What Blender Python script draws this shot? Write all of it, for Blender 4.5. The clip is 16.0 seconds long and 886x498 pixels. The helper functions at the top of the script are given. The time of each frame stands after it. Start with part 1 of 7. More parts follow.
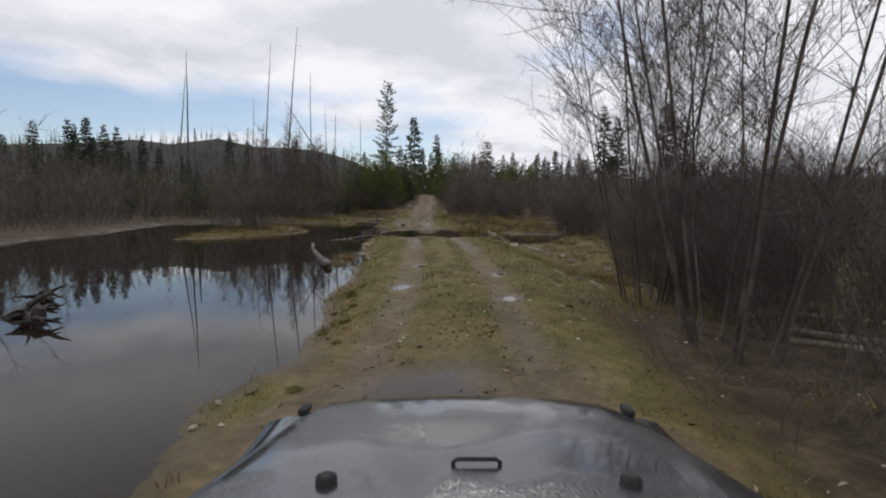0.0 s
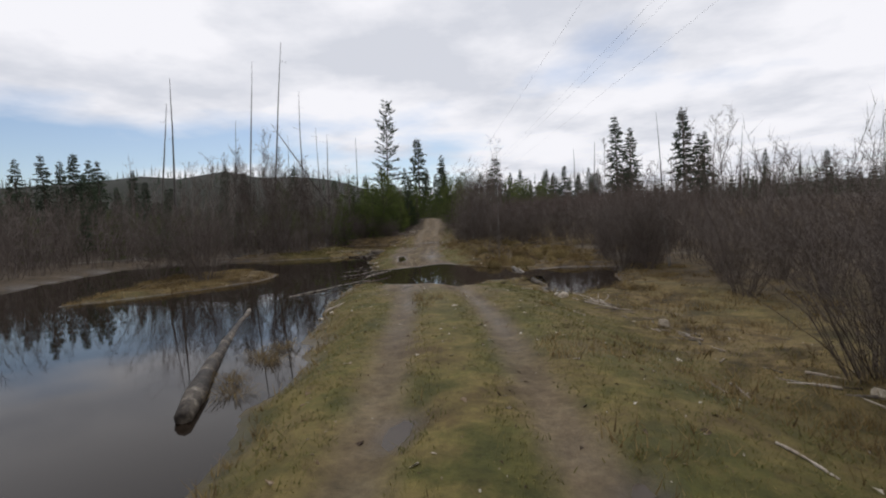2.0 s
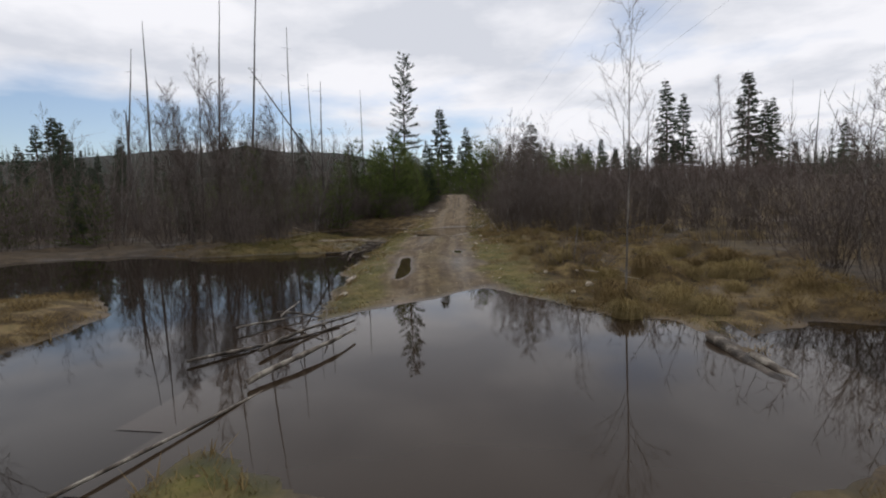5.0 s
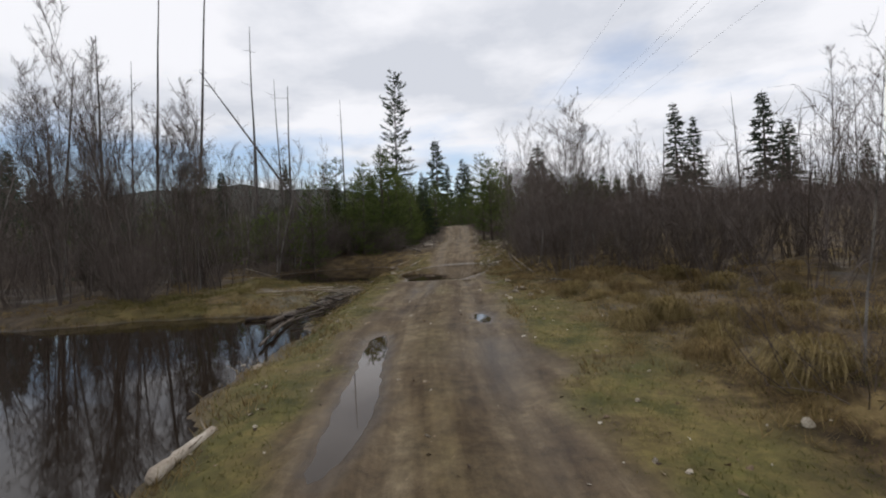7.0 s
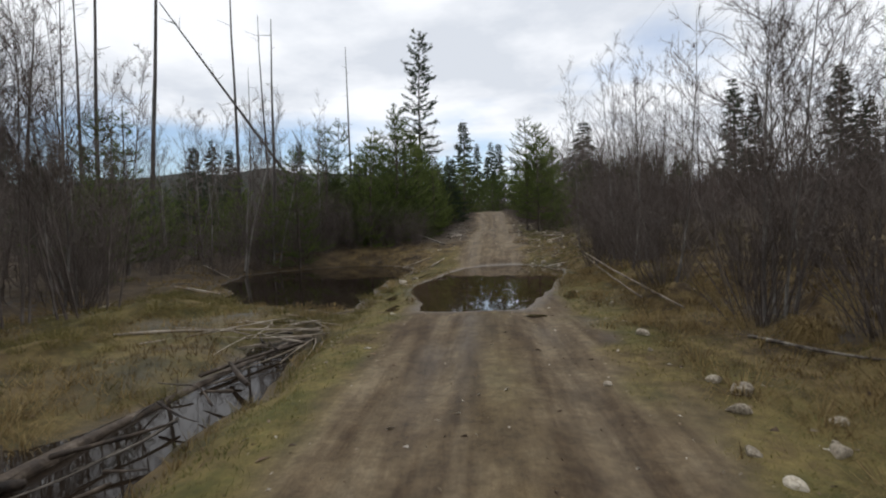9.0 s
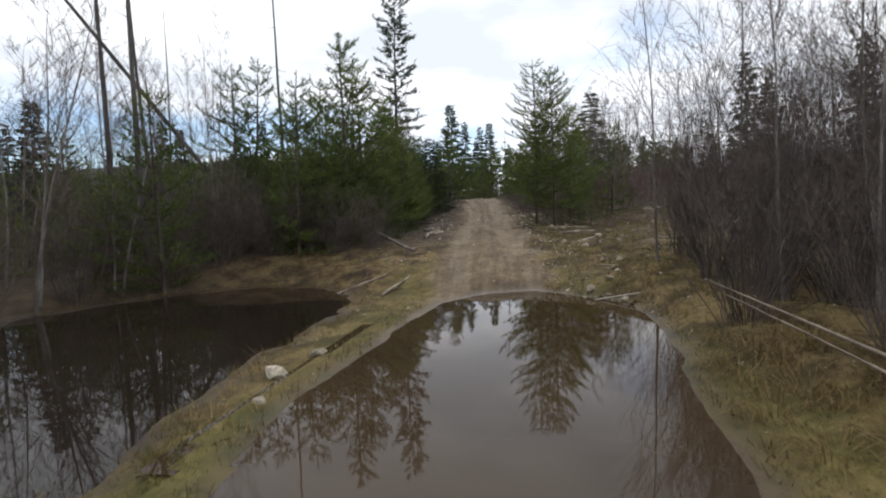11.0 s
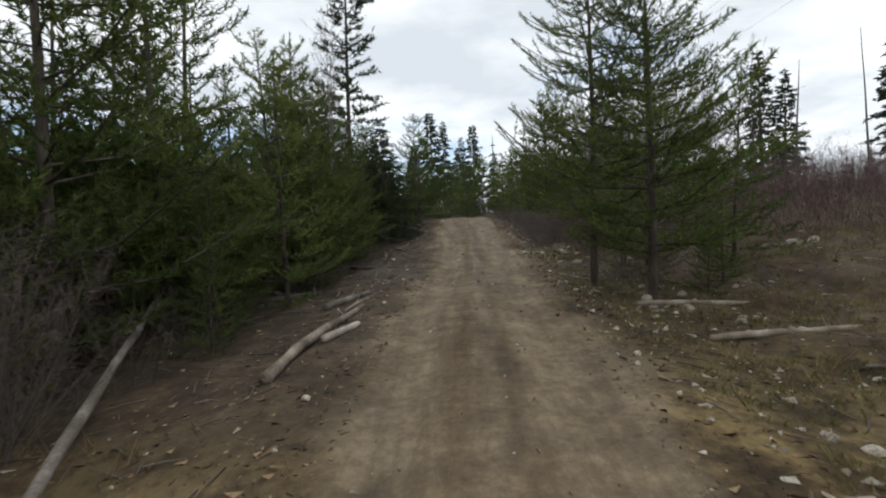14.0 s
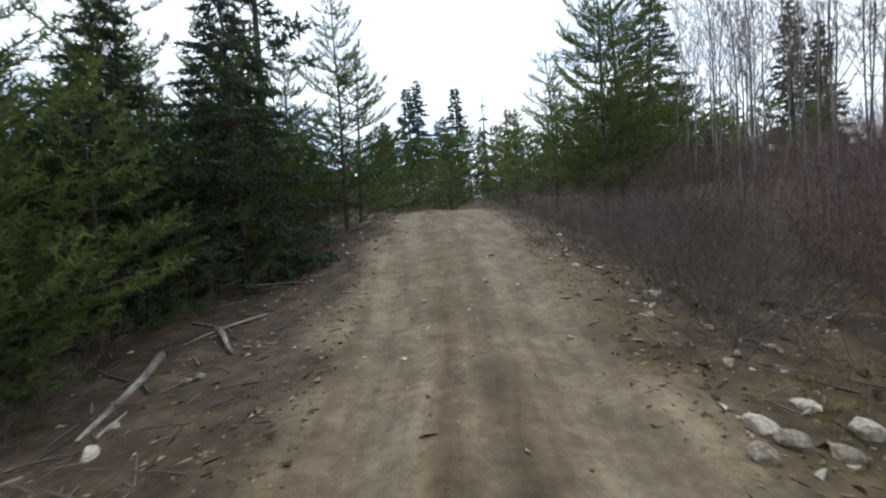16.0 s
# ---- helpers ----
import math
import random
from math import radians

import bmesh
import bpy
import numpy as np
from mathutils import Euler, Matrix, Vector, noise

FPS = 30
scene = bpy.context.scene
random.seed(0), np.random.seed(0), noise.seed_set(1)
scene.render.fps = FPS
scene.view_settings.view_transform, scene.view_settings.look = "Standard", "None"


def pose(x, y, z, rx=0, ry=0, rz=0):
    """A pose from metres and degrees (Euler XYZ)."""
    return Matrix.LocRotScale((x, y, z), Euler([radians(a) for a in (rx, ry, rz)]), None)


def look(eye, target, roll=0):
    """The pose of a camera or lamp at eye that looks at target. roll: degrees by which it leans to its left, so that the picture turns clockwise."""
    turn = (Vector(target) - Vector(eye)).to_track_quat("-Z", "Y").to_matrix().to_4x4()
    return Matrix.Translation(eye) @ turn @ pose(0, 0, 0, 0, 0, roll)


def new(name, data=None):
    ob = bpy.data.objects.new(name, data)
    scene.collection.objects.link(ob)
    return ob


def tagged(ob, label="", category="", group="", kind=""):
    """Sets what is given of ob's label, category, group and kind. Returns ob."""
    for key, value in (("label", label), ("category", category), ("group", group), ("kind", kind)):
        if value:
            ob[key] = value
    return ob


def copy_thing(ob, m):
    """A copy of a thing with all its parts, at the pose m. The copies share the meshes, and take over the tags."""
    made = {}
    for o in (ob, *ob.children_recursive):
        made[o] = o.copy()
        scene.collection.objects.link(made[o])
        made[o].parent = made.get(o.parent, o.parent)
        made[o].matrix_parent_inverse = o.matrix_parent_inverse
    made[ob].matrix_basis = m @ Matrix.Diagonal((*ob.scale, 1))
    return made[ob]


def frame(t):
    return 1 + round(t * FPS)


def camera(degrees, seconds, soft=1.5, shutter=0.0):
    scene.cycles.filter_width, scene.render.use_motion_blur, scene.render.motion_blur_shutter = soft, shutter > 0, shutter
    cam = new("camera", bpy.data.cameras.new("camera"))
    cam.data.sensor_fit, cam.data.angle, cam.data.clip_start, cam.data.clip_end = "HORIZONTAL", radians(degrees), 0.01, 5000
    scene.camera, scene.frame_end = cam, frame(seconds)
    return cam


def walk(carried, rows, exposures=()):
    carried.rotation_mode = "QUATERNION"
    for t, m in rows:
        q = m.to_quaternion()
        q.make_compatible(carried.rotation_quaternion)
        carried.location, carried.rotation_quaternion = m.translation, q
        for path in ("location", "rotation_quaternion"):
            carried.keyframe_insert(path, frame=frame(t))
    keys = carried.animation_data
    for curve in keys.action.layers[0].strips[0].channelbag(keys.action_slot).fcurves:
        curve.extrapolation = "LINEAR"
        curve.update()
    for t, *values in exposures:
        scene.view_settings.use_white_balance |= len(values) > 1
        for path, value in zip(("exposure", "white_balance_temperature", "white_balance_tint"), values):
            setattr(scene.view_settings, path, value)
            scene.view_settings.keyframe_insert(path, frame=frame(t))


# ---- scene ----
cam = camera(84.6, 16.0, soft=2.0, shutter=0.1)
PATH = [
    (0, (4.571, 2.884, 1.527), (4.37, 4.866, 1.35), 0.2),
    (0.5, (4.325, 4.421, 1.525), (4.122, 6.407, 1.399), -2.7),
    (1, (4.097, 6.293, 1.65), (3.87, 8.279, 1.597), -1.4),
    (1.5, (3.984, 7.888, 1.745), (3.747, 9.873, 1.689), -1.5),
    (2, (3.907, 9.759, 1.877), (3.67, 11.743, 1.788), -2.5),
    (2.5, (3.735, 11.679, 1.904), (3.49, 13.66, 1.773), -1.3),
    (3, (3.389, 13.835, 1.955), (3.105, 15.807, 1.783), -0.6),
    (3.5, (3.205, 16.138, 2.04), (2.872, 18.104, 1.892), -2.4),
    (4, (2.791, 18.355, 2.118), (2.447, 20.317, 1.936), -2.3),
    (6.5, (0.465, 29.854, 1.806), (0.169, 31.829, 1.706), -0.8),
    (7, (0.08, 31.94, 1.807), (-0.231, 33.916, 1.77), -2.9),
    (7.5, (-0.296, 33.887, 1.88), (-0.665, 35.851, 1.802), -2.1),
    (8, (-0.816, 36.02, 1.944), (-1.222, 37.977, 1.864), -1.4),
    (8.5, (-1.254, 38.303, 1.896), (-1.662, 40.258, 1.78), -2.6),
    (9, (-1.693, 40.655, 1.967), (-2.106, 42.609, 1.88), -1.9),
    (11.5, (-3.272, 52.537, 2.15), (-3.637, 54.499, 2.011), -2.3),
    (12, (-3.546, 54.768, 2.202), (-3.906, 56.734, 2.128), -2.3),
    (12.5, (-3.723, 56.448, 2.33), (-4.084, 58.415, 2.27), -3.9),
    (13, (-3.975, 58.56, 2.503), (-4.316, 60.531, 2.495), -3.5),
    (13.5, (-4.205, 60.486, 2.684), (-4.516, 62.461, 2.692), -1.5),
    (14, (-4.39, 63.125, 2.81), (-4.684, 65.102, 2.732), -2.2),
    (14.5, (-4.685, 65.801, 2.969), (-4.97, 67.781, 2.94), -2.7),
    (15, (-5.142, 69.098, 3.184), (-5.444, 71.074, 3.124), -2.7),
    (15.5, (-5.359, 72.481, 3.344), (-5.645, 74.46, 3.283), -3.4),
    (16, (-5.577, 76.03, 3.343), (-5.814, 78.011, 3.202), -3.7),
]
walk(cam, [(t, look(eye, target, roll)) for t, eye, target, roll in PATH],
     exposures=[(0.0, -0.18, 6380, 13), (7.5, -0.15, 6350, 12), (9.0, -0.03, 6300, 10), (11.5, 0.3, 6250, 10), (12.5, 0.2, 6250, 10), (13.5, 0.08, 6300, 9), (14.0, 0.03, 6250, 7), (14.5, 0.14, 6150, 7), (15.0, 0.4, 6050, 7), (16.0, 0.6, 5750, 6)])

# ---- light and sky ----
world = bpy.data.worlds.new("overcast_sky")
scene.world = world
world.use_nodes = True
wn, wl = world.node_tree.nodes, world.node_tree.links
wn.clear()
SUN_ELEV, SUN_AZ = 50.0, -8.0


def wnode(kind, **values):
    n = wn.new(kind)
    for k, v in values.items():
        n.inputs[k].default_value = v
    return n


w_out = wn.new("ShaderNodeOutputWorld")
w_bg = wnode("ShaderNodeBackground", Strength=1.0)
w_tc = wn.new("ShaderNodeTexCoord")
w_sky = wn.new("ShaderNodeTexSky")
w_sky.sky_type, w_sky.sun_disc = "NISHITA", False
w_sky.sun_elevation, w_sky.sun_rotation = radians(SUN_ELEV), radians(SUN_AZ)
w_sky.air_density, w_sky.dust_density = 1.0, 0.6
w_sep = wn.new("ShaderNodeSeparateXYZ")
w_z = wn.new("ShaderNodeMath")
w_z.operation = "MAXIMUM"
w_z.inputs[1].default_value = 0.0
w_za = wn.new("ShaderNodeMath")
w_za.operation = "ADD"
w_za.inputs[1].default_value = 0.12
w_dx = wn.new("ShaderNodeMath")
w_dy = wn.new("ShaderNodeMath")
w_dx.operation = w_dy.operation = "DIVIDE"
w_com = wn.new("ShaderNodeCombineXYZ")
w_com.inputs[2].default_value = 3.7
wl.new(w_tc.outputs["Generated"], w_sep.inputs[0])
wl.new(w_sep.outputs[2], w_z.inputs[0])
wl.new(w_z.outputs[0], w_za.inputs[0])
wl.new(w_sep.outputs[0], w_dx.inputs[0])
wl.new(w_sep.outputs[1], w_dy.inputs[0])
wl.new(w_za.outputs[0], w_dx.inputs[1])
wl.new(w_za.outputs[0], w_dy.inputs[1])
wl.new(w_dx.outputs[0], w_com.inputs[0])
wl.new(w_dy.outputs[0], w_com.inputs[1])
# cover: where the cloud deck is closed, and its own light and dark
w_n1 = wnode("ShaderNodeTexNoise", Scale=0.55, Detail=7.0, Roughness=0.5)
w_n2 = wnode("ShaderNodeTexNoise", Scale=1.3, Detail=6.0, Roughness=0.55)
w_map = wnode("ShaderNodeMapping", Location=(2.1, 0.4, 0.0))
wl.new(w_com.outputs[0], w_map.inputs[0])
wl.new(w_map.outputs[0], w_n1.inputs["Vector"])
wl.new(w_com.outputs[0], w_n2.inputs["Vector"])
w_r1 = wn.new("ShaderNodeValToRGB")
w_r1.color_ramp.elements[0].position, w_r1.color_ramp.elements[1].position = 0.33, 0.46
w_r2 = wn.new("ShaderNodeValToRGB")
w_r2.color_ramp.elements[0].position, w_r2.color_ramp.elements[0].color = 0.36, (0.75, 0.78, 0.83, 1)
w_r2.color_ramp.elements[1].position, w_r2.color_ramp.elements[1].color = 0.56, (1.04, 1.045, 1.06, 1)
# the deck is thinner low in the north-west, where blue shows through
w_dot = wn.new("ShaderNodeVectorMath")
w_dot.operation = "DOT_PRODUCT"
w_dot.inputs[1].default_value = (math.sin(radians(-33)), math.cos(radians(-33)), 0.0)
w_gap = wn.new("ShaderNodeMapRange")
w_gap.interpolation_type = "SMOOTHSTEP"
w_gap.inputs["From Min"].default_value, w_gap.inputs["From Max"].default_value = 0.74, 0.93
w_gap.inputs["To Min"].default_value, w_gap.inputs["To Max"].default_value = 0.0, 1.0
w_low, w_high = wn.new("ShaderNodeMapRange"), wn.new("ShaderNodeMapRange")
w_low.interpolation_type = w_high.interpolation_type = "SMOOTHSTEP"
w_low.inputs["From Min"].default_value, w_low.inputs["From Max"].default_value = 0.03, 0.10
w_high.inputs["From Min"].default_value, w_high.inputs["From Max"].default_value = 0.17, 0.30
w_high.inputs["To Min"].default_value, w_high.inputs["To Max"].default_value = 1.0, 0.0
wl.new(w_sep.outputs[2], w_low.inputs["Value"])
wl.new(w_sep.outputs[2], w_high.inputs["Value"])
w_b1, w_b2, w_thin = wn.new("ShaderNodeMath"), wn.new("ShaderNodeMath"), wn.new("ShaderNodeMath")
w_b1.operation = w_b2.operation = "MULTIPLY"
w_thin.operation = "MULTIPLY_ADD"
w_thin.inputs[1].default_value, w_thin.inputs[2].default_value = -0.27, 0.11
wl.new(w_low.outputs[0], w_b1.inputs[0])
wl.new(w_high.outputs[0], w_b1.inputs[1])
wl.new(w_b1.outputs[0], w_b2.inputs[0])
wl.new(w_gap.outputs[0], w_b2.inputs[1])
wl.new(w_b2.outputs[0], w_thin.inputs[0])
w_cov = wn.new("ShaderNodeMath")
w_cov.operation = "ADD"
wl.new(w_tc.outputs["Generated"], w_dot.inputs[0])
wl.new(w_dot.outputs["Value"], w_gap.inputs["Value"])
wl.new(w_n1.outputs["Fac"], w_cov.inputs[0])
wl.new(w_thin.outputs[0], w_cov.inputs[1])
wl.new(w_cov.outputs[0], w_r1.inputs[0])
wl.new(w_n2.outputs["Fac"], w_r2.inputs[0])
w_blue = wn.new("ShaderNodeMix")
w_blue.data_type, w_blue.blend_type = "RGBA", "MULTIPLY"
w_blue.inputs["Factor"].default_value = 1.0
w_blue.inputs[7].default_value = (0.105, 0.105, 0.105, 1)
wl.new(w_sky.outputs[0], w_blue.inputs[6])
w_mix = wn.new("ShaderNodeMix")
w_mix.data_type = "RGBA"
wl.new(w_r1.outputs[0], w_mix.inputs["Factor"])
wl.new(w_blue.outputs[2], w_mix.inputs[6])
wl.new(w_r2.outputs[0], w_mix.inputs[7])
wl.new(w_mix.outputs[2], w_bg.inputs[0])
wl.new(w_bg.outputs[0], w_out.inputs[0])

sun_data = bpy.data.lights.new("sun", "SUN")
sun_data.energy, sun_data.angle, sun_data.color = 0.9, radians(12), (1.0, 0.95, 0.88)
sun = new("sun", sun_data)
sa, se = radians(SUN_AZ), radians(SUN_ELEV)
sun.matrix_world = look((math.sin(sa) * math.cos(se) * 100, math.cos(sa) * math.cos(se) * 100, math.sin(se) * 100), (0, 0, 0))


# ---- materials ----
def material(name, ramp, scale=4.0, rough=0.9, bump=0.3, bump_scale=40.0, fine=0.35, detail=8.0, random=0.0, island=0.0,
             stretch=(1, 1, 1), spec=0.3, metal=0.0, coords="Object"):
    """A procedural surface: colours by position on a ramp of two noises, a fine relief, and a tint that differs from thing to thing."""
    m = bpy.data.materials.new(name)
    m.use_nodes = True
    n, l = m.node_tree.nodes, m.node_tree.links
    b = n["Principled BSDF"]
    b.inputs["Roughness"].default_value, b.inputs["Specular IOR Level"].default_value, b.inputs["Metallic"].default_value = rough, spec, metal
    tc = n.new("ShaderNodeTexCoord")
    mp = n.new("ShaderNodeMapping")
    mp.inputs["Scale"].default_value = stretch
    l.new(tc.outputs[coords], mp.inputs[0])
    big, small = n.new("ShaderNodeTexNoise"), n.new("ShaderNodeTexNoise")
    big.inputs["Scale"].default_value, big.inputs["Detail"].default_value = scale, detail
    small.inputs["Scale"].default_value, small.inputs["Detail"].default_value = bump_scale, 4.0
    l.new(mp.outputs[0], big.inputs["Vector"])
    l.new(mp.outputs[0], small.inputs["Vector"])
    add = n.new("ShaderNodeMath")
    add.operation = "MULTIPLY_ADD"
    add.inputs[1].default_value = fine
    sub = n.new("ShaderNodeMath")
    sub.operation = "SUBTRACT"
    sub.inputs[1].default_value = fine * 0.5
    l.new(small.outputs["Fac"], add.inputs[0])
    l.new(big.outputs["Fac"], sub.inputs[0])
    l.new(sub.outputs[0], add.inputs[2])
    last = add
    for amount, kind, socket in ((random, "ShaderNodeObjectInfo", "Random"), (island, "ShaderNodeNewGeometry", "Random Per Island")):
        if amount:
            r = n.new(kind)
            mm = n.new("ShaderNodeMath")
            mm.operation = "MULTIPLY_ADD"
            mm.inputs[1].default_value = amount
            s2 = n.new("ShaderNodeMath")
            s2.operation = "SUBTRACT"
            s2.inputs[1].default_value = amount * 0.5
            l.new(r.outputs[socket], mm.inputs[0])
            l.new(last.outputs[0], s2.inputs[0])
            l.new(s2.outputs[0], mm.inputs[2])
            last = mm
    cr = n.new("ShaderNodeValToRGB")
    while len(cr.color_ramp.elements) < len(ramp):
        cr.color_ramp.elements.new(0.5)
    for e, (p, c) in zip(cr.color_ramp.elements, ramp):
        e.position, e.color = p, (*c, 1)
    l.new(last.outputs[0], cr.inputs[0])
    l.new(cr.outputs[0], b.inputs["Base Color"])
    if bump:
        bp = n.new("ShaderNodeBump")
        bp.inputs["Strength"].default_value, bp.inputs["Distance"].default_value = bump, 0.02
        l.new(small.outputs["Fac"], bp.inputs["Height"])
        l.new(bp.outputs[0], b.inputs["Normal"])
    return m


M_TWIG = material("shrub_twigs", [(0.25, (0.050, 0.037, 0.031)), (0.5, (0.107, 0.085, 0.072)), (0.75, (0.185, 0.155, 0.136))], 1.2, 0.85, 0, island=0.35)
M_RED = material("reddish_twigs", [(0.25, (0.06, 0.036, 0.034)), (0.5, (0.115, 0.072, 0.066)), (0.75, (0.18, 0.125, 0.11))], 1.2, 0.8, 0, island=0.35)
M_BARK = material("grey_bark", [(0.3, (0.06, 0.052, 0.046)), (0.5, (0.15, 0.135, 0.12)), (0.7, (0.30, 0.285, 0.26))], 3.0, 0.9, 0.5, 30, stretch=(1, 1, 0.35))
M_PBARK = material("conifer_bark", [(0.3, (0.032, 0.025, 0.020)), (0.5, (0.072, 0.057, 0.045)), (0.7, (0.14, 0.118, 0.097))], 5.0, 0.95, 0.7, 45, stretch=(1, 1, 0.3))
M_NEEDLE = material("pine_needles", [(0.2, (0.040, 0.056, 0.015)), (0.5, (0.086, 0.118, 0.032)), (0.8, (0.170, 0.200, 0.054))], 0.9, 0.75, 0, random=0.3, island=0.3, spec=0.2)
M_SPRUCE = material("spruce_needles", [(0.2, (0.018, 0.030, 0.016)), (0.5, (0.036, 0.055, 0.028)), (0.8, (0.068, 0.090, 0.045))], 0.9, 0.65, 0, random=0.2, island=0.3, spec=0.35)

M_SNAG = material("weathered_snag", [(0.3, (0.035, 0.031, 0.028)), (0.5, (0.085, 0.078, 0.072)), (0.7, (0.16, 0.15, 0.14))], 2.0, 0.9, 0.5, 30, stretch=(1, 1, 0.2))
M_LOG = material("bleached_wood", [(0.25, (0.09, 0.07, 0.05)), (0.5, (0.26, 0.215, 0.165)), (0.75, (0.46, 0.41, 0.34))], 2.2, 0.85, 0.6, 35, random=0.3)
M_ALDER = material("brown_alder_bark", [(0.3, (0.034, 0.026, 0.021)), (0.5, (0.078, 0.062, 0.052)), (0.75, (0.15, 0.128, 0.112))], 2.5, 0.9, 0, island=0.3)
M_GLOG = material("grey_deadfall", [(0.25, (0.045, 0.037, 0.029)), (0.5, (0.135, 0.115, 0.094)), (0.75, (0.29, 0.26, 0.22))], 2.2, 0.9, 0.6, 35, random=0.3)
M_DLOG = material("dark_wet_wood", [(0.34, (0.016, 0.012, 0.009)), (0.48, (0.050, 0.039, 0.029)), (0.60, (0.12, 0.10, 0.078)), (0.74, (0.27, 0.245, 0.20))], 5.0, 0.65, 0.7, 30, random=0.2)
M_DAM = material("rotting_brown_wood", [(0.30, (0.012, 0.008, 0.006)), (0.48, (0.036, 0.025, 0.017)), (0.64, (0.068, 0.049, 0.034)), (0.80, (0.15, 0.12, 0.09))], 5.0, 0.7, 0.8, 30, random=0.3)
M_PEAT = material("black_waterlogged_wood", [(0.32, (0.007, 0.006, 0.005)), (0.52, (0.022, 0.018, 0.014)), (0.72, (0.065, 0.054, 0.043))], 6.0, 0.6, 0.8, 30, random=0.2)
M_ROCK = material("pale_rock", [(0.22, (0.14, 0.115, 0.082)), (0.48, (0.34, 0.29, 0.22)), (0.78, (0.64, 0.575, 0.46))], 4.0, 0.85, 0.6, 25, random=0.35)
M_GRASS = material("grass_blades", [(0.15, (0.055, 0.062, 0.016)), (0.42, (0.108, 0.105, 0.028)), (0.64, (0.19, 0.160, 0.058)), (0.88, (0.32, 0.265, 0.13))], 0.35, 0.8, 0, island=0.45)
M_SEDGE = material("dead_sedge", [(0.15, (0.050, 0.032, 0.013)), (0.45, (0.150, 0.105, 0.045)), (0.8, (0.33, 0.245, 0.11))], 0.5, 0.85, 0, island=0.5)
M_OLIVE = material("mossy_marsh_grass", [(0.15, (0.042, 0.042, 0.012)), (0.42, (0.088, 0.080, 0.023)), (0.62, (0.145, 0.118, 0.036)), (0.86, (0.235, 0.185, 0.085))], 0.4, 0.85, 0, island=0.45)
M_STRAW = material("straw_sedge", [(0.15, (0.085, 0.062, 0.022)), (0.45, (0.205, 0.155, 0.062)), (0.8, (0.37, 0.29, 0.14))], 0.5, 0.85, 0, island=0.5)
M_LITTER = material("litter_bits", [(0.2, (0.05, 0.032, 0.02)), (0.5, (0.20, 0.14, 0.085)), (0.66, (0.28, 0.23, 0.165)), (0.9, (0.46, 0.42, 0.35))], 6, 0.85, 0, island=0.9)
M_LEAF = material("brown_leaves", [(0.2, (0.035, 0.022, 0.012)), (0.5, (0.11, 0.066, 0.034)), (0.8, (0.24, 0.165, 0.09))], 6, 0.85, 0, island=0.8)
M_WIRE = material("cable", [(0.3, (0.03, 0.03, 0.032)), (0.7, (0.08, 0.08, 0.085))], 3, 0.6, 0)


def thin_leaf(m, share=0.35):
    """Lets part of the light through the needles, as thin leaves do."""
    n, l = m.node_tree.nodes, m.node_tree.links
    b, out = n["Principled BSDF"], n["Material Output"]
    tr, mx = n.new("ShaderNodeBsdfTranslucent"), n.new("ShaderNodeMixShader")
    mx.inputs[0].default_value = share
    l.new(b.inputs["Base Color"].links[0].from_socket, tr.inputs["Color"])
    l.new(b.outputs[0], mx.inputs[1])
    l.new(tr.outputs[0], mx.inputs[2])
    l.new(mx.outputs[0], out.inputs[0])


thin_leaf(M_NEEDLE, 0.45)
thin_leaf(M_SPRUCE, 0.25)
thin_leaf(M_GRASS, 0.4)
thin_leaf(M_SEDGE, 0.4)
thin_leaf(M_OLIVE, 0.4)
thin_leaf(M_STRAW, 0.4)


def water_material(name, deep, wave, scale, shine=0.42):
    m = bpy.data.materials.new(name)
    m.use_nodes = True
    n, l = m.node_tree.nodes, m.node_tree.links
    b = n["Principled BSDF"]
    b.inputs["Roughness"].default_value, b.inputs["IOR"].default_value, b.inputs["Specular IOR Level"].default_value = 0.025, 1.33, shine
    tc, ns, cr = n.new("ShaderNodeTexCoord"), n.new("ShaderNodeTexNoise"), n.new("ShaderNodeValToRGB")
    ns.inputs["Scale"].default_value = 0.5
    cr.color_ramp.elements[0].color, cr.color_ramp.elements[1].color = (*[c * 0.7 for c in deep], 1), (*[c * 1.4 for c in deep], 1)
    l.new(tc.outputs["Object"], ns.inputs["Vector"])
    l.new(ns.outputs["Fac"], cr.inputs[0])
    l.new(cr.outputs[0], b.inputs["Base Color"])
    w1, bp = n.new("ShaderNodeTexNoise"), n.new("ShaderNodeBump")
    w1.inputs["Scale"].default_value, w1.inputs["Detail"].default_value = scale, 3.0
    bp.inputs["Strength"].default_value, bp.inputs["Distance"].default_value = wave, 0.02
    l.new(tc.outputs["Object"], w1.inputs["Vector"])
    l.new(w1.outputs["Fac"], bp.inputs["Height"])
    l.new(bp.outputs[0], b.inputs["Normal"])
    return m


M_POND = water_material("pond_water", (0.014, 0.010, 0.007), 0.035, 1.6, 0.25)
M_PUDDLE = water_material("muddy_water", (0.040, 0.026, 0.014), 0.02, 3.0)
M_FORD = water_material("turbid_water", (0.027, 0.0185, 0.012), 0.03, 2.2, 0.34)


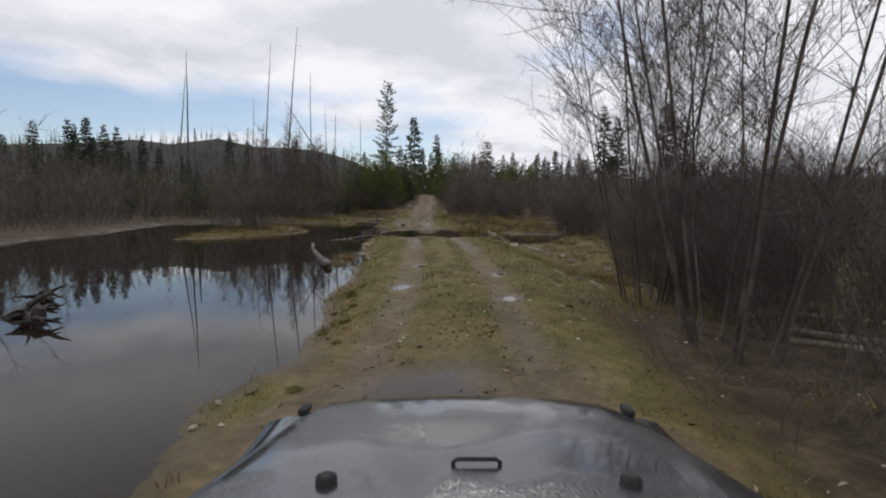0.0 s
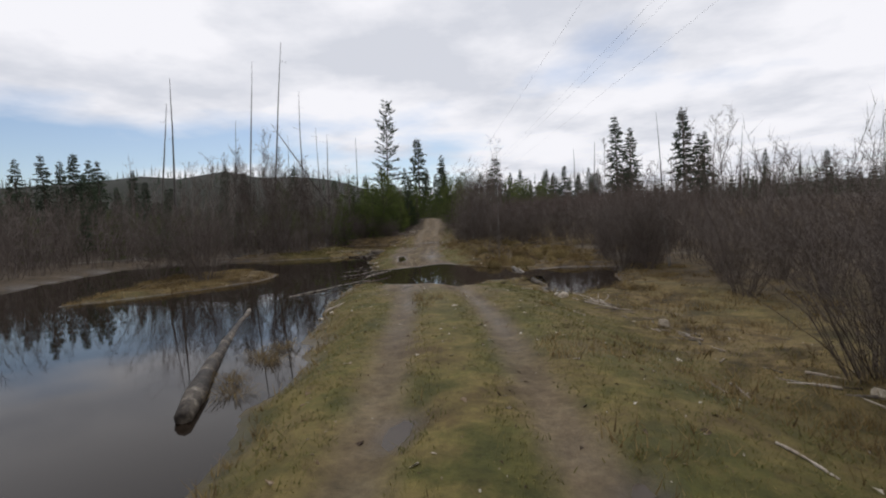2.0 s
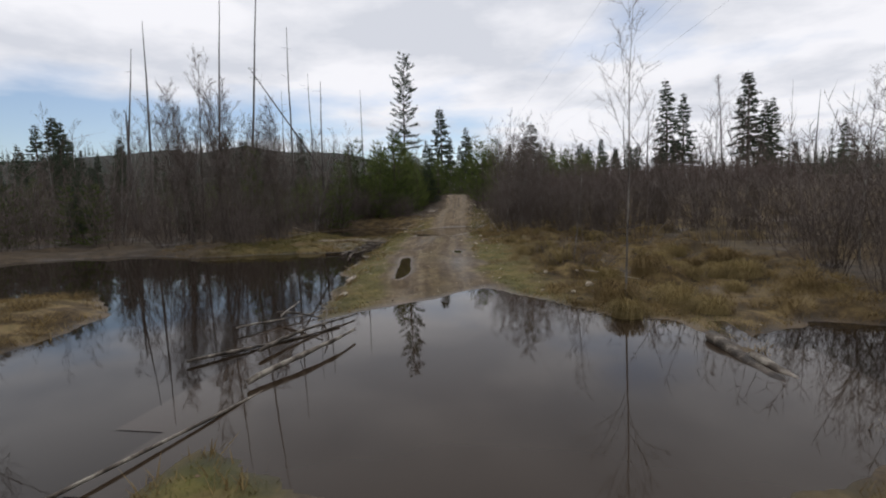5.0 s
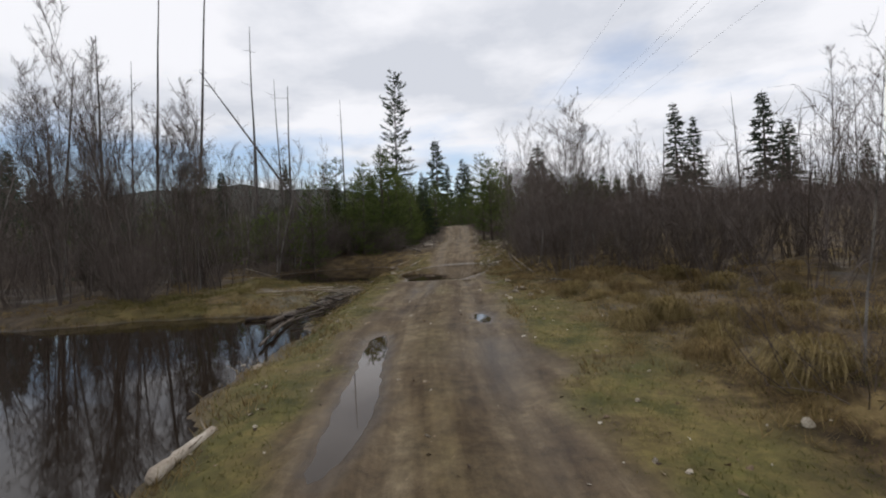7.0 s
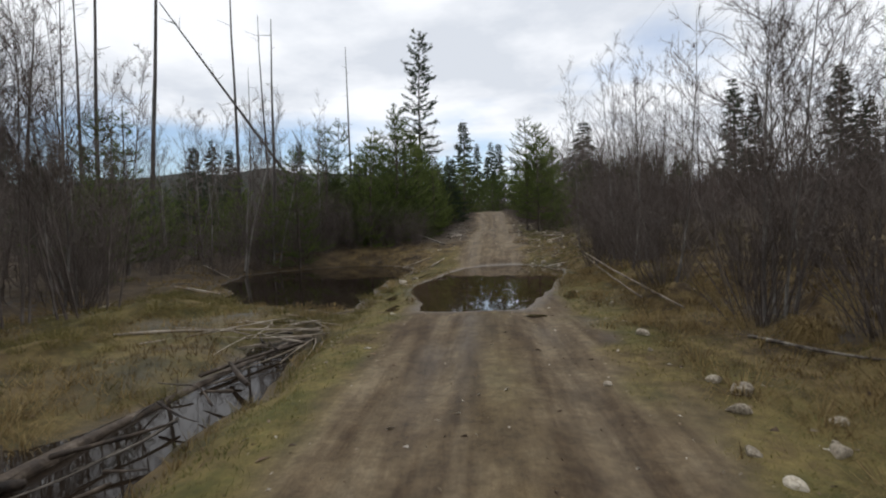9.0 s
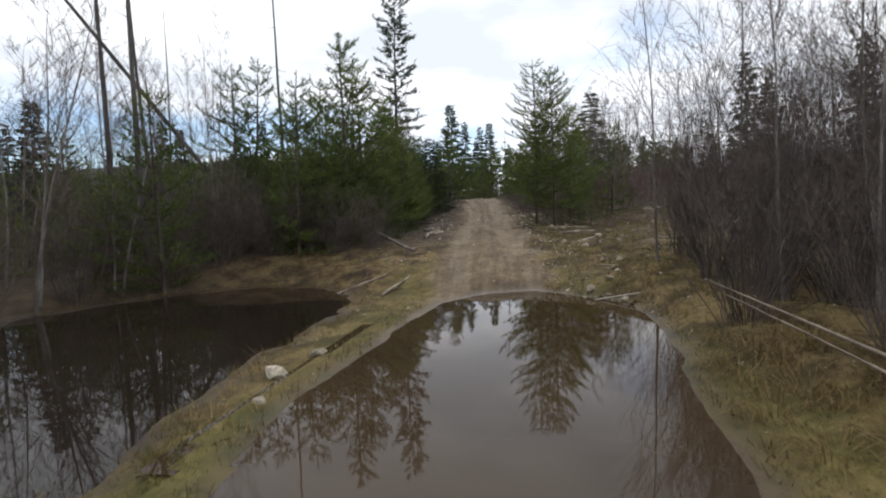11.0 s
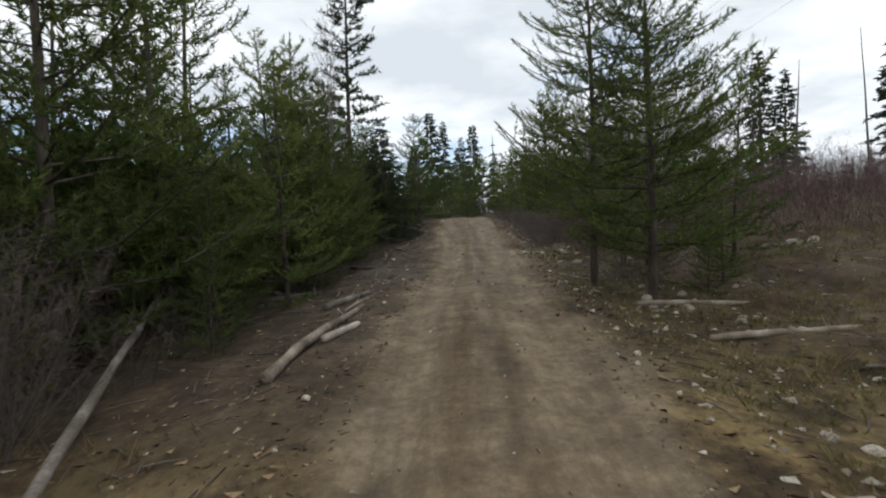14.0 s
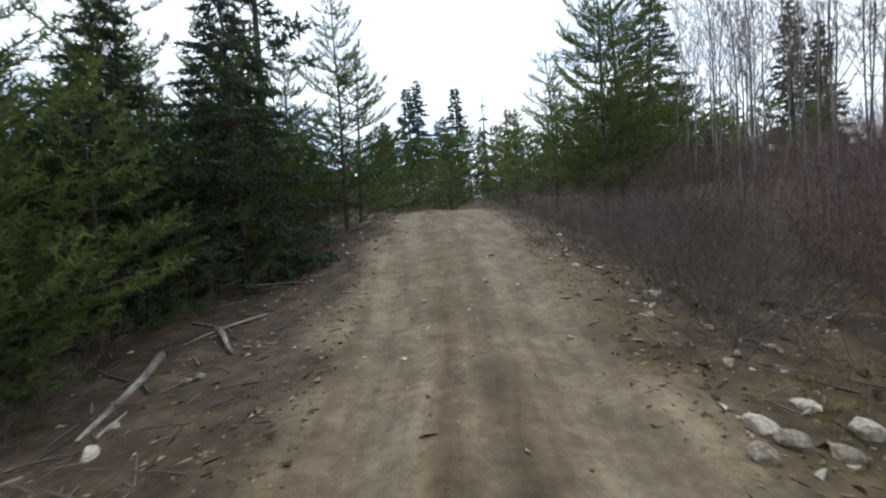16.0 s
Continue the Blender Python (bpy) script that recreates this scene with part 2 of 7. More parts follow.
def ground_material():
    m = bpy.data.materials.new("earth_and_grass")
    m.use_nodes = True
    n, l = m.node_tree.nodes, m.node_tree.links
    b = n["Principled BSDF"]
    b.inputs["Specular IOR Level"].default_value = 0.25
    tc = n.new("ShaderNodeTexCoord")

    def noise_ramp(scale, detail, stops, rough=0.6):
        t, r = n.new("ShaderNodeTexNoise"), n.new("ShaderNodeValToRGB")
        t.inputs["Scale"].default_value, t.inputs["Detail"].default_value, t.inputs["Roughness"].default_value = scale, detail, rough
        l.new(tc.outputs["Object"], t.inputs["Vector"])
        while len(r.color_ramp.elements) < len(stops):
            r.color_ramp.elements.new(0.5)
        for e, (p, c) in zip(r.color_ramp.elements, stops):
            e.position, e.color = p, (*c, 1)
        l.new(t.outputs["Fac"], r.inputs[0])
        return t, r

    def mixed(fac, a, c, blend="MIX"):
        x = n.new("ShaderNodeMix")
        x.data_type, x.blend_type = "RGBA", blend
        if isinstance(fac, float):
            x.inputs["Factor"].default_value = fac
        else:
            l.new(fac, x.inputs["Factor"])
        l.new(a, x.inputs[6])
        l.new(c, x.inputs[7])
        return x.outputs[2]

    def attr(name):
        a = n.new("ShaderNodeAttribute")
        a.attribute_name = name
        return a.outputs["Fac"]

    _, grass = noise_ramp(0.9, 9, [(0.28, (0.040, 0.046, 0.013)), (0.43, (0.084, 0.080, 0.022)), (0.54, (0.148, 0.118, 0.042)), (0.68, (0.080, 0.055, 0.024))], 0.7)
    _, dry = noise_ramp(1.3, 9, [(0.32, (0.022, 0.015, 0.008)), (0.46, (0.078, 0.053, 0.024)), (0.58, (0.178, 0.130, 0.058)), (0.74, (0.048, 0.046, 0.017))], 0.7)
    _, dirt = noise_ramp(1.6, 10, [(0.25, (0.086, 0.061, 0.039)), (0.5, (0.144, 0.111, 0.070)), (0.75, (0.208, 0.168, 0.113))], 0.65)
    _, sand = noise_ramp(1.6, 10, [(0.25, (0.116, 0.089, 0.059)), (0.5, (0.186, 0.146, 0.097)), (0.75, (0.250, 0.203, 0.143))], 0.65)
    _, litter = noise_ramp(2.2, 9, [(0.3, (0.026, 0.018, 0.011)), (0.5, (0.058, 0.042, 0.026)), (0.7, (0.118, 0.087, 0.055))], 0.7)
    _, fleck = noise_ramp(9, 10, [(0.34, (0.56, 0.55, 0.54)), (0.64, (1.28, 1.26, 1.23))], 0.8)
    _, clods = noise_ramp(2.6, 6, [(0.36, (0.66, 0.65, 0.66)), (0.62, (1.18, 1.17, 1.13))], 0.7)
    fine, _ = noise_ramp(60, 6, [(0.0, (0, 0, 0)), (1.0, (1, 1, 1))])
    c = mixed(attr("dry"), grass.outputs[0], dry.outputs[0])
    c = mixed(attr("litter"), c, litter.outputs[0])
    c = mixed(attr("dirt"), c, mixed(attr("sand"), dirt.outputs[0], sand.outputs[0]))
    c = mixed(0.8, c, mixed(1.0, c, fleck.outputs[0], "MULTIPLY"))
    c = mixed(0.7, c, mixed(1.0, c, clods.outputs[0], "MULTIPLY"))
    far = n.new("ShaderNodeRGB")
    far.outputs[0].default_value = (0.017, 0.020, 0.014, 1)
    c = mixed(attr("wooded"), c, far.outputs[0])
    # wheel streaks drawn out along the track
    sep, com = n.new("ShaderNodeSeparateXYZ"), n.new("ShaderNodeCombineXYZ")
    l.new(tc.outputs["Object"], sep.inputs[0])
    l.new(attr("lane"), com.inputs[0])
    along = n.new("ShaderNodeMath")
    along.operation = "MULTIPLY"
    along.inputs[1].default_value = 0.10
    l.new(sep.outputs[1], along.inputs[0])
    l.new(along.outputs[0], com.inputs[1])
    stk, sr = n.new("ShaderNodeTexNoise"), n.new("ShaderNodeValToRGB")
    stk.inputs["Scale"].default_value, stk.inputs["Detail"].default_value, stk.inputs["Roughness"].default_value = 3.4, 5.0, 0.62
    sr.color_ramp.elements[0].position, sr.color_ramp.elements[0].color = 0.38, (0.52, 0.46, 0.40, 1)
    sr.color_ramp.elements[1].position, sr.color_ramp.elements[1].color = 0.60, (1.12, 1.12, 1.10, 1)
    l.new(com.outputs[0], stk.inputs["Vector"])
    l.new(stk.outputs["Fac"], sr.inputs[0])
    c = mixed(attr("streak"), c, mixed(1.0, c, sr.outputs[0], "MULTIPLY"))
    soil = n.new("ShaderNodeRGB")
    soil.outputs[0].default_value = (0.53, 0.47, 0.39, 1)
    c = mixed(attr("mud"), c, mixed(1.0, c, soil.outputs[0], "MULTIPLY"))
    # darkens wet ground, and paints shade into the hollows between tussocks
    wet = attr("wet")
    dark = n.new("ShaderNodeRGB")
    dark.outputs[0].default_value = (0.50, 0.45, 0.40, 1)
    c = mixed(wet, c, mixed(1.0, c, dark.outputs[0], "MULTIPLY"))
    l.new(c, b.inputs["Base Color"])
    ro = n.new("ShaderNodeMapRange")
    ro.inputs["To Min"].default_value, ro.inputs["To Max"].default_value = 0.95, 0.42
    l.new(wet, ro.inputs["Value"])
    l.new(ro.outputs[0], b.inputs["Roughness"])
    bp = n.new("ShaderNodeBump")
    bp.inputs["Strength"].default_value, bp.inputs["Distance"].default_value = 0.5, 0.02
    l.new(fine.outputs["Fac"], bp.inputs["Height"])
    l.new(bp.outputs[0], b.inputs["Normal"])
    return m


M_GROUND = ground_material()


# ---- geometry helpers ----
RNG = np.random.default_rng(7)


class Geo:
    """Vertices and faces that grow into one mesh."""

    def __init__(self):
        self.v, self.f, self.n = [], [], 0

    def add(self, v, f):
        self.v.append(np.asarray(v, float))
        self.f.append(np.asarray(f, int) + self.n)
        self.n += len(v)

    def arrays(self):
        return np.concatenate(self.v), self.f


def mesh_of(name, v, faces, mat, smooth=True):
    me = bpy.data.meshes.new(name)
    v = np.asarray(v, np.float32)
    me.vertices.add(len(v))
    me.vertices.foreach_set("co", v.ravel())
    sizes = np.concatenate([np.full(len(f), f.shape[1]) for f in faces]).astype(np.int32)
    loops = np.concatenate([f.ravel() for f in faces]).astype(np.int32)
    me.loops.add(len(loops))
    me.loops.foreach_set("vertex_index", loops)
    me.polygons.add(len(sizes))
    me.polygons.foreach_set("loop_start", np.concatenate([[0], np.cumsum(sizes)[:-1]]).astype(np.int32))
    me.polygons.foreach_set("use_smooth", np.full(len(sizes), smooth))
    me.update(calc_edges=True)
    me.materials.append(mat)
    return me


def solid(name, geo, mat, smooth=True):
    return new(name, mesh_of(name, *geo.arrays(), mat, smooth))


def part(name, geo, mat, parent, label="", smooth=True):
    ob = solid(name, geo, mat, smooth)
    ob.parent = parent
    return tagged(ob, label)


def tube(geo, pts, rads, n=5, cap=True):
    pts, rads = np.asarray(pts, float), np.asarray(rads, float)
    k = len(pts)
    tan = np.gradient(pts, axis=0)
    tan /= np.linalg.norm(tan, axis=1)[:, None] + 1e-9
    mean = tan.mean(0)
    ref = np.array([1.0, 0, 0]) if abs(mean[0]) < 0.7 * np.linalg.norm(mean) + 1e-9 else np.array([0, 1.0, 0])
    a = np.cross(tan, ref)
    a /= np.linalg.norm(a, axis=1)[:, None] + 1e-9
    b = np.cross(tan, a)
    ang = np.arange(n) * 2 * np.pi / n
    ring = np.cos(ang)[None, :, None] * a[:, None] + np.sin(ang)[None, :, None] * b[:, None]
    v = (pts[:, None] + ring * rads[:, None, None]).reshape(-1, 3)
    i, j = np.meshgrid(np.arange(k - 1), np.arange(n), indexing="ij")
    p, q = (i * n + j).ravel(), (i * n + (j + 1) % n).ravel()
    geo.add(v, np.stack([p, q, q + n, p + n], 1))
    if cap and n > 3:
        for base, order in ((0, 1), ((k - 1) * n, -1)):
            geo.add(v[base:base + n], np.arange(n)[::order][None])


def box(geo, lo, hi, bevel=0.0):
    (x0, y0, z0), (x1, y1, z1) = lo, hi
    b = bevel
    v, rings = [], ((z0, b), (z0 + b, 0), (z1 - b, 0), (z1, b)) if b else ((z0, 0), (z1, 0))
    for z, s in rings:
        v += [(x0 + s, y0 + s, z), (x1 - s, y0 + s, z), (x1 - s, y1 - s, z), (x0 + s, y1 - s, z)]
    m = len(rings)
    f = [(4 * r + c, 4 * r + (c + 1) % 4, 4 * r + 4 + (c + 1) % 4, 4 * r + 4 + c) for r in range(m - 1) for c in range(4)]
    geo.add(v, f + [(3, 2, 1, 0), (4 * m - 4, 4 * m - 3, 4 * m - 2, 4 * m - 1)])


def lerp_knots(knots):
    k = np.array(knots, float)

    def at(y):
        # a smooth line through the knots
        return sum(np.interp(np.asarray(y, float) + d, k[:, 0], k[:, 1]) for d in (-1.2, -0.6, 0, 0.6, 1.2)) / 5

    return at


def smooth01(x):
    x = np.clip(x, 0, 1)
    return x * x * (3 - 2 * x)


def value_noise(x, y, size, seed):
    """Smooth noise from -1 to 1 with lumps of that many metres."""
    r = np.random.default_rng(seed).uniform(-1, 1, (257, 257))
    u, v = np.asarray(x) / size + 1000.3, np.asarray(y) / size + 1000.7
    i, j = np.floor(u).astype(int), np.floor(v).astype(int)
    a, b = smooth01(u - i), smooth01(v - j)
    g = lambda p, q: r[p % 257, q % 257]  # noqa: E731
    return (g(i, j) * (1 - a) + g(i + 1, j) * a) * (1 - b) + (g(i, j + 1) * (1 - a) + g(i + 1, j + 1) * a) * b


def poly_dist(x, y, poly):
    """Signed distance to a polygon's edge, negative inside."""
    x, y = np.asarray(x, float), np.asarray(y, float)
    best, inside = np.full(x.shape, 1e9), np.zeros(x.shape, bool)
    for (ax, ay), (bx, by) in zip(poly, poly[1:] + poly[:1]):
        dx, dy = bx - ax, by - ay
        t = np.clip(((x - ax) * dx + (y - ay) * dy) / (dx * dx + dy * dy), 0, 1)
        best = np.minimum(best, np.hypot(x - ax - t * dx, y - ay - t * dy))
        if dy:
            inside ^= ((ay > y) != (by > y)) & (x < dx * (y - ay) / dy + ax)
    return np.where(inside, -best, best)


# ---- the lie of the land ----
ROAD_X = lerp_knots([(-40, 9.0), (-15, 6.6), (2.9, 4.7), (6.3, 4.25), (9.8, 4.05), (13.8, 3.55), (18.4, 2.9), (29.9, 0.6), (33.9, -0.15), (38.3, -1.1),
                     (40.7, -1.55), (52.5, -3.1), (58.6, -3.8), (65.8, -4.5), (72.5, -5.2), (76, -5.4), (82, -6.1), (88, -6.9), (94, -8.4), (100, -11.5), (107, -18), (120, -34)])
ROAD_Z = lerp_knots([(-40, 0), (-5, -0.1), (2.9, -0.1), (5, -0.06), (6.6, 0.03), (8, 0.07), (10, 0.15), (14, 0.24), (18.4, 0.34), (22, 0.3), (25, 0.1), (27, -0.1),
                     (33, -0.1), (35.5, 0.1), (38.3, 0.18), (41, 0.24), (49, 0.36), (51, 0.22), (61.3, 0.24), (63.5, 0.82), (65.8, 1.2), (69, 1.44), (72.5, 1.6),
                     (76, 1.68), (79, 1.95), (82, 2.4), (85, 2.95), (87.5, 3.33), (90, 3.45), (120, 3.6)])
RIGHT_Z = lerp_knots([(-40, 0.2), (10, -0.05), (14, -0.16), (22, -0.1), (33, -0.02), (38, 0.1), (45, 0.28), (50, 0.42), (58, 0.55), (63, 0.85), (70, 1.3), (78, 1.75), (86, 2.6), (95, 3.2), (130, 3.6)])
LEFT_Z = lerp_knots([(-40, 0.2), (44, 0.16), (50, 0.3), (58, 0.4), (64, 0.85), (68, 1.3), (76, 1.6), (84, 2.3), (92, 3.1), (130, 3.5)])
ROAD_W = lerp_knots([(-40, 1.5), (24, 1.45), (34, 1.5), (50, 1.6), (57, 1.6), (63, 1.4), (76, 1.25), (90, 1.4)])

POND = [(2.4, -2), (2.65, 3), (2.8, 5), (2.5, 6.2), (2.55, 7.6), (2.1, 9.5), (1.8, 11.6), (1.25, 13.8), (0.95, 16), (0.6, 17.5), (-0.3, 20.3), (-0.6, 23), (-0.8, 25), (-0.9, 27), (-1.3, 28.5),
        (-1.8, 31), (-2.7, 33.2), (-3.3, 35.7), (-3.8, 37.5), (-4.2, 39.8), (-4.7, 42), (-5.1, 45.2), (-5.7, 47.7), (-6.1, 49.2), (-6.6, 48), (-6.1, 45.6), (-6.7, 44.3),
        (-8.5, 44), (-10.5, 43.6), (-13, 42.5), (-17, 44), (-21, 42), (-20, 36), (-17.6, 31), (-16, 26), (-14, 18), (-14, 8), (-14, -5), (-12, -14), (2, -14)]
SPIT = [(-9.2, 22.5), (-7.2, 25), (-5.8, 28.6), (-6.6, 31.5), (-8.6, 33.5), (-10.5, 33), (-11.6, 31), (-10.5, 26.5)]
FORD = [(-1.2, 26.6), (0.5, 26), (1.5, 26.1), (2.2, 25.2), (2.9, 24.8), (3.4, 26.2), (4.6, 27), (5, 29), (4.2, 31.2), (3.3, 31.6), (2.1, 33.2), (0.9, 34.5), (-0.2, 33.2), (-1, 32.3), (-2.0, 31)]
MARSH = [(5.2, 24), (6.0, 23.6), (7.1, 24.6), (7.7, 26.2), (8.1, 28), (9, 31.3), (6.6, 31.8), (5.4, 31), (5.0, 28.5), (5.3, 27.2)]
POOL = [(-5.8, 50.6), (-6.3, 53.5), (-6.9, 57), (-7.2, 59.4), (-7.4, 61.4), (-8.0, 62.7), (-9.3, 63.4), (-11.3, 63.3), (-12.9, 62), (-14, 59), (-12.5, 55), (-10.5, 52.5), (-8.5, 51)]
PUDDLE = [(-4.2, 50.2), (-2.1, 50.3), (-1.7, 53), (-1.2, 56.5), (-1.1, 60.2), (-2.3, 61.2), (-3.0, 61.8), (-4, 61.4), (-4.9, 60.3), (-5.3, 57.5), (-5.5, 54)]
START = [(3.7, 2.0), (5.8, 2.0), (5.6, 5.8), (4.7, 6.1), (4.2, 7.2), (3.6, 6.9), (3.4, 5.5)]
HOLLOW = [(1.6, 53.5), (2.6, 54), (3.0, 56), (1.8, 56.5), (1.2, 55)]


def blob(cx, cy, rx, ry, turn=0.0, n=10, seed=0):
    r = np.random.default_rng(seed)
    c, s = math.cos(radians(turn)), math.sin(radians(turn))
    out = []
    for k in range(n):
        a, w = 2 * math.pi * k / n, r.uniform(0.8, 1.15)
        px, py = rx * w * math.cos(a), ry * w * math.sin(a)
        out.append((cx + c * px - s * py, cy + s * px + c * py))
    return out


# outline, level, depth, width of the bank, wander of the outline
WATERS = [("pond", POND, 0.0, 0.5, 0.9, 0.35), ("flooded_ford", FORD, 0.006, 0.14, 0.7, 0.2), ("marsh_pool", MARSH, -0.13, 0.3, 0.7, 0.3),
          ("dark_pool", POOL, 0.2, 0.45, 2.0, 0.5), ("puddle", PUDDLE, 0.28, 0.16, 0.6, 0.15), ("puddle", START, 0.012, 0.1, 0.6, 0.15),
          ("marsh_pool", HOLLOW, 0.33, 0.2, 0.6, 0.2),
          ("puddle", blob(3.02, 11.1, 0.16, 0.34, -6, 10, 1), 0.115, 0.03, 0.2, 0.03), ("puddle", blob(3.0, 13.7, 0.12, 0.4, -6, 10, 2), 0.16, 0.03, 0.2, 0.03),
          ("puddle", blob(4.72, 12.7, 0.13, 0.38, -6, 10, 3), 0.145, 0.03, 0.2, 0.03), ("puddle", blob(4.85, 10.4, 0.12, 0.3, -6, 10, 4), 0.10, 0.03, 0.2, 0.03),
          ("puddle", blob(-1.95, 37.9, 0.2, 3.0, 12, 14, 5), 0.14, 0.05, 0.25, 0.05), ("puddle", blob(-0.72, 41.8, 0.16, 0.7, 12, 10, 6), 0.19, 0.03, 0.2, 0.04)]


def land(x, y):
    """Height of the ground, and how far it is road, dry, litter and wet, shaded tussock hollows included."""
    x, y = np.asarray(x, float), np.asarray(y, float)
    u = x - ROAD_X(y)
    zr, w = ROAD_Z(y), ROAD_W(y)
    side = np.where(u > 0, RIGHT_Z(y), LEFT_Z(y))
    far = np.maximum(np.abs(u) - 4, 0)
    # the clearing on the right climbs away from the track
    climb = np.where(u > 0, smooth01((y - 55) / 12) * np.minimum(far, 22) * 0.055, smooth01((y - 66) / 10) * np.minimum(far, 15) * -0.01)
    side = side + climb
    t = smooth01((np.abs(u) - w) / 2.2)
    z = zr * (1 - t) + side * t
    lumps = value_noise(x, y, 2.3, 1) * 0.07 + value_noise(x, y, 0.8, 2) * 0.045
    tuss = np.maximum(value_noise(x, y, 1.1, 9), 0) * 0.46 * np.maximum(smooth01((u - 2.4) / 2) * smooth01((y - 30) / 6), smooth01((-u - 3.2) / 1.5) * smooth01((y - 43) / 3) * (1 - smooth01((y - 62) / 3)) * 0.6) * (1 - 0.6 * smooth01((y - 56) / 8))
    lumps = lumps + smooth01((y - 60) / 4) * smooth01((u - 2) / 2) * (0.13 * value_noise(x, y, 1.4, 6) + 0.07 * value_noise(x, y, 0.6, 7))
    z += t * (lumps + tuss) + (1 - t) * value_noise(x, y, 0.9, 3) * 0.005
    # wheel ruts and a low crown
    rut = np.exp(-((np.abs(u) - 0.8) / 0.24) ** 2)
    z -= rut * 0.05 * (1 - t)
    z += np.exp(-((u / 0.4) ** 2)) * 0.03 * (1 - t)
    # hills far off
    d = np.hypot(x, y - 40)
    z += smooth01((d - 90) / 400) * 6
    z += 78 * np.exp(-(((x + 390) / 260) ** 4) - ((y - 680) / 160) ** 2) * (1 + 0.1 * value_noise(x, y, 60, 5))
    z += 60 * np.exp(-(((x + 700) / 260) ** 2) - ((y - 420) / 200) ** 2)
    z += 30 * np.exp(-(((x - 420) / 260) ** 2) - ((y - 700) / 180) ** 2)
    wob = 0.55 * value_noise(x, y, 1.7, 11) + 0.45 * value_noise(x, y, 0.6, 12)
    wet, sunk = np.zeros(x.shape), np.zeros(x.shape, bool)
    near = (d < 130)
    sd_spit = poly_dist(x, y, SPIT) + wob * 0.35
    for name, poly, level, depth, bank, wander in WATERS:
        sd = poly_dist(x, y, poly) + wob * wander
        if name == "pond":
            sd = np.maximum(sd, -sd_spit)
        above = level + np.maximum(z - level, 0.10 if depth > 0.1 else 0.02) * smooth01(sd / bank) + 0.004
        below = level - depth * smooth01(-sd / (bank * 0.9))
        zone = (sd < bank) & ~(sunk & (sd > 0))
        sunk |= sd < 0
        z = np.where(zone & near, np.where(sd > 0, np.minimum(above, np.maximum(z, level + 0.004)) if depth > 0.1 else above, below), z)
        wet = np.maximum(wet, np.where(near, 1 - smooth01(sd / min(0.45, bank)), 0))
    track = np.where(y < 24, np.exp(-((np.abs(u) - 0.8) / 0.27) ** 4) * (0.92 + 0.2 * value_noise(x, y, 0.8, 28)), 0)
    full = 1 - smooth01((np.abs(u) - w * 0.82 + 0.35 * value_noise(x, y, 0.7, 21)) / 0.55)
    strip = np.exp(-((u / 0.32) ** 2)) * np.where(y < 50, 0.45, 0.0) * (0.6 + 0.4 * value_noise(x, y, 1.5, 22))
    k = np.maximum(smooth01((y - 19) / 5), 1 - smooth01((y - 6) / 3))
    dirt = np.clip(np.maximum(track, full * k) - strip * (y > 20), 0, 1)
    dry = np.clip(smooth01((np.abs(u) - np.where(y < 25, 2.4, 2.2)) / np.where(y < 25, 2.0, 1.2)) * np.where(y < 25, 0.6, 1.0) + 0.35 * value_noise(x, y, 2.0, 23) + np.where(y > 55, 0.35, 0) + 0.6 * smooth01((y - 62) / 4), 0, 1)
    dry = dry * (1 - 0.65 * smooth01((-u - 2.4) / 1.5) * smooth01((y - 41) / 3) * (1 - smooth01((y - 58) / 4)) * np.clip(0.75 + 0.6 * value_noise(x, y, 1.6, 44), 0, 1))
    litter = np.clip(np.where(u < 0, smooth01((-u - 0.95 + 0.2 * value_noise(x, y, 0.8, 29)) / 0.55) * smooth01((y - 64) / 4), smooth01((u - 0.95 + 0.2 * value_noise(x, y, 0.8, 30)) / 0.55) * smooth01((y - 67) / 4) * 0.75)
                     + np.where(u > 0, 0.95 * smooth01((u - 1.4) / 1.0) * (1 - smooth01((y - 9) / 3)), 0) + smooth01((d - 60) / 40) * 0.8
                     + 0.5 * smooth01((u - 6.5) / 2) * (y < 50) + 0.95 * smooth01((-x - 10.5) / 3) * (y < 66), 0, 1)
    mud = dirt * np.clip(np.where(y < 52, 1.0, 0.95) * (np.exp(-(((u + 0.22 + 0.06 * value_noise(x * 0, y, 3, 41)) / 0.15) ** 2)) + np.exp(-(((u - 0.22 + 0.08 * value_noise(x * 0, y, 4, 42)) / 0.13) ** 2))) * (0.65 + 0.45 * value_noise(x, y, 0.9, 43)) * smooth01((y - 30) / 4), 0, 1)
    # damp ruts and patches; the last term paints shade between the marsh tussocks
    damp_and_hollows = np.where(y > 58, 0.4, 1.0) * rut * dirt * (0.30 + 0.35 * value_noise(x, y, 1.4, 24)) + dirt * np.where(y > 58, 0.25, 0.7) * np.maximum(value_noise(u * 3.4, y * 0.11, 1.0, 25) + 0.25 * value_noise(x, y, 0.7, 27), 0) + 0.3 * np.maximum(value_noise(x, y, 1.3, 26), 0) * (1 - dirt) + 1.1 * np.maximum(-value_noise(x, y, 1.1, 9) - 0.05, 0) * np.maximum(smooth01((u - 2.6) / 2) * smooth01((y - 30) / 6), smooth01((-u - 3.2) / 1.5) * smooth01((y - 43) / 3)) * (1 - smooth01((y - 54) / 4))
    return z, dirt, dry, litter, np.clip(np.maximum(wet, damp_and_hollows), 0, 1), mud, u


def height(x, y):
    return float(land(np.array([x]), np.array([y]))[0][0])


def heights(x, y):
    return land(np.asarray(x), np.asarray(y))[0]


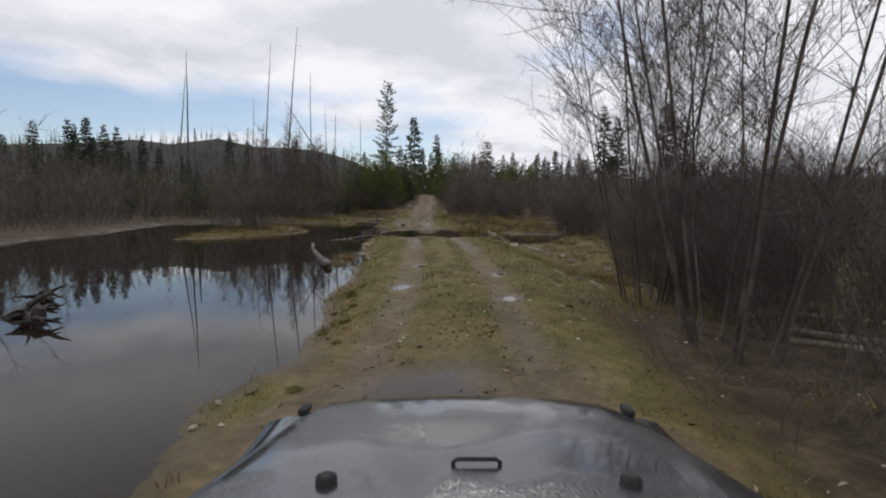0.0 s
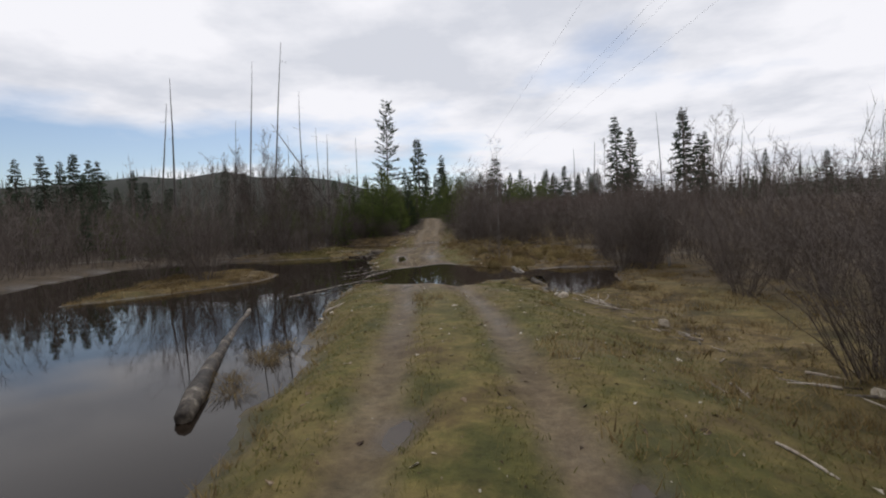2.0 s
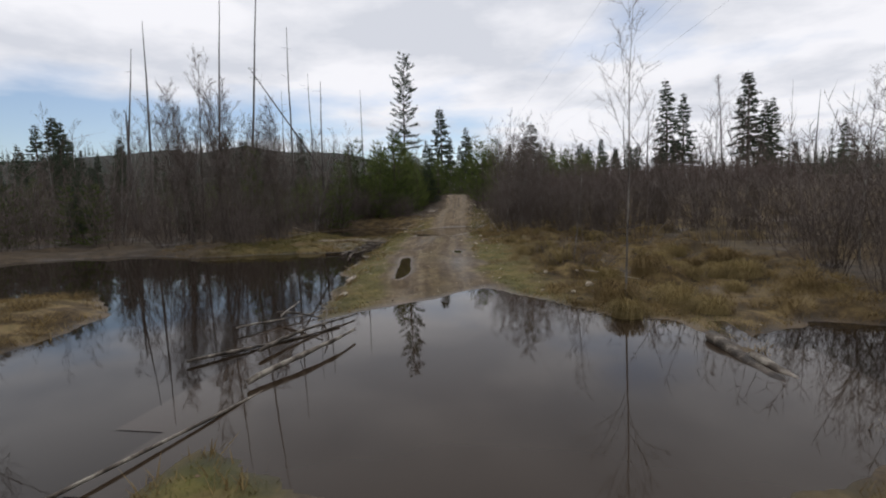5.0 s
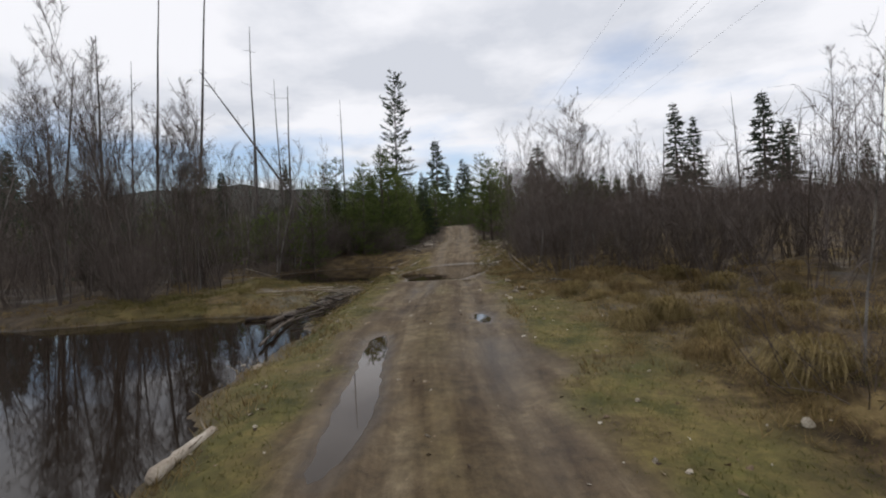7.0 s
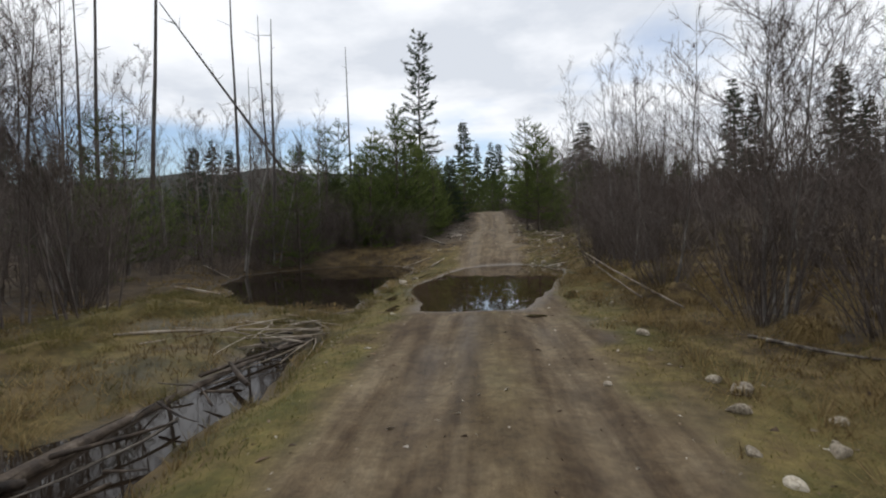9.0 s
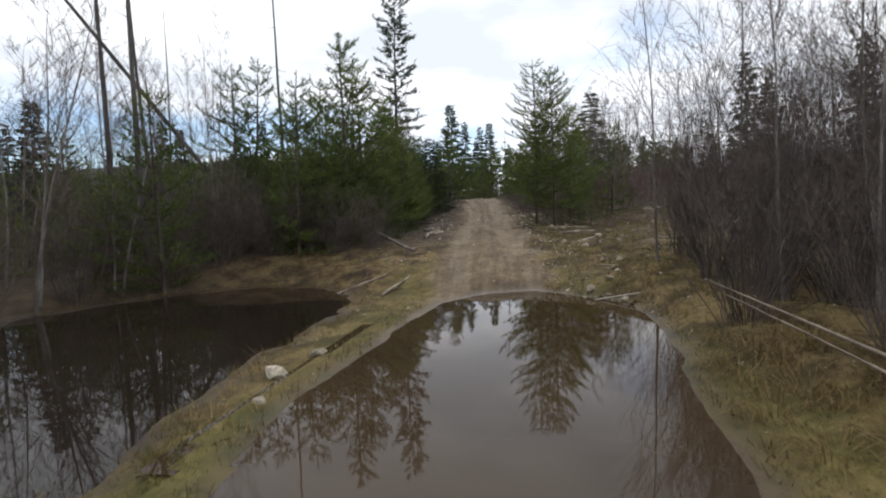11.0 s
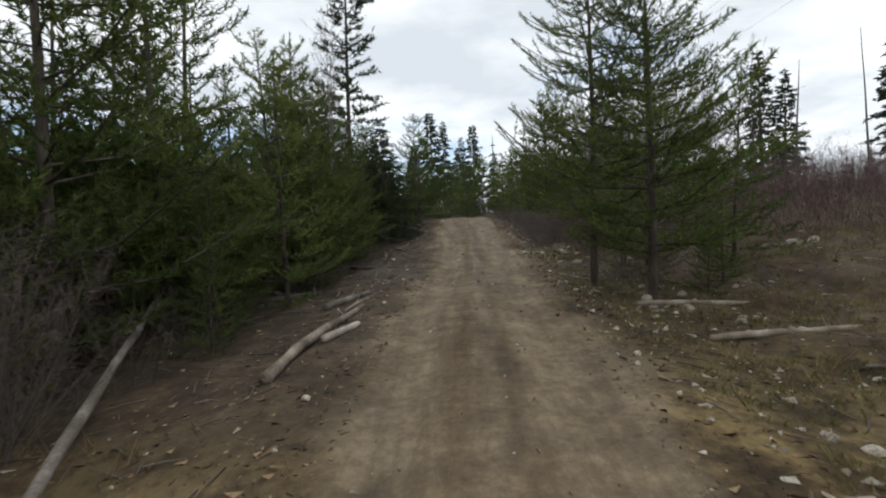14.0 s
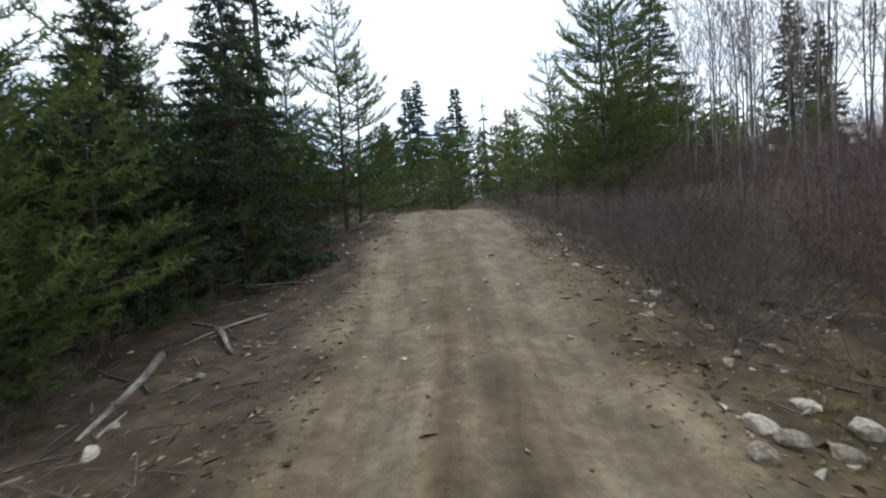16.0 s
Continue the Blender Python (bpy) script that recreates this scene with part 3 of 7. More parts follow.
def spaced(lo, hi, step, reach, grow=1.16):
    c = list(np.arange(lo, hi + 1e-6, step))
    s = step
    while c[-1] < reach[1]:
        s *= grow
        c.append(c[-1] + s)
    s = step
    while c[0] > reach[0]:
        s *= grow
        c.insert(0, c[0] - s)
    return np.array(c)


gx, gy = spaced(-12, 10, 0.135, (-2500, 2500)), spaced(1, 90, 0.21, (-1500, 3000))
GX, GY = np.meshgrid(gx, gy)
gz, g_dirt, g_dry, g_litter, g_wet, g_mud, g_lane = land(GX.ravel(), GY.ravel())
gi, gj = np.meshgrid(np.arange(len(gy) - 1), np.arange(len(gx) - 1), indexing="ij")
g0 = (gi * len(gx) + gj).ravel()
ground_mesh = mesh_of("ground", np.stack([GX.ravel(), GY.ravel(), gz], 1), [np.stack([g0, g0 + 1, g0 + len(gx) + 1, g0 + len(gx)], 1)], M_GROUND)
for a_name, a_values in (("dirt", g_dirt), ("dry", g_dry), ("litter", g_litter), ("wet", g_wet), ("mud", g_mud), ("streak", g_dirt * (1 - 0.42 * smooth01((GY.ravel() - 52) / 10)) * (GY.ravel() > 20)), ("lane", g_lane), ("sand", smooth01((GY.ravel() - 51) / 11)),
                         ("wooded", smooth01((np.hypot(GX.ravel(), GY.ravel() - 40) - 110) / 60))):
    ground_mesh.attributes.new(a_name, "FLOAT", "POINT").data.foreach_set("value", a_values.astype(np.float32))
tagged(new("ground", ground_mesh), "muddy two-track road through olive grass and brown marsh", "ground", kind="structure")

for w_name, w_poly, w_level, w_depth, w_bank, w_wander in WATERS:
    cell = 0.5 if w_depth > 0.11 else 0.08
    px, py = np.array([p[0] for p in w_poly]), np.array([p[1] for p in w_poly])
    wx, wy = np.arange(px.min() - 2, px.max() + 2, cell), np.arange(py.min() - 2, py.max() + 2, cell)
    WX, WY = np.meshgrid(wx, wy)
    keep = (poly_dist(WX + cell / 2, WY + cell / 2, w_poly) < (1.3 if w_bank > 1.5 else 0.55 if w_depth > 0.11 else 0.06))[:-1, :-1]
    wi, wj = np.nonzero(keep)
    w0 = wi * len(wx) + wj
    used, back = np.unique(np.stack([w0, w0 + 1, w0 + len(wx) + 1, w0 + len(wx)], 1), return_inverse=True)
    wv = np.stack([WX.ravel()[used], WY.ravel()[used], np.full(len(used), w_level)], 1)
    deep = w_name in ("pond", "dark_pool", "marsh_pool")
    wob_ = new(w_name, mesh_of(w_name, wv, [back.reshape(-1, 4)], M_POND if deep else M_FORD if w_name == "flooded_ford" else M_PUDDLE, False))
    tagged(wob_, {"pond": "still dark pond mirroring the cloudy sky", "dark_pool": "still brown-black pool among bare shrubs", "marsh_pool": "shallow pool in the brown marsh",
                  "flooded_ford": "shallow brown water flooding across the dirt track"}.get(w_name, "muddy brown puddle lying in the dirt track"), "water", kind="structure")


# ---- plants ----
def unit(v):
    return v / (np.linalg.norm(v) + 1e-9)


def bent(base, way, length, k, rng, lift=0.0, wander=0.08):
    """A line of k + 1 points that sets out one way and bends up by lift."""
    pts, d = [np.asarray(base, float)], unit(np.asarray(way, float))
    for _ in range(k):
        d = unit(d + np.array([0, 0, lift / k]) + rng.normal(0, wander, 3))
        pts.append(pts[-1] + d * length / k)
    return np.array(pts)


def sprigs(geo, line, count, size, width, rng, up=0.5, fan=0.7):
    """Fine bare twigs along a stem: slim tapering blades."""
    k = len(line) - 1
    t = rng.uniform(0.15, 1.0, count) * k
    i = np.minimum(t.astype(int), k - 1)
    p = line[i] + (line[i + 1] - line[i]) * (t - i)[:, None]
    d = line[i + 1] - line[i]
    d /= np.linalg.norm(d, axis=1)[:, None] + 1e-9
    way = d * 0.6 + rng.normal(0, fan, (count, 3)) + [0, 0, up * 0.5]
    way /= np.linalg.norm(way, axis=1)[:, None] + 1e-9
    across = np.cross(way, rng.normal(0, 1, (count, 3)))
    across /= np.linalg.norm(across, axis=1)[:, None] + 1e-9
    s = size * rng.uniform(0.4, 1.3, count)[:, None]
    v = np.stack([p + across * width, p + way * s, p - across * width], 1).reshape(-1, 3)
    geo.add(v, np.arange(3 * count).reshape(-1, 3))


def shrub_geo(seed, tall, stems, twigs, lean=0.45, thick=0.0085, sides=3, spread=0.6):
    """A bare willow or alder clump: many slim stems from one stool, each with side twigs."""
    rng, g, fine = np.random.default_rng(seed), Geo(), Geo()
    for _ in range(stems):
        a, r = rng.uniform(0, 2 * np.pi), rng.uniform(0, spread) ** 0.8
        out = np.array([np.cos(a), np.sin(a), 0])
        h = tall * rng.uniform(0.55, 1.0)
        stem = bent(out * r * 0.6 + [0, 0, -0.1], out * lean * rng.uniform(0.2, 1.5) + [0, 0, 1], h, 3, rng, 0.05, 0.14)
        tube(g, stem, thick * h / 3.5 * np.array([1.25, 0.9, 0.6, 0.22]), sides, False)
        for _ in range(twigs):
            s = rng.uniform(0.2, 0.97) * 3
            i = min(int(s), 2)
            p = stem[i] + (stem[i + 1] - stem[i]) * (s - i)
            b = rng.uniform(0, 2 * np.pi)
            way = unit(stem[i + 1] - stem[i]) + 0.75 * np.array([np.cos(b), np.sin(b), 0.1])
            tw = bent(p, way, h * rng.uniform(0.14, 0.36), 2, rng, 0.15, 0.12)
            tube(fine, tw[[0, 2]], thick * h / 3.5 * np.array([0.4, 0.15]), 3, False)
            sprigs(fine, tw, 5, h * 0.14, thick * h / 3.5 * 0.36, rng, 0.5, 0.8)
        sprigs(fine, stem, 14, h * 0.16, thick * h / 3.5 * 0.38, rng)
    return g, fine


def bare_tree_geo(seed, tall, stems, branches, subs, twigs, lean=0.12, thick=0.075, spread=0.4, upright=0.8, low=0.22, fine=1.0, wide=0.30, spike=0.2):
    """Leafless birch or aspen: stems, and limbs that fork into fine twigs. Returns the stems and the crown."""
    rng, trunks, crown = np.random.default_rng(seed), [], Geo()
    for s in range(stems):
        trunk = Geo()
        trunks.append(trunk)
        a = rng.uniform(0, 2 * np.pi)
        out = np.array([np.cos(a), np.sin(a), 0])
        h = tall * (rng.uniform(0.72, 1.0) if s else 1.0)
        line = bent(out * (spread * rng.uniform(0.3, 1) if stems > 1 else 0) + [0, 0, -0.15], out * lean * rng.uniform(0.3, 1.4) + [0, 0, 1], h, 8, rng, 0.05, 0.035)
        rad = thick * h / 9 * np.linspace(1, 0.06, 9) ** 0.9
        rad[0] *= 1.25
        tube(trunk, line, rad, 6)
        for b in range(branches):
            u = low + (0.98 - low) * (b + rng.uniform(0, 1)) / branches
            i = min(int(u * 8), 7)
            p = line[i] + (line[i + 1] - line[i]) * (u * 8 - i)
            az = rng.uniform(0, 2 * np.pi)
            side = np.array([np.cos(az), np.sin(az), 0])
            length = h * (wide * (1 - u) + 0.07) * rng.uniform(0.6, 1.2)
            limb = bent(p, side * 0.9 + [0, 0, upright * rng.uniform(0.7, 1.4)], length, 4, rng, 0.3, 0.10)
            rr = max(0.006, rad[i] * 0.42) * fine
            tube(crown, limb, rr * np.array([1, 0.8, 0.6, 0.4, 0.18]), 4, False)
            for _ in range(subs):
                v = rng.uniform(0.2, 0.98) * 4
                k = min(int(v), 3)
                q = limb[k] + (limb[k + 1] - limb[k]) * (v - k)
                az2 = rng.uniform(0, 2 * np.pi)
                way = unit(limb[k + 1] - limb[k]) + 0.8 * np.array([np.cos(az2), np.sin(az2), rng.uniform(-0.2, 0.5)])
                sub = bent(q, way, length * rng.uniform(0.25, 0.55), 2, rng, 0.12, 0.16)
                tube(crown, sub, np.array([0.0065, 0.005, 0.003]) * fine * (h / 9) ** 0.5, 3, False)
                sprigs(crown, sub, twigs * 3, length * spike, 0.0034 * fine * (h / 9) ** 0.5, rng, 0.2, 0.6)
            sprigs(crown, limb, twigs * 3, length * spike, 0.0034 * fine * (h / 9) ** 0.5, rng, 0.3, 0.6)
    return trunks, crown


def needles(geo, line, count, size, width, rng, droop=0.0, fan=1.0):
    """Needle tufts along a twig: slim blades that point forward and outward."""
    k = len(line) - 1
    t = rng.uniform(0.08, 1.0, count) * k
    i = np.minimum(t.astype(int), k - 1)
    p = line[i] + (line[i + 1] - line[i]) * (t - i)[:, None]
    d = line[i + 1] - line[i]
    d /= np.linalg.norm(d, axis=1)[:, None] + 1e-9
    way = d * 0.75 + rng.normal(0, 0.55 * fan, (count, 3)) - [0, 0, droop]
    way /= np.linalg.norm(way, axis=1)[:, None] + 1e-9
    across = np.cross(way, rng.normal(0, 1, (count, 3)))
    across /= np.linalg.norm(across, axis=1)[:, None] + 1e-9
    s = size * rng.uniform(0.7, 1.25, count)[:, None]
    v = np.stack([p + across * width, p + way * s, p - across * width], 1).reshape(-1, 3)
    geo.add(v, np.arange(3 * count).reshape(-1, 3))


def pine_geo(seed, tall, whorls, per, reach, sprays, dense, size, width, bare=0.08, lift=0.55, droop=0.0, taper=0.8, thick=0.016, ragged=0.25):
    """A conifer: bark on trunk and boughs, needles on sprays along each bough. Returns wood and crown."""
    rng, wood, crown = np.random.default_rng(seed), Geo(), Geo()
    line = bent((0, 0, -0.15), (0, 0, 1), tall, 8, rng, 0.3, 0.012)
    rad = tall * thick * np.linspace(1, 0.07, 9)
    tube(wood, line, rad, 7)
    for w in range(whorls):
        u = bare + (0.985 - bare) * ((w + rng.uniform(0, 0.6)) / whorls)
        base = line[min(int(u * 8), 7)] + (line[min(int(u * 8), 7) + 1] - line[min(int(u * 8), 7)]) * (u * 8 - min(int(u * 8), 7))
        shape = (1 - (u - bare) / (1 - bare)) ** taper
        turn = rng.uniform(0, 6.28)
        for b in range(per):
            if rng.uniform() < ragged * 0.6:
                continue
            az = turn + 2 * np.pi * b / per + rng.normal(0, 0.25)
            side = np.array([np.cos(az), np.sin(az), 0])
            length = (reach * shape + 0.10 * reach) * rng.uniform(1 - ragged, 1 + ragged)
            up = (0.75 * u - 0.12 + rng.normal(0, 0.08)) if lift > 0 else (0.25 * u - 0.12)
            limb = bent(base, side + [0, 0, up], length, 4, rng, lift * (0.35 + 0.85 * u) if lift > 0 else lift, 0.07)
            tube(wood, limb[[0, 2, 4]], max(0.006, length * 0.013) * np.array([1, 0.65, 0.2]), 3, False)
            needles(crown, limb[1:], max(3, int(dense * length * 1.2)), size, width, rng, droop)
            for s in range(max(2, int(sprays * (0.35 + 0.65 * length / (reach + 1e-6))))):
                v = rng.uniform(0.25, 0.98) * 4
                k = min(int(v), 3)
                q = limb[k] + (limb[k + 1] - limb[k]) * (v - k)
                sgn = 1 if s % 2 else -1
                way = unit(limb[k + 1] - limb[k]) + sgn * 0.9 * np.array([-side[1], side[0], 0]) + [0, 0, rng.uniform(-0.1, 0.25) + 0.2 * (lift > 0)]
                tw = bent(q, way, length * rng.uniform(0.2, 0.42), 2, rng, lift * 0.5, 0.08)
                needles(crown, tw, max(3, int(dense * length * 0.34)), size, width, rng, droop)
    needles(crown, line[-2:], int(dense * 0.6), size, width, rng)
    return wood, crown


def tufts(geo, line, per_metre, size, width, rng):
    """Needles all round a twig, leaning forward, as on a lodgepole pine's shoots."""
    seg = np.diff(line, axis=0)
    span = np.linalg.norm(seg, axis=1)
    count = max(4, int(per_metre * span.sum()))
    i = rng.choice(len(seg), count, p=span / span.sum())
    d = seg[i] / span[i][:, None]
    p = line[i] + seg[i] * rng.uniform(0, 1, (count, 1))
    way = d * rng.uniform(0.35, 1.0, (count, 1)) + rng.normal(0, 0.55, (count, 3)) + [0, 0, 0.12]
    way /= np.linalg.norm(way, axis=1)[:, None] + 1e-9
    across = np.cross(way, rng.normal(0, 1, (count, 3)))
    across /= np.linalg.norm(across, axis=1)[:, None] + 1e-9
    s = size * rng.uniform(0.7, 1.25, (count, 1))
    v = np.stack([p + across * width, p + way * s, p - across * width], 1).reshape(-1, 3)
    geo.add(v, np.arange(3 * count).reshape(-1, 3))


def brush_pine_geo(seed, tall, whorls, per, reach, per_metre, size, width, bare=0.1, taper=0.75, thick=0.012, ragged=0.3, gap=0.2, upturn=0.9):
    """A lodgepole pine: long boughs that sweep up at the tips, each shoot a bottle brush of needles. Returns wood and crown."""
    rng, wood, crown = np.random.default_rng(seed), Geo(), Geo()
    line = bent((0, 0, -0.15), (0, 0, 1), tall, 8, rng, 0.3, 0.014)
    tube(wood, line, tall * thick * np.linspace(1, 0.08, 9), 8)
    for w in range(whorls):
        u = bare + (0.97 - bare) * ((w + rng.uniform(0, 0.7)) / whorls)
        k = min(int(u * 8), 7)
        base = line[k] + (line[k + 1] - line[k]) * (u * 8 - k)
        shape = (1 - (u - bare) / (1 - bare)) ** taper
        # the lowest boughs are shaded and short
        shape *= 0.62 + 0.38 * min(1.0, (u - bare) / 0.12)
        turn = rng.uniform(0, 6.28)
        for b in range(per):
            if rng.uniform() < ragged * 0.5:
                continue
            az = turn + 2 * np.pi * b / per + rng.normal(0, 0.3)
            side = np.array([np.cos(az), np.sin(az), 0])
            length = (reach * shape + 0.12 * reach) * rng.uniform(1 - ragged, 1 + ragged)
            limb = bent(base, side + [0, 0, -0.05 + 0.40 * u + rng.normal(0, 0.1)], length * 0.62, 3, rng, 0.15, 0.06)
            limb = np.concatenate([limb, bent(limb[-1], limb[-1] - limb[-2], length * 0.38, 2, rng, upturn * (0.45 + 0.55 * u), 0.06)[1:]])
            tube(wood, limb[[0, 2, 5]], max(0.006, length * 0.012) * np.array([1, 0.65, 0.2]), 3, False)
            tufts(crown, limb[1:], per_metre, size, width, rng)
            reach_ = 0.22 * length
            sgn = 1 if rng.uniform() < 0.5 else -1
            while reach_ < length * 0.93:
                v = reach_ / length * 5
                j = min(int(v), 4)
                q = limb[j] + (limb[j + 1] - limb[j]) * (v - j)
                way = unit(limb[j + 1] - limb[j]) + sgn * 0.8 * np.array([-side[1], side[0], 0]) + [0, 0, rng.uniform(-0.15, 0.3)]
                tufts(crown, bent(q, way, (length - reach_) * rng.uniform(0.3, 0.65) + 0.10, 2, rng, upturn * 0.6, 0.08), per_metre, size, width, rng)
                reach_ += gap * rng.uniform(0.6, 1.3)
                sgn = -sgn
    tufts(crown, line[-2:], per_metre * 1.3, size, width, rng)
    return wood, crown


PROTO = {}


def plant(kind, x, y, tall, turn=None, z=None, tilt=(0, 0), sink=0.0):
    """Sets one more plant of a kind at a place, scaled to that height."""
    p = PROTO[kind]
    turn = RNG.uniform(0, 360) if turn is None else turn
    z = height(x, y) if z is None else z
    s = tall / p["tall"]
    m = pose(x, y, z - sink, tilt[0], tilt[1], turn) @ Matrix.Diagonal((s, s, s, 1))
    if not p["used"]:
        p["used"] = True
        p["root"].matrix_basis = m
        return p["root"]
    made = copy_thing(p["root"], Matrix.Identity(4))
    made.matrix_basis = m
    return made


def proto_tree(kind, name, tall, wood, crown, m_wood, m_crown, label, crown_label, group):
    root = new(name)
    for stem in wood if isinstance(wood, list) else [wood]:
        part("trunk" if not isinstance(wood, list) or len(wood) == 1 else "stem", stem, m_wood, root)
    part("crown", crown, m_crown, root, crown_label)
    tagged(root, label, "tree", group)
    PROTO[kind] = {"root": root, "tall": tall, "used": False, "geo": (wood, crown)}


def proto_shrub(kind, name, tall, geo, mat, label, group):
    root = tagged(new(name), label, "shrub", group)
    tagged(part("stool", geo[0], mat, root), kind="stuff")
    tagged(part("brush", geo[1], mat, root, "fine bare twigs"), kind="stuff")
    PROTO[kind] = {"root": root, "tall": tall, "used": False}


def scatter(name, geos, places, mat, label, category, smooth=True):
    """Many plants in one mesh: rows of x, y, z, scale, turn, and which."""
    V, F, n = [], [], 0
    for x, y, z, s, a, which in places:
        v, f = geos[int(which)]
        c, d = math.cos(a), math.sin(a)
        V.append(v * s @ np.array([[c, d, 0], [-d, c, 0], [0, 0, 1]]) + [x, y, z])
        F += [g + n for g in f]
        n += len(v)
    by = {}
    for f in F:
        by.setdefault(f.shape[1], []).append(f)
    ob = new(name, mesh_of(name, np.concatenate(V), [np.concatenate(fs) for fs in by.values()], mat, smooth))
    return tagged(ob, label, category, kind="stuff")


for n_, seed_ in enumerate((11, 12, 13, 14)):
    proto_tree(f"young{n_}", "young_pine", 7.0, *brush_pine_geo(seed_, 7.0, 16, 5, 1.95, 56, 0.12, 0.0130, 0.03, ragged=0.4, gap=0.27),
               M_PBARK, M_NEEDLE, "young lodgepole pine with upswept green boughs", "olive-green needle sprays", "young pines beside the road")
for n_, seed_ in enumerate((21, 22)):
    proto_tree(f"thin{n_}", "young_pine", 8.0, *brush_pine_geo(seed_, 8.0, 14, 5, 1.45, 58, 0.12, 0.0135, 0.2, taper=0.6, ragged=0.45, gap=0.26),
               M_PBARK, M_NEEDLE, "slender young pine with a bare lower trunk", "sparse green needle sprays", "young pines beside the road")
for n_, seed_ in enumerate((17, 18)):
    proto_tree(f"full{n_}", "bushy_pine", 8.0, *brush_pine_geo(seed_, 8.0, 22, 6, 2.25, 70, 0.11, 0.0110, 0.11, ragged=0.35, thick=0.0115),
               M_PBARK, M_NEEDLE, "bushy young pine with wide boughs over a short bare trunk", "thick olive-green needle sprays", "young pines beside the road")
proto_tree("verge", "bushy_pine", 8.0, *brush_pine_geo(19, 8.0, 19, 5, 2.3, 190, 0.070, 0.0050, 0.2, ragged=0.4, thick=0.0105, gap=0.25),
           M_PBARK, M_NEEDLE, "bushy young pine with wide boughs over a short bare trunk", "thick olive-green needle sprays", "young pines beside the road")
for n_, seed_ in enumerate((24, 25, 26)):
    proto_tree(f"back{n_}", "sapling_pine", 8.0, *brush_pine_geo(seed_, 8.0, 13, 5, 2.7, 24, 0.24, 0.030, 0.02, ragged=0.35, gap=0.5, upturn=0.7),
               M_PBARK, M_NEEDLE, "bushy sapling pine crowding the edge of the wood", "olive-green needle sprays", "sapling pines in the wood")
for n_, seed_ in enumerate((27, 28)):
    proto_tree(f"bush{n_}", "bushy_sapling_pine", 3.5, *brush_pine_geo(seed_, 3.5, 13, 6, 1.25, 75, 0.11, 0.0105, 0.06, 0.6, ragged=0.35, gap=0.17, upturn=0.7),
               M_PBARK, M_NEEDLE, "low bushy pine sapling with boughs near the ground", "thick yellow-green needle sprays", "sapling pines beside the road")
for n_, seed_ in enumerate((31, 32)):
    proto_tree(f"spruce{n_}", "spruce", 10.0, *pine_geo(seed_, 10.0, 30, 8, 2.7, 12, 34, 0.15, 0.024, 0.02, -0.22, 0.22, 0.85, ragged=0.25),
               M_PBARK, M_SPRUCE, "dense dark green spruce with drooping boughs", "dark drooping needle sprays", "spruces in the wood")
for n_, seed_ in enumerate((41, 42, 43)):
    proto_tree(f"far{n_}", "distant_conifer", 20.0, *pine_geo(seed_, 20.0, 34, 6, 2.3, 5, 9, 0.46, 0.12, 0.12 + 0.06 * n_, -0.15, 0.3, 0.75, ragged=0.45),
               M_PBARK, M_SPRUCE, "tall dark conifer standing above the thicket", "dark ragged crown", "conifers on the skyline")
proto_tree("tall", "tall_pine", 23.0, *pine_geo(51, 23.0, 38, 5, 1.85, 8, 13, 0.32, 0.050, 0.32, 0.05, 0.2, 0.36, 0.010, 0.62),
           M_PBARK, M_SPRUCE, "very tall narrow pine with a ragged crown", "clumped dark green needles", "")
for n_, seed_ in enumerate((61, 62, 63)):
    proto_tree(f"birch{n_}", "bare_birch", 9.0, *bare_tree_geo(seed_, 9.0, 1 + n_ % 2, 21, 6, 3, 0.10, 0.045, upright=1.25), M_BARK, M_TWIG,
               "leafless birch with pale bark and fine twigs", "fine bare twigs", "bare birches beside the track")
for n_, seed_ in enumerate((71, 72)):
    proto_tree(f"aspen{n_}", "bare_aspen", 10.0, *bare_tree_geo(seed_, 10.0, 1, 20, 4, 3, 0.05, 0.032, upright=1.5, low=0.3), M_BARK, M_TWIG,
               "slim leafless aspen with a straight grey stem", "fine bare twigs", "aspens in the thicket")
for n_, seed_ in enumerate((65, 66)):
    proto_tree(f"grove{n_}", "bare_alder", 9.5, *bare_tree_geo(seed_, 9.5, 5, 20, 7, 4, 0.13, 0.03, 0.8, upright=1.5, low=0.24, fine=1.0, wide=0.25), M_ALDER, M_TWIG,
               "tall leafless alder clump at the edge of the pond", "fine upright bare twigs", "alders by the pond")
proto_tree("round", "bare_birch", 7.0, *bare_tree_geo(67, 7.0, 3, 24, 9, 6, 0.22, 0.04, 0.3, upright=0.9, low=0.2, fine=0.9, wide=0.36, spike=0.13), M_BARK, M_TWIG,
           "spreading leafless birch with a rounded crown of twigs", "dense rounded haze of bare twigs", "bare birches beside the track")
proto_tree("clump", "bare_alder", 11.0, *bare_tree_geo(81, 11.0, 9, 21, 9, 7, 0.20, 0.026, 0.75, upright=0.85, low=0.18, fine=0.66, wide=0.27, spike=0.095), M_ALDER, M_ALDER,
           "tall many-stemmed leafless alder leaning over the track", "dense tangle of bare twigs", "alders beside the track")
for n_, seed_ in enumerate((91, 92, 93, 94)):
    proto_shrub(f"willow{n_}", "bare_willow", 3.5, shrub_geo(seed_, 3.5, 56, 6), M_TWIG, "leafless grey-brown willow shrub in the marsh", "willows round the ponds")
proto_shrub("osier0", "bare_willow", 5.0, shrub_geo(98, 5.0, 44, 8, 0.2, 0.0075), M_TWIG, "tall upright leafless willow beside the flooded track", "willows round the ponds")
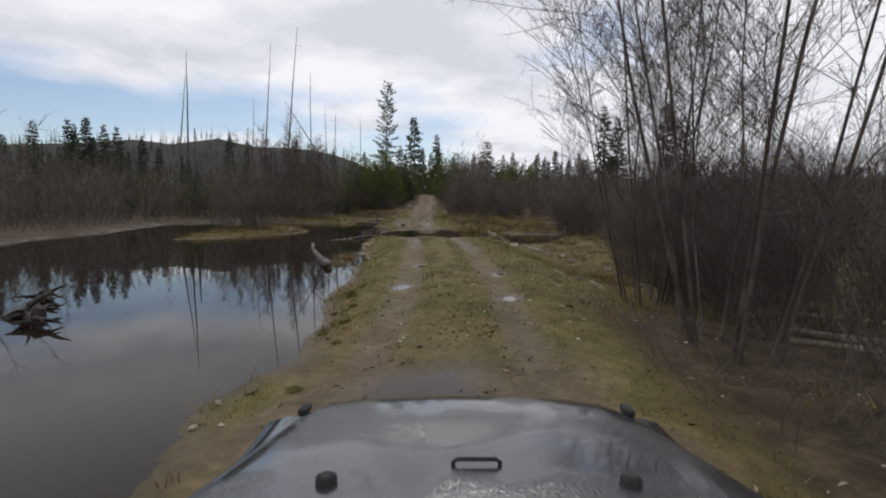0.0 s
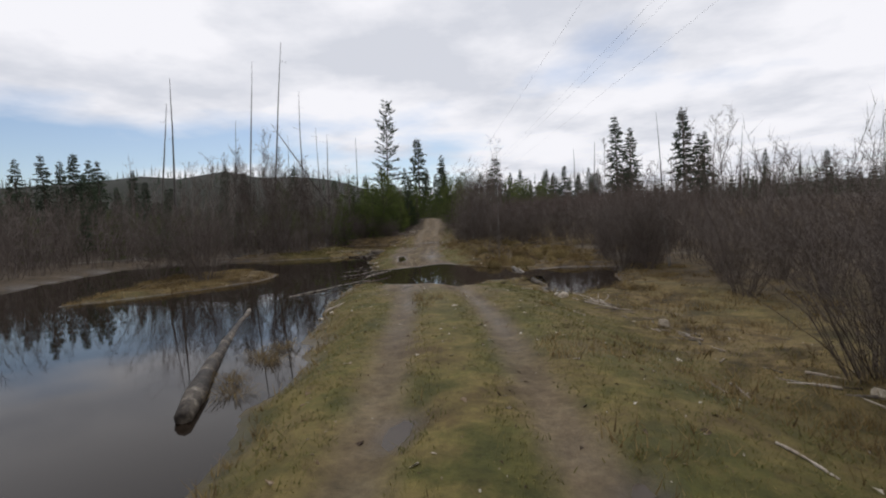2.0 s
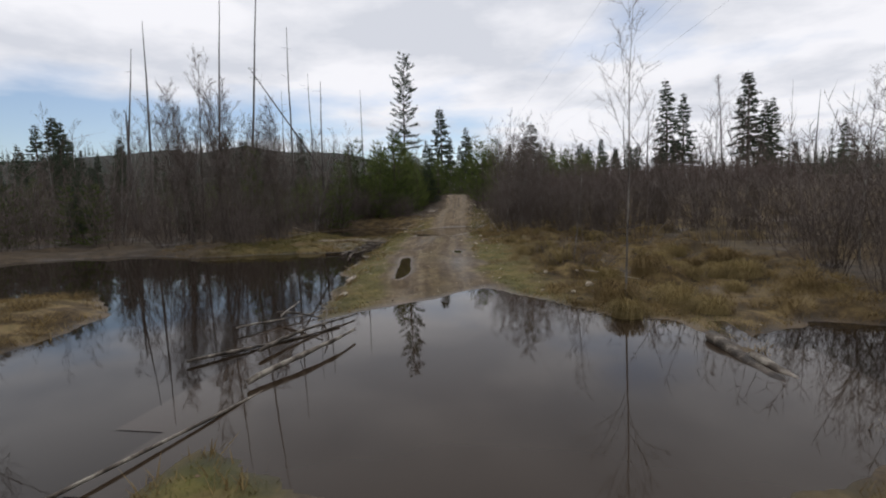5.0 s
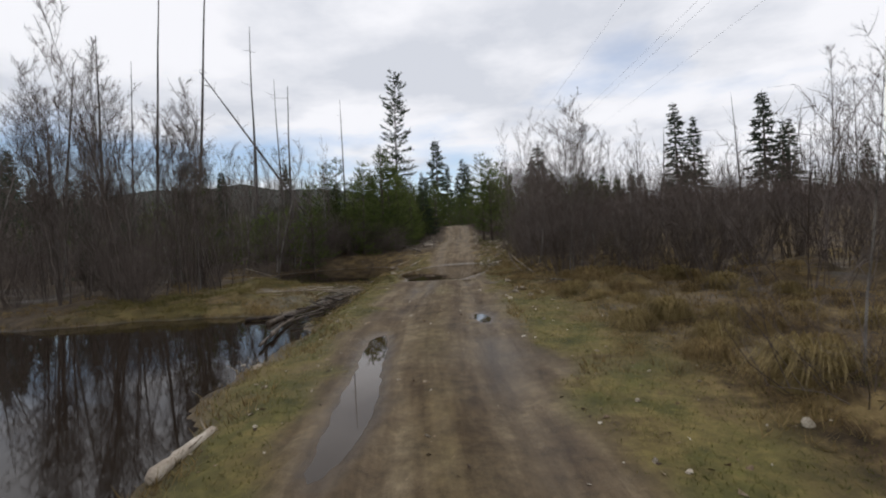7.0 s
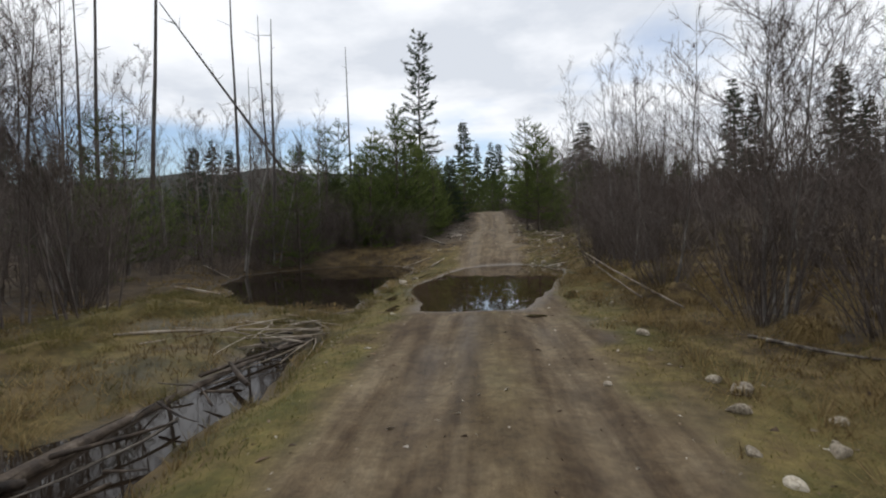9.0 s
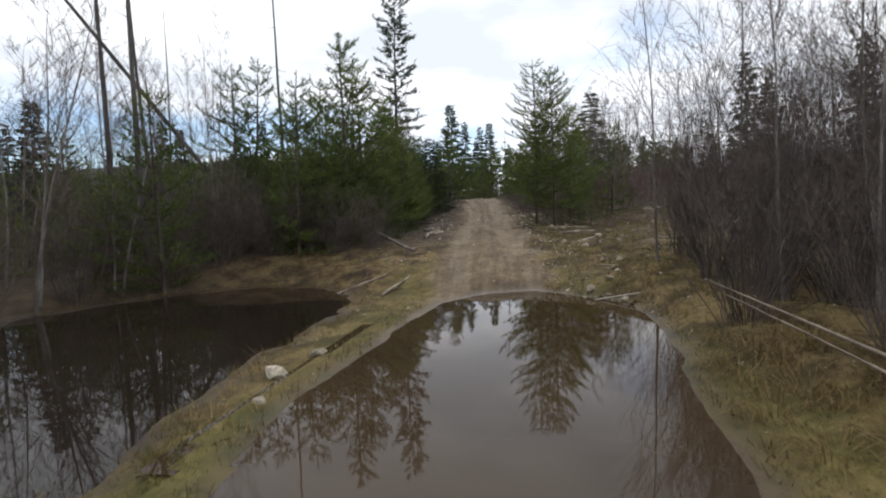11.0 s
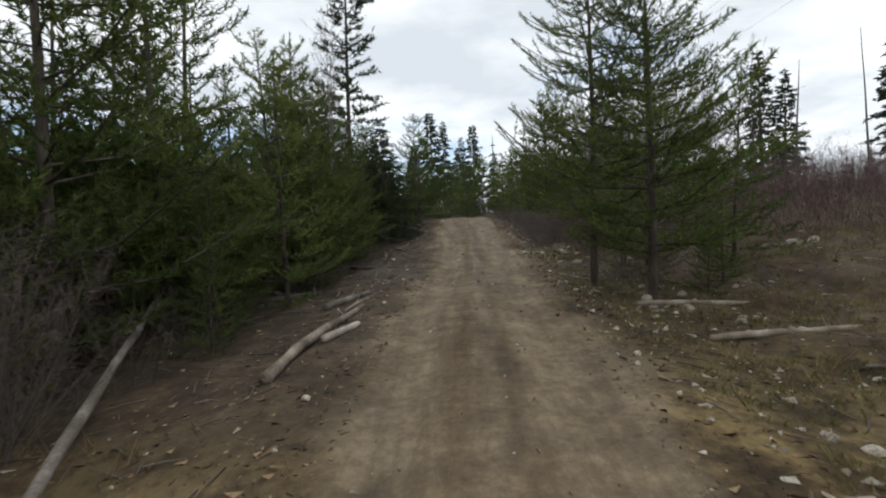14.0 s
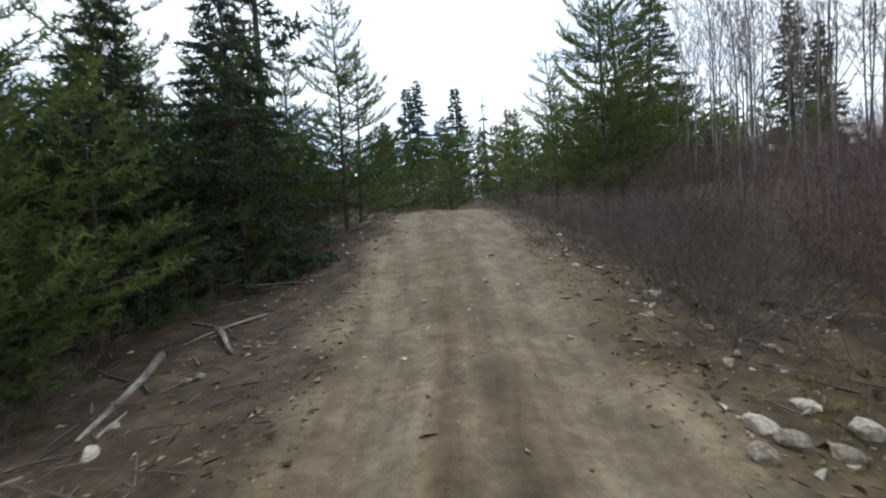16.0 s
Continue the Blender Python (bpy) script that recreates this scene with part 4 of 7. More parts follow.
proto_shrub("red0", "red_dogwood", 2.6, shrub_geo(95, 2.6, 64, 6, 0.55, 0.008), M_RED, "leafless reddish shrub with slim upright stems", "reddish shrubs beside the road")
proto_shrub("low0", "low_shrub", 1.3, shrub_geo(96, 1.3, 30, 5, 1.1, 0.013, spread=1.1), M_TWIG, "low bare brown shrub on the verge", "low shrubs on the verge")
proto_shrub("low1", "low_shrub", 1.3, shrub_geo(97, 1.3, 30, 5, 1.1, 0.013, spread=1.1), M_TWIG, "low bare brown shrub on the verge", "low shrubs on the verge")

# far thickets: one tangle of bare shrubs round the open ground
def rough_shrub(seed, tall, stems, twigs):
    rng, g = np.random.default_rng(seed), Geo()
    for _ in range(stems):
        a = rng.uniform(0, 2 * np.pi)
        out = np.array([np.cos(a), np.sin(a), 0])
        h = tall * rng.uniform(0.45, 1.0)
        stem = bent(out * rng.uniform(0, 1.1), out * rng.uniform(0.05, 0.55) + [0, 0, 1], h, 2, rng, 0.1, 0.12)
        tube(g, stem, [0.012, 0.008, 0.003], 3, False)
        sprigs(g, stem, twigs, h * 0.145, 0.0075, rng, 0.6, 0.65)
    return g


FAR_SHRUBS = [rough_shrub(s, 4.5, 15, 32).arrays() for s in (101, 102, 103, 104)]


def sown(lo, hi, step, ok, seed, jitter=0.8):
    """Places on a jittered grid that a test allows."""
    r = np.random.default_rng(seed)
    xs, ys = np.meshgrid(np.arange(lo[0], hi[0], step), np.arange(lo[1], hi[1], step))
    x = xs.ravel() + r.uniform(-jitter, jitter, xs.size) * step * 0.5
    y = ys.ravel() + r.uniform(-jitter, jitter, xs.size) * step * 0.5
    keep = ok(x, y)
    return x[keep], y[keep]


def thicket(x, y):
    u = x - ROAD_X(y)
    left = (u < 0) & (((x < -16 - 0.12 * np.maximum(y - 30, 0) + 2.0 * value_noise(x, y, 6, 31)) & (y < 50) & (poly_dist(x, y, POND) > 1.5)) | ((y >= 47) & (y < 60) & (x < -12.5)) | ((y >= 60) & (x < -12.8) & (-3.3 - x > 0.74 * (y - 52.5))))
    right = (u > 0) & (((y < 44) & (u > 10.5 + 1.5 * value_noise(x, y, 5, 32))) | ((y >= 44) & (y < 56) & (u > 7.5)) | ((y >= 56) & (u > 20)) | ((y >= 78) & (u > 8.5)) | ((y > 92) & (u > 6)))
    ahead = (y > 100) & (np.abs(u) > 5)
    near = ((x > -46) & (u < 27) & (y < 122) & ((y < 100) | (np.abs(u) < 30)))
    return (left | right | ahead) & near & (poly_dist(x, y, POOL) > 1)


tx, ty = sown((-62, -12), (62, 125), 2.35, thicket, 5)
th = heights(tx, ty)
rt = np.random.default_rng(6)
depth_ = np.minimum(np.abs(tx - ROAD_X(ty)), 40)
scatter("far_thicket", FAR_SHRUBS, np.stack([tx, ty, th - 0.05, rt.uniform(0.75, 1.25, len(tx)) * (0.75 + 0.012 * depth_) * np.where(ty > 56, 0.62, 1.1), rt.uniform(0, 6.28, len(tx)), rt.integers(0, 4, len(tx))], 1),
        M_TWIG, "dense bare grey-brown shrubs filling the marsh edge", "thicket", False)

# reddish-brown brush behind the cleared slope
bx, by = sown((-1, 76), (34, 102), 1.55, lambda x, y: (x - ROAD_X(y) > 8.0 - 0.16 * (y - 76) + 0.9 * value_noise(x, y, 3, 33)) & (y > 77 - 0.1 * x), 71)
bt = np.random.default_rng(72)
scatter("slope_thicket", FAR_SHRUBS, np.stack([bx, by, heights(bx, by) - 0.05, bt.uniform(0.42, 0.72, len(bx)), bt.uniform(0, 6.28, len(bx)), bt.integers(0, 4, len(bx))], 1),
        M_RED, "dense bare reddish-brown brush behind the cleared slope", "thicket", False)

# distant wood on the flat and up the hills
def spire(seed, tall):
    rng, g = np.random.default_rng(seed), Geo()
    tube(g, [(0, 0, -0.5), (0, 0, tall * 0.5), (0, 0, tall)], [tall * 0.014, tall * 0.01, 0.02], 4)
    for k in range(7):
        u = 0.12 + 0.86 * k / 7
        r = tall * 0.17 * (1 - u) ** 0.8 + 0.15
        n = 6
        a = rng.uniform(0, 6.28) + np.arange(n) * 2 * np.pi / n + rng.normal(0, 0.15, n)
        rr = r * rng.uniform(0.6, 1.25, n)
        tip = np.stack([rr * np.cos(a), rr * np.sin(a), np.full(n, u * tall - r * 0.35)], 1)
        inn = np.stack([0.12 * r * np.cos(a + 0.35), 0.12 * r * np.sin(a + 0.35), np.full(n, u * tall + r * 0.3)], 1)
        in2 = np.stack([0.12 * r * np.cos(a - 0.35), 0.12 * r * np.sin(a - 0.35), np.full(n, u * tall - r * 0.05)], 1)
        g.add(np.stack([tip, inn, in2], 1).reshape(-1, 3), np.arange(3 * n).reshape(-1, 3))
    return g


SPIRES = [spire(s, 14).arrays() for s in (111, 112, 113, 114)]


def wood(x, y):
    d = np.hypot(x, y - 50)
    return (d > 62) & (np.abs(x - ROAD_X(y)) > 6) & ((y > 60) | (np.abs(x) > 55)) & (value_noise(x, y, 14, 41) > -0.25 + 0.3 * (d < 90))


fx, fy = sown((-170, -30), (170, 230), 6.3, wood, 8)
fz = heights(fx, fy)
fd = np.hypot(fx, fy - 40)
hx, hy = sown((-900, 230), (700, 900), 23, lambda x, y: (np.hypot(x, y) < 950) & (y > 0.45 * np.abs(x)), 9)
hz = heights(hx, hy)
rows_ = [np.stack([fx, fy, fz, rt.uniform(0.35, 0.75, len(fx)) * (0.8 + 0.25 * (fd > 100)), rt.uniform(0, 6.28, len(fx)), rt.integers(0, 4, len(fx))], 1),
         np.stack([hx, hy, hz, rt.uniform(0.7, 1.3, len(hx)), rt.uniform(0, 6.28, len(hx)), rt.integers(0, 4, len(hx))], 1)]
scatter("distant_wood", SPIRES, np.concatenate(rows_), M_SPRUCE, "dark conifer wood along the skyline and up the hill", "wood", False)

# the tall pine and the skyline's conifers
plant("tall", -16.3, 98.2, 22.3, 200)
for x_, y_, h_, k_ in ((37.2, 152.6, 26.5, 0), (41.2, 153.5, 23, 1), (52.5, 145.2, 25.5, 2), (56.5, 147, 19, 0), (59, 149, 20, 1), (75, 150, 14, 0), (90, 150, 13, 2),
                       (-29.4, 215, 36, 2), (-22, 238, 31, 1), (-33, 200, 22, 0), (-8, 154, 12, 0), (-44, 120, 15, 1), (-52, 112, 13, 2), (-60, 118, 16, 0), (-73, 105, 14, 1), (-80, 98, 17, 2), (-38, 132, 12, 0), (-95, 90, 18, 1),
                       (-14, 150, 13, 1), (-20, 140, 12, 2), (-2, 165, 14, 0), (-12.5, 120, 11, 1), (-9.5, 128, 12, 2), (-26, 118, 11, 0)):
    plant(f"far{k_}", x_, y_, h_)

sk_ = np.random.default_rng(68)
for x_, y_ in zip(*sown((10, 205), (60, 240), 9.0, lambda x, y: y > 0, 76)):
    plant(f"far{sk_.integers(0, 3)}", x_, y_, sk_.uniform(14, 19))
for x_, y_ in zip(*sown((-44, 46), (-22, 76), 5.0, lambda x, y: value_noise(x, y, 9, 34) > -0.1, 75)):
    plant(f"back{sk_.integers(0, 3)}", x_, y_, sk_.uniform(3.2, 5.0))
for x_, y_ in zip(*sown((-112, 42), (-56, 118), 11.0, lambda x, y: (x + y < 40) & (x + y > -30), 69)):
    plant(f"far{sk_.integers(0, 3)}", x_, y_, sk_.uniform(8.5, 15.5))
for x_, y_, h_, k_ in ((-20, 52, 5, 0), (-24, 48, 6, 1), (-28, 44, 5.5, 2), (-33, 40, 7, 0), (-36, 47, 8, 1), (-30, 55, 7, 2), (-41, 38, 8, 0), (-39, 33, 7, 1), (-45, 45, 9, 2), (-26, 60, 7, 0), (-34, 62, 9, 1), (-22, 66, 8, 2), (-40, 58, 10, 0), (-47, 54, 10, 1), (-52, 40, 9, 2), (-46, 28, 8, 0),
                       (-30, 33, 5, 1), (33, 70, 5.0, 1), (38, 96, 6, 2)):
    plant(f"far{k_}", x_, y_, h_ * 0.78)

# young pines: the wall of green on the left of the rise, and some across the road
def left_wood(x, y):
    u = x - ROAD_X(y)
    return (u < -3.9 - 0.5 * value_noise(x, y, 3, 51) - 2.5 * (1 - smooth01((y - 63) / 6))) & (poly_dist(x, y, POOL) > 0.8) & (x > -26) & (y > 65) & (-3.3 - x < 0.74 * (y - 52.5))


pr_ = np.random.default_rng(16)
for x_, y_ in zip(*sown((-22, 60), (-7, 98), 2.1, lambda x, y: left_wood(x, y) & (x - ROAD_X(y) > -9.8), 15)):
    u_ = abs(x_ - float(ROAD_X(y_)))
    k_ = pr_.choice(["young0", "young1", "young2", "young3", "thin0", "thin1"] if u_ > 6.5 else ["young0", "young1", "young2", "young3"])
    plant(k_, x_, y_, (pr_.uniform(3.4, 5.2) if u_ < 4.4 else pr_.uniform(6.0, 8.8)) * (0.66 if y_ > 83 else 0.85 if y_ > 79.5 else 1.0))
for x_, y_ in zip(*sown((-28, 62), (-13, 90), 2.4, lambda x, y: (-3.3 - x > 0.74 * (y - 52.5)) & (y > 62 + 0.4 * (x + 13)), 20)):
    plant(f"back{pr_.integers(0, 3)}", x_, y_, pr_.uniform(2.8, 4.4))
# bushy saplings along the edge of the wood
for x_, y_ in zip(*sown((-13, 67), (-8, 84), 1.35, lambda x, y: (x - ROAD_X(y) < -4.1 - 1.5 * (1 - smooth01((y - 69) / 5)) - 0.3 * value_noise(x, y, 2, 54)) & (x - ROAD_X(y) > -6.6), 21)):
    plant(f"bush{pr_.integers(0, 2)}", x_, y_, pr_.uniform(2.0, 3.9))
# the dense lower growth between and behind them
for x_, y_ in zip(*sown((-20, 60), (-9, 99), 1.6, lambda x, y: left_wood(x, y) & (x - ROAD_X(y) < -5.2), 19)):
    plant(f"back{pr_.integers(0, 3)}", x_, y_, pr_.uniform(3.4, 5.4) * (0.74 if y_ > 79 else 1.0))
for x_, y_ in zip(*sown((-26, 99), (14, 124), 3.5, lambda x, y: (np.abs(x - ROAD_X(y)) > 3.0), 18)):
    plant(f"back{pr_.integers(0, 3)}", x_, y_, pr_.uniform(3.0, 5.4) + 2.2 * (y_ > 112))
for k_, x_, y_, h_, a_ in (("full0", -1.2, 75.6, 6.0, 30), ("verge", -2.85, 73.2, 7.6, 250), ("full1", -2.1, 71.8, 6.9, 120), ("young2", 0.9, 76.0, 5.0, 10), ("spruce0", -10.0, 84.0, 5.4, 0),
                           ("spruce1", -11.3, 82.6, 5.0, 50), ("full1", -2.6, 90.0, 7.2, 80), ("full0", -1.6, 92.2, 8.2, 300), ("young3", -3.4, 94.5, 6.0, 10), ("spruce1", 3.0, 105, 11, 0), ("young1", -2.8, 99, 6, 20), ("full0", -9.5, 88.3, 5.9, 60), ("young2", -9.9, 91.0, 5.6, 60), ("full1", -12.4, 84.4, 5.4, 10),
                           ("young1", -16.3, 54.3, 6.0, 0), ("full0", -11.1, 78.7, 6.8, 40), ("full1", -11.3, 77.4, 6.6, 210), ("young0", -10.7, 79.8, 6.4, 70), ("young0", -13.2, 62.0, 6.0, 40), ("thin0", -18.5, 57.5, 7.0, 0),
                           ("full1", -11.6, 86.4, 5.6, 200), ("full0", -12.2, 88.4, 6.0, 140), ("full1", -11.9, 90.6, 5.8, 330), ("full0", -12.6, 81.0, 5.6, 20)):
    plant(k_, x_, y_, h_, a_)

for x_, y_ in zip(*sown((-13, 66), (-7, 96), 1.5, lambda x, y: (x - ROAD_X(y) < -3.1 - 0.4 * value_noise(x, y, 2, 53) - 1.8 * (1 - smooth01((y - 66) / 4))) & (x - ROAD_X(y) > -6.6) & (y > 66.5) & ~((y > 71.2) & (y < 75.4) & (x > -10.8)), 17)):
    near_ = x_ - float(ROAD_X(y_)) > -4.3
    plant(f"young{pr_.integers(0, 4)}" if near_ else f"back{pr_.integers(0, 3)}", x_, y_, pr_.uniform(1.8, 3.4) if near_ else pr_.uniform(2.6, 4.4), sink=0.1)

for x_, y_, h_ in ((-1.6, 76.6, 1.4), (-0.6, 77.4, 1.9), (1.0, 78.0, 2.4), (-1.4, 74.2, 2.1), (-0.4, 73.3, 2.0), (-1.0, 72.4, 1.5)):
    plant(f"young{int(y_ * 10) % 4}", x_, y_, h_, sink=0.1)

# alders and birches by the track
for x_, y_, h_, a_ in ((7.05, 8.3, 8.6, 20), (7.2, 11.25, 7.4, 140)):
    plant("clump", x_, y_, h_, a_)
for k_, x_, y_, h_ in (("round", 1.45, 48.5, 6.4), ("grove0", -12.5, 46.6, 9.6), ("grove1", -13.8, 47.6, 8.8), ("grove1", -11.6, 47.8, 8.0), ("grove0", -11.0, 49.0, 7.0), ("grove0", -14.9, 46.0, 9.0), ("grove1", -16.2, 47.2, 8.4), ("birch1", 1.9, 49.2, 5.2), ("birch2", 0.8, 50.9, 5.2), ("birch0", 2.8, 50.6, 5.6), ("birch1", 3.4, 48.2, 4.6), ("birch2", 0.4, 53.4, 5.2), ("birch0", 1.5, 57.4, 6.0), ("birch2", 4.6, 52.0, 5.4), 
                       ("aspen1", -0.3, 61.6, 7.6), ("aspen0", 0.8, 60.4, 8.2), ("birch2", 2.0, 59.0, 6.8), ("aspen1", 0.6, 58.0, 7.0), ("aspen0", 3.6, 61.0, 7.8), ("aspen1", 1.2, 57.0, 6.6), ("birch2", 0.3, 78.0, 7.4), ("birch0", 1.4, 79.4, 6.4),
                       ("aspen0", 3.8, 33.0, 6.0), ("birch1", 10.4, 29.2, 4.2), ("birch2", 10.2, 36.7, 5.0), ("birch2", 3.2, 37.0, 3.2), ("birch0", 14.5, 40, 8), ("birch1", 18, 46, 9), ("birch0", 13.0, 55, 8.5), ("birch2", 17, 60, 9)):
    plant(k_, x_, y_, h_)
for x_, y_ in zip(*sown((-2.4, 82.5), (5.0, 95), 1.25, lambda x, y: x > -2.0 + 0.25 * (y - 84), 61)):
    plant(f"aspen{RNG.integers(0, 2)}", x_, y_, RNG.uniform(5.5, 7.8))
for x_, y_ in zip(*sown((-27, 50), (-15.5, 64), 3.3, lambda x, y: (y < 62), 62)):
    plant(RNG.choice(["aspen0", "birch1", "birch0", "birch2"]), x_, y_, RNG.uniform(6.5, 9.5))
for x_, y_ in zip(*sown((-20, 60), (-12.5, 71), 1.9, lambda x, y: (-3.3 - x > 0.72 * (y - 52.5)) & (poly_dist(x, y, POOL) > 0.6), 64)):
    plant(RNG.choice(["aspen0", "aspen1", "birch1"]), x_, y_, RNG.uniform(5.5, 9.0))
for x_, y_ in zip(*sown((-70, 40), (-28, 100), 9.0, lambda x, y: y > 30, 63)):
    plant(RNG.choice(["aspen0", "aspen1", "birch1"]), x_, y_, RNG.uniform(6, 10))
for k_, x_, y_, h_ in (("birch0", -16.7, 83.0, 8.0), ("aspen0", -10.6, 80.0, 8.5), ("aspen1", -9.9, 77.7, 8.0), ("aspen1", -11.0, 80.7, 8.0), ("aspen1", -13.4, 64.6, 7.0), ("aspen0", -13.8, 65.4, 6.5), ("birch2", -12.9, 50.0, 7.5), ("aspen0", -13.4, 50.8, 8.0), ("aspen1", -12.4, 49.4, 7.5)):
    plant(k_, x_, y_, h_)

# nearer willows, each a thing
WILLOWS_AT_START = ((9.0, 13.5, 2.6), (10.6, 13.2, 3.0), (9.2, 12.2, 2.4), (8.3, 7.6, 2.8), (8.6, 10.8, 2.8), (9.6, 8.4, 3.0), (7.6, 11.2, 2.0), (10.4, 10.2, 3.0), (9.0, 6.2, 2.6), (11.8, 7.0, 3.0), (8.0, 10.2, 2.5), (8.3, 11.3, 2.7), (8.7, 12.6, 2.5), (8.4, 13.9, 2.9), (7.9, 14.6, 2.6), (8.2, 15.8, 2.8), (8.0, 13.2, 2.6),
                    (8.9, 9.4, 2.8), (9.4, 11.4, 3.0), (12.6, 13.0, 3.2), (8.7, 14.8, 2.4), (9.9, 12.4, 3.0), (8.2, 12.5, 2.3), (9.6, 15.6, 2.6), (8.0, 9.0, 2.4))
WILLOWS_BY_MARSH = ((9.8, 14.6, 2.8), (9.7, 16.2, 2.4), (10.6, 18.2, 2.8), (11.4, 19.2, 2.8), (11.6, 22.4, 3.0), (12.0, 25.0, 3.2), (10.4, 33.6, 3.4), (9.3, 15.4, 2.4), (9.9, 22.6, 2.6), (9.4, 28.9, 3.6), (8.6, 29.5, 3.6), (9.0, 30.2, 3.8), (9.6, 29.9, 3.6), (10.5, 24.6, 2.6), (11.2, 27.0, 3.2), (10.3, 31.0, 3.4),
                    (8.8, 33.4, 3.0), (11.8, 20.5, 3.0), (12.4, 17.5, 3.2), (11.0, 15.2, 2.6), (9.6, 37.0, 3.2))
WILLOWS_AT_BEND = ((1.4, 48.6, 3.6), (2.6, 47.9, 3.4), (3.8, 47.5, 3.6), (5.0, 47.9, 3.8), (5.7, 47.5, 3.4), (7.0, 48.2, 3.6), (8.4, 48.5, 3.6), (9.8, 47.0, 3.6), (11.0, 45.5, 3.8), (0.7, 51.4, 3.2), (-0.2, 57.3, 2.8), (0.5, 55.2, 3.0))
WILLOWS_BEHIND_BEND = ((2.4, 52.0, 3.6), (4.0, 50.5, 3.8), (6.2, 51.0, 4.0), (3.6, 54.5, 3.6), (5.5, 55.5, 3.6), (1.8, 58.8, 3.4), (3.2, 60.0, 3.6), (0.8, 62.2, 3.4), (2.2, 62.5, 3.6), (4.4, 62.0, 3.4), (7.5, 58, 3.8), (9.0, 54, 3.8), (11, 58, 3.8))
WILLOWS_ROUND_POOL = ((-12.9, 46.8, 3.0), (-11.6, 45.3, 2.0), (-14.2, 47.6, 3.2), (-12.6, 50.2, 3.4), (-15.5, 49.0, 3.6), (-16.4, 53.8, 3.4), (-17.0, 46.0, 3.4), (-18.4, 50.5, 3.8), (-16.6, 57.0, 3.0), (-15.0, 61.8, 2.6), (-14.0, 64.6, 2.8), (-15.2, 66.2, 3.0), (-12.8, 66.2, 2.6), (-11.0, 66.8, 2.4),
                      (-9.6, 67.0, 2.0), (-14.6, 52.4, 2.6), (-19.6, 55.4, 3.6), (-8.6, 66.4, 2.0), (-9.7, 65.9, 2.5), (-10.7, 66.0, 2.7), (-11.8, 65.3, 3.0), (-12.9, 64.3, 3.2), (-13.5, 62.7, 3.0), (-14.3, 60.4, 3.2), (-14.7, 58.4, 3.2), (-13.6, 65.8, 3.4), (-15.4, 62.6, 3.4))
WILLOWS_ON_SPIT = ((-8.0, 28.2, 4.0), (-9.2, 29.2, 3.4), (-10.0, 28.0, 3.6))
near_willows = WILLOWS_ON_SPIT + WILLOWS_AT_START + WILLOWS_BY_MARSH + WILLOWS_AT_BEND + WILLOWS_BEHIND_BEND + WILLOWS_ROUND_POOL
for x_, y_, h_ in ((0.5, 60.5, 5.0), (1.1, 59.5, 4.8), (1.9, 61.0, 4.8), (1.4, 57.8, 4.6), (0.7, 58.6, 4.2), (2.4, 59.4, 4.6), (0.6, 63.3, 4.4)):
    plant("osier0", x_, y_, h_)
for n_, (x_, y_, h_) in enumerate(near_willows):
    plant(f"willow{n_ % 4}", x_, y_, h_)
for x_, y_, h_ in ((-2.0, 79.8, 2.8), (-1.5, 81.2, 2.6), (-0.6, 80.2, 2.4), (-1.0, 83.0, 2.3), (0.6, 82.0, 2.5), (-2.2, 86.4, 2.0), (1.6, 84.6, 2.4), (0.5, 79.0, 2.2), (2.4, 80.5, 2.6)):
    plant("red0", x_, y_, h_)
LOW_UP_THE_RISE = ((-3.5, 81.4, 0.9), (-2.9, 81.9, 1.2), (-2.2, 82.6, 1.4), (-3.6, 83.4, 1.1), (-1.6, 84.0, 1.5), (-2.0, 85.8, 1.5), (-1.2, 86.6, 1.6), (-3.2, 82.0, 1.0), (-2.5, 84.6, 1.4), (-3.3, 82.8, 1.1), (-3.0, 84.2, 1.3), (-3.5, 85.6, 1.2), (-2.6, 83.4, 1.2), (-3.9, 87.2, 1.2),
                   (-2.4, 85.2, 1.5), (-3.0, 87.9, 1.4), (-10.6, 86.2, 1.0), (-4.3, 90.4, 1.1), (-4.0, 92.4, 1.2))
LOW_ON_THE_VERGE = ((-2.6, 74.3, 0.9), (-2.0, 73.1, 0.9), (-1.5, 72.7, 1.0), (-1.8, 74.9, 1.0), (-2.4, 72.2, 0.7), (-2.8, 75.6, 0.8), (0.6, 73.4, 1.0), (2.2, 74.6, 1.2), (4.4, 76.0, 1.2), (6.5, 76.6, 1.3), (8.4, 77.2, 1.4), (-1.5, 76.9, 0.8), (5.6, 73.8, 1.0), (1.0, 76.6, 1.1), (-9.2, 71.6, 0.9), (-8.9, 74.0, 1.0), (-9.4, 77.4, 1.1), (-8.8, 66.9, 0.8), (8.6, 14.6, 1.2),
                    (9.4, 12.8, 1.3), (9.8, 17.0, 1.0), (8.4, 10.6, 1.2), (3.0, 36.7, 1.5), (3.9, 37.4, 1.4), (6.7, 6.4, 0.9), (7.1, 5.6, 1.0), (7.5, 6.9, 1.2), (6.5, 7.5, 0.8), (7.6, 5.0, 1.0), (8.2, 5.8, 1.2), (6.9, 4.8, 0.6))
for n_, (x_, y_, h_) in enumerate(LOW_UP_THE_RISE + LOW_ON_THE_VERGE):
    plant(f"low{n_ % 2}", x_, y_, h_)
lw_ = np.random.default_rng(73)
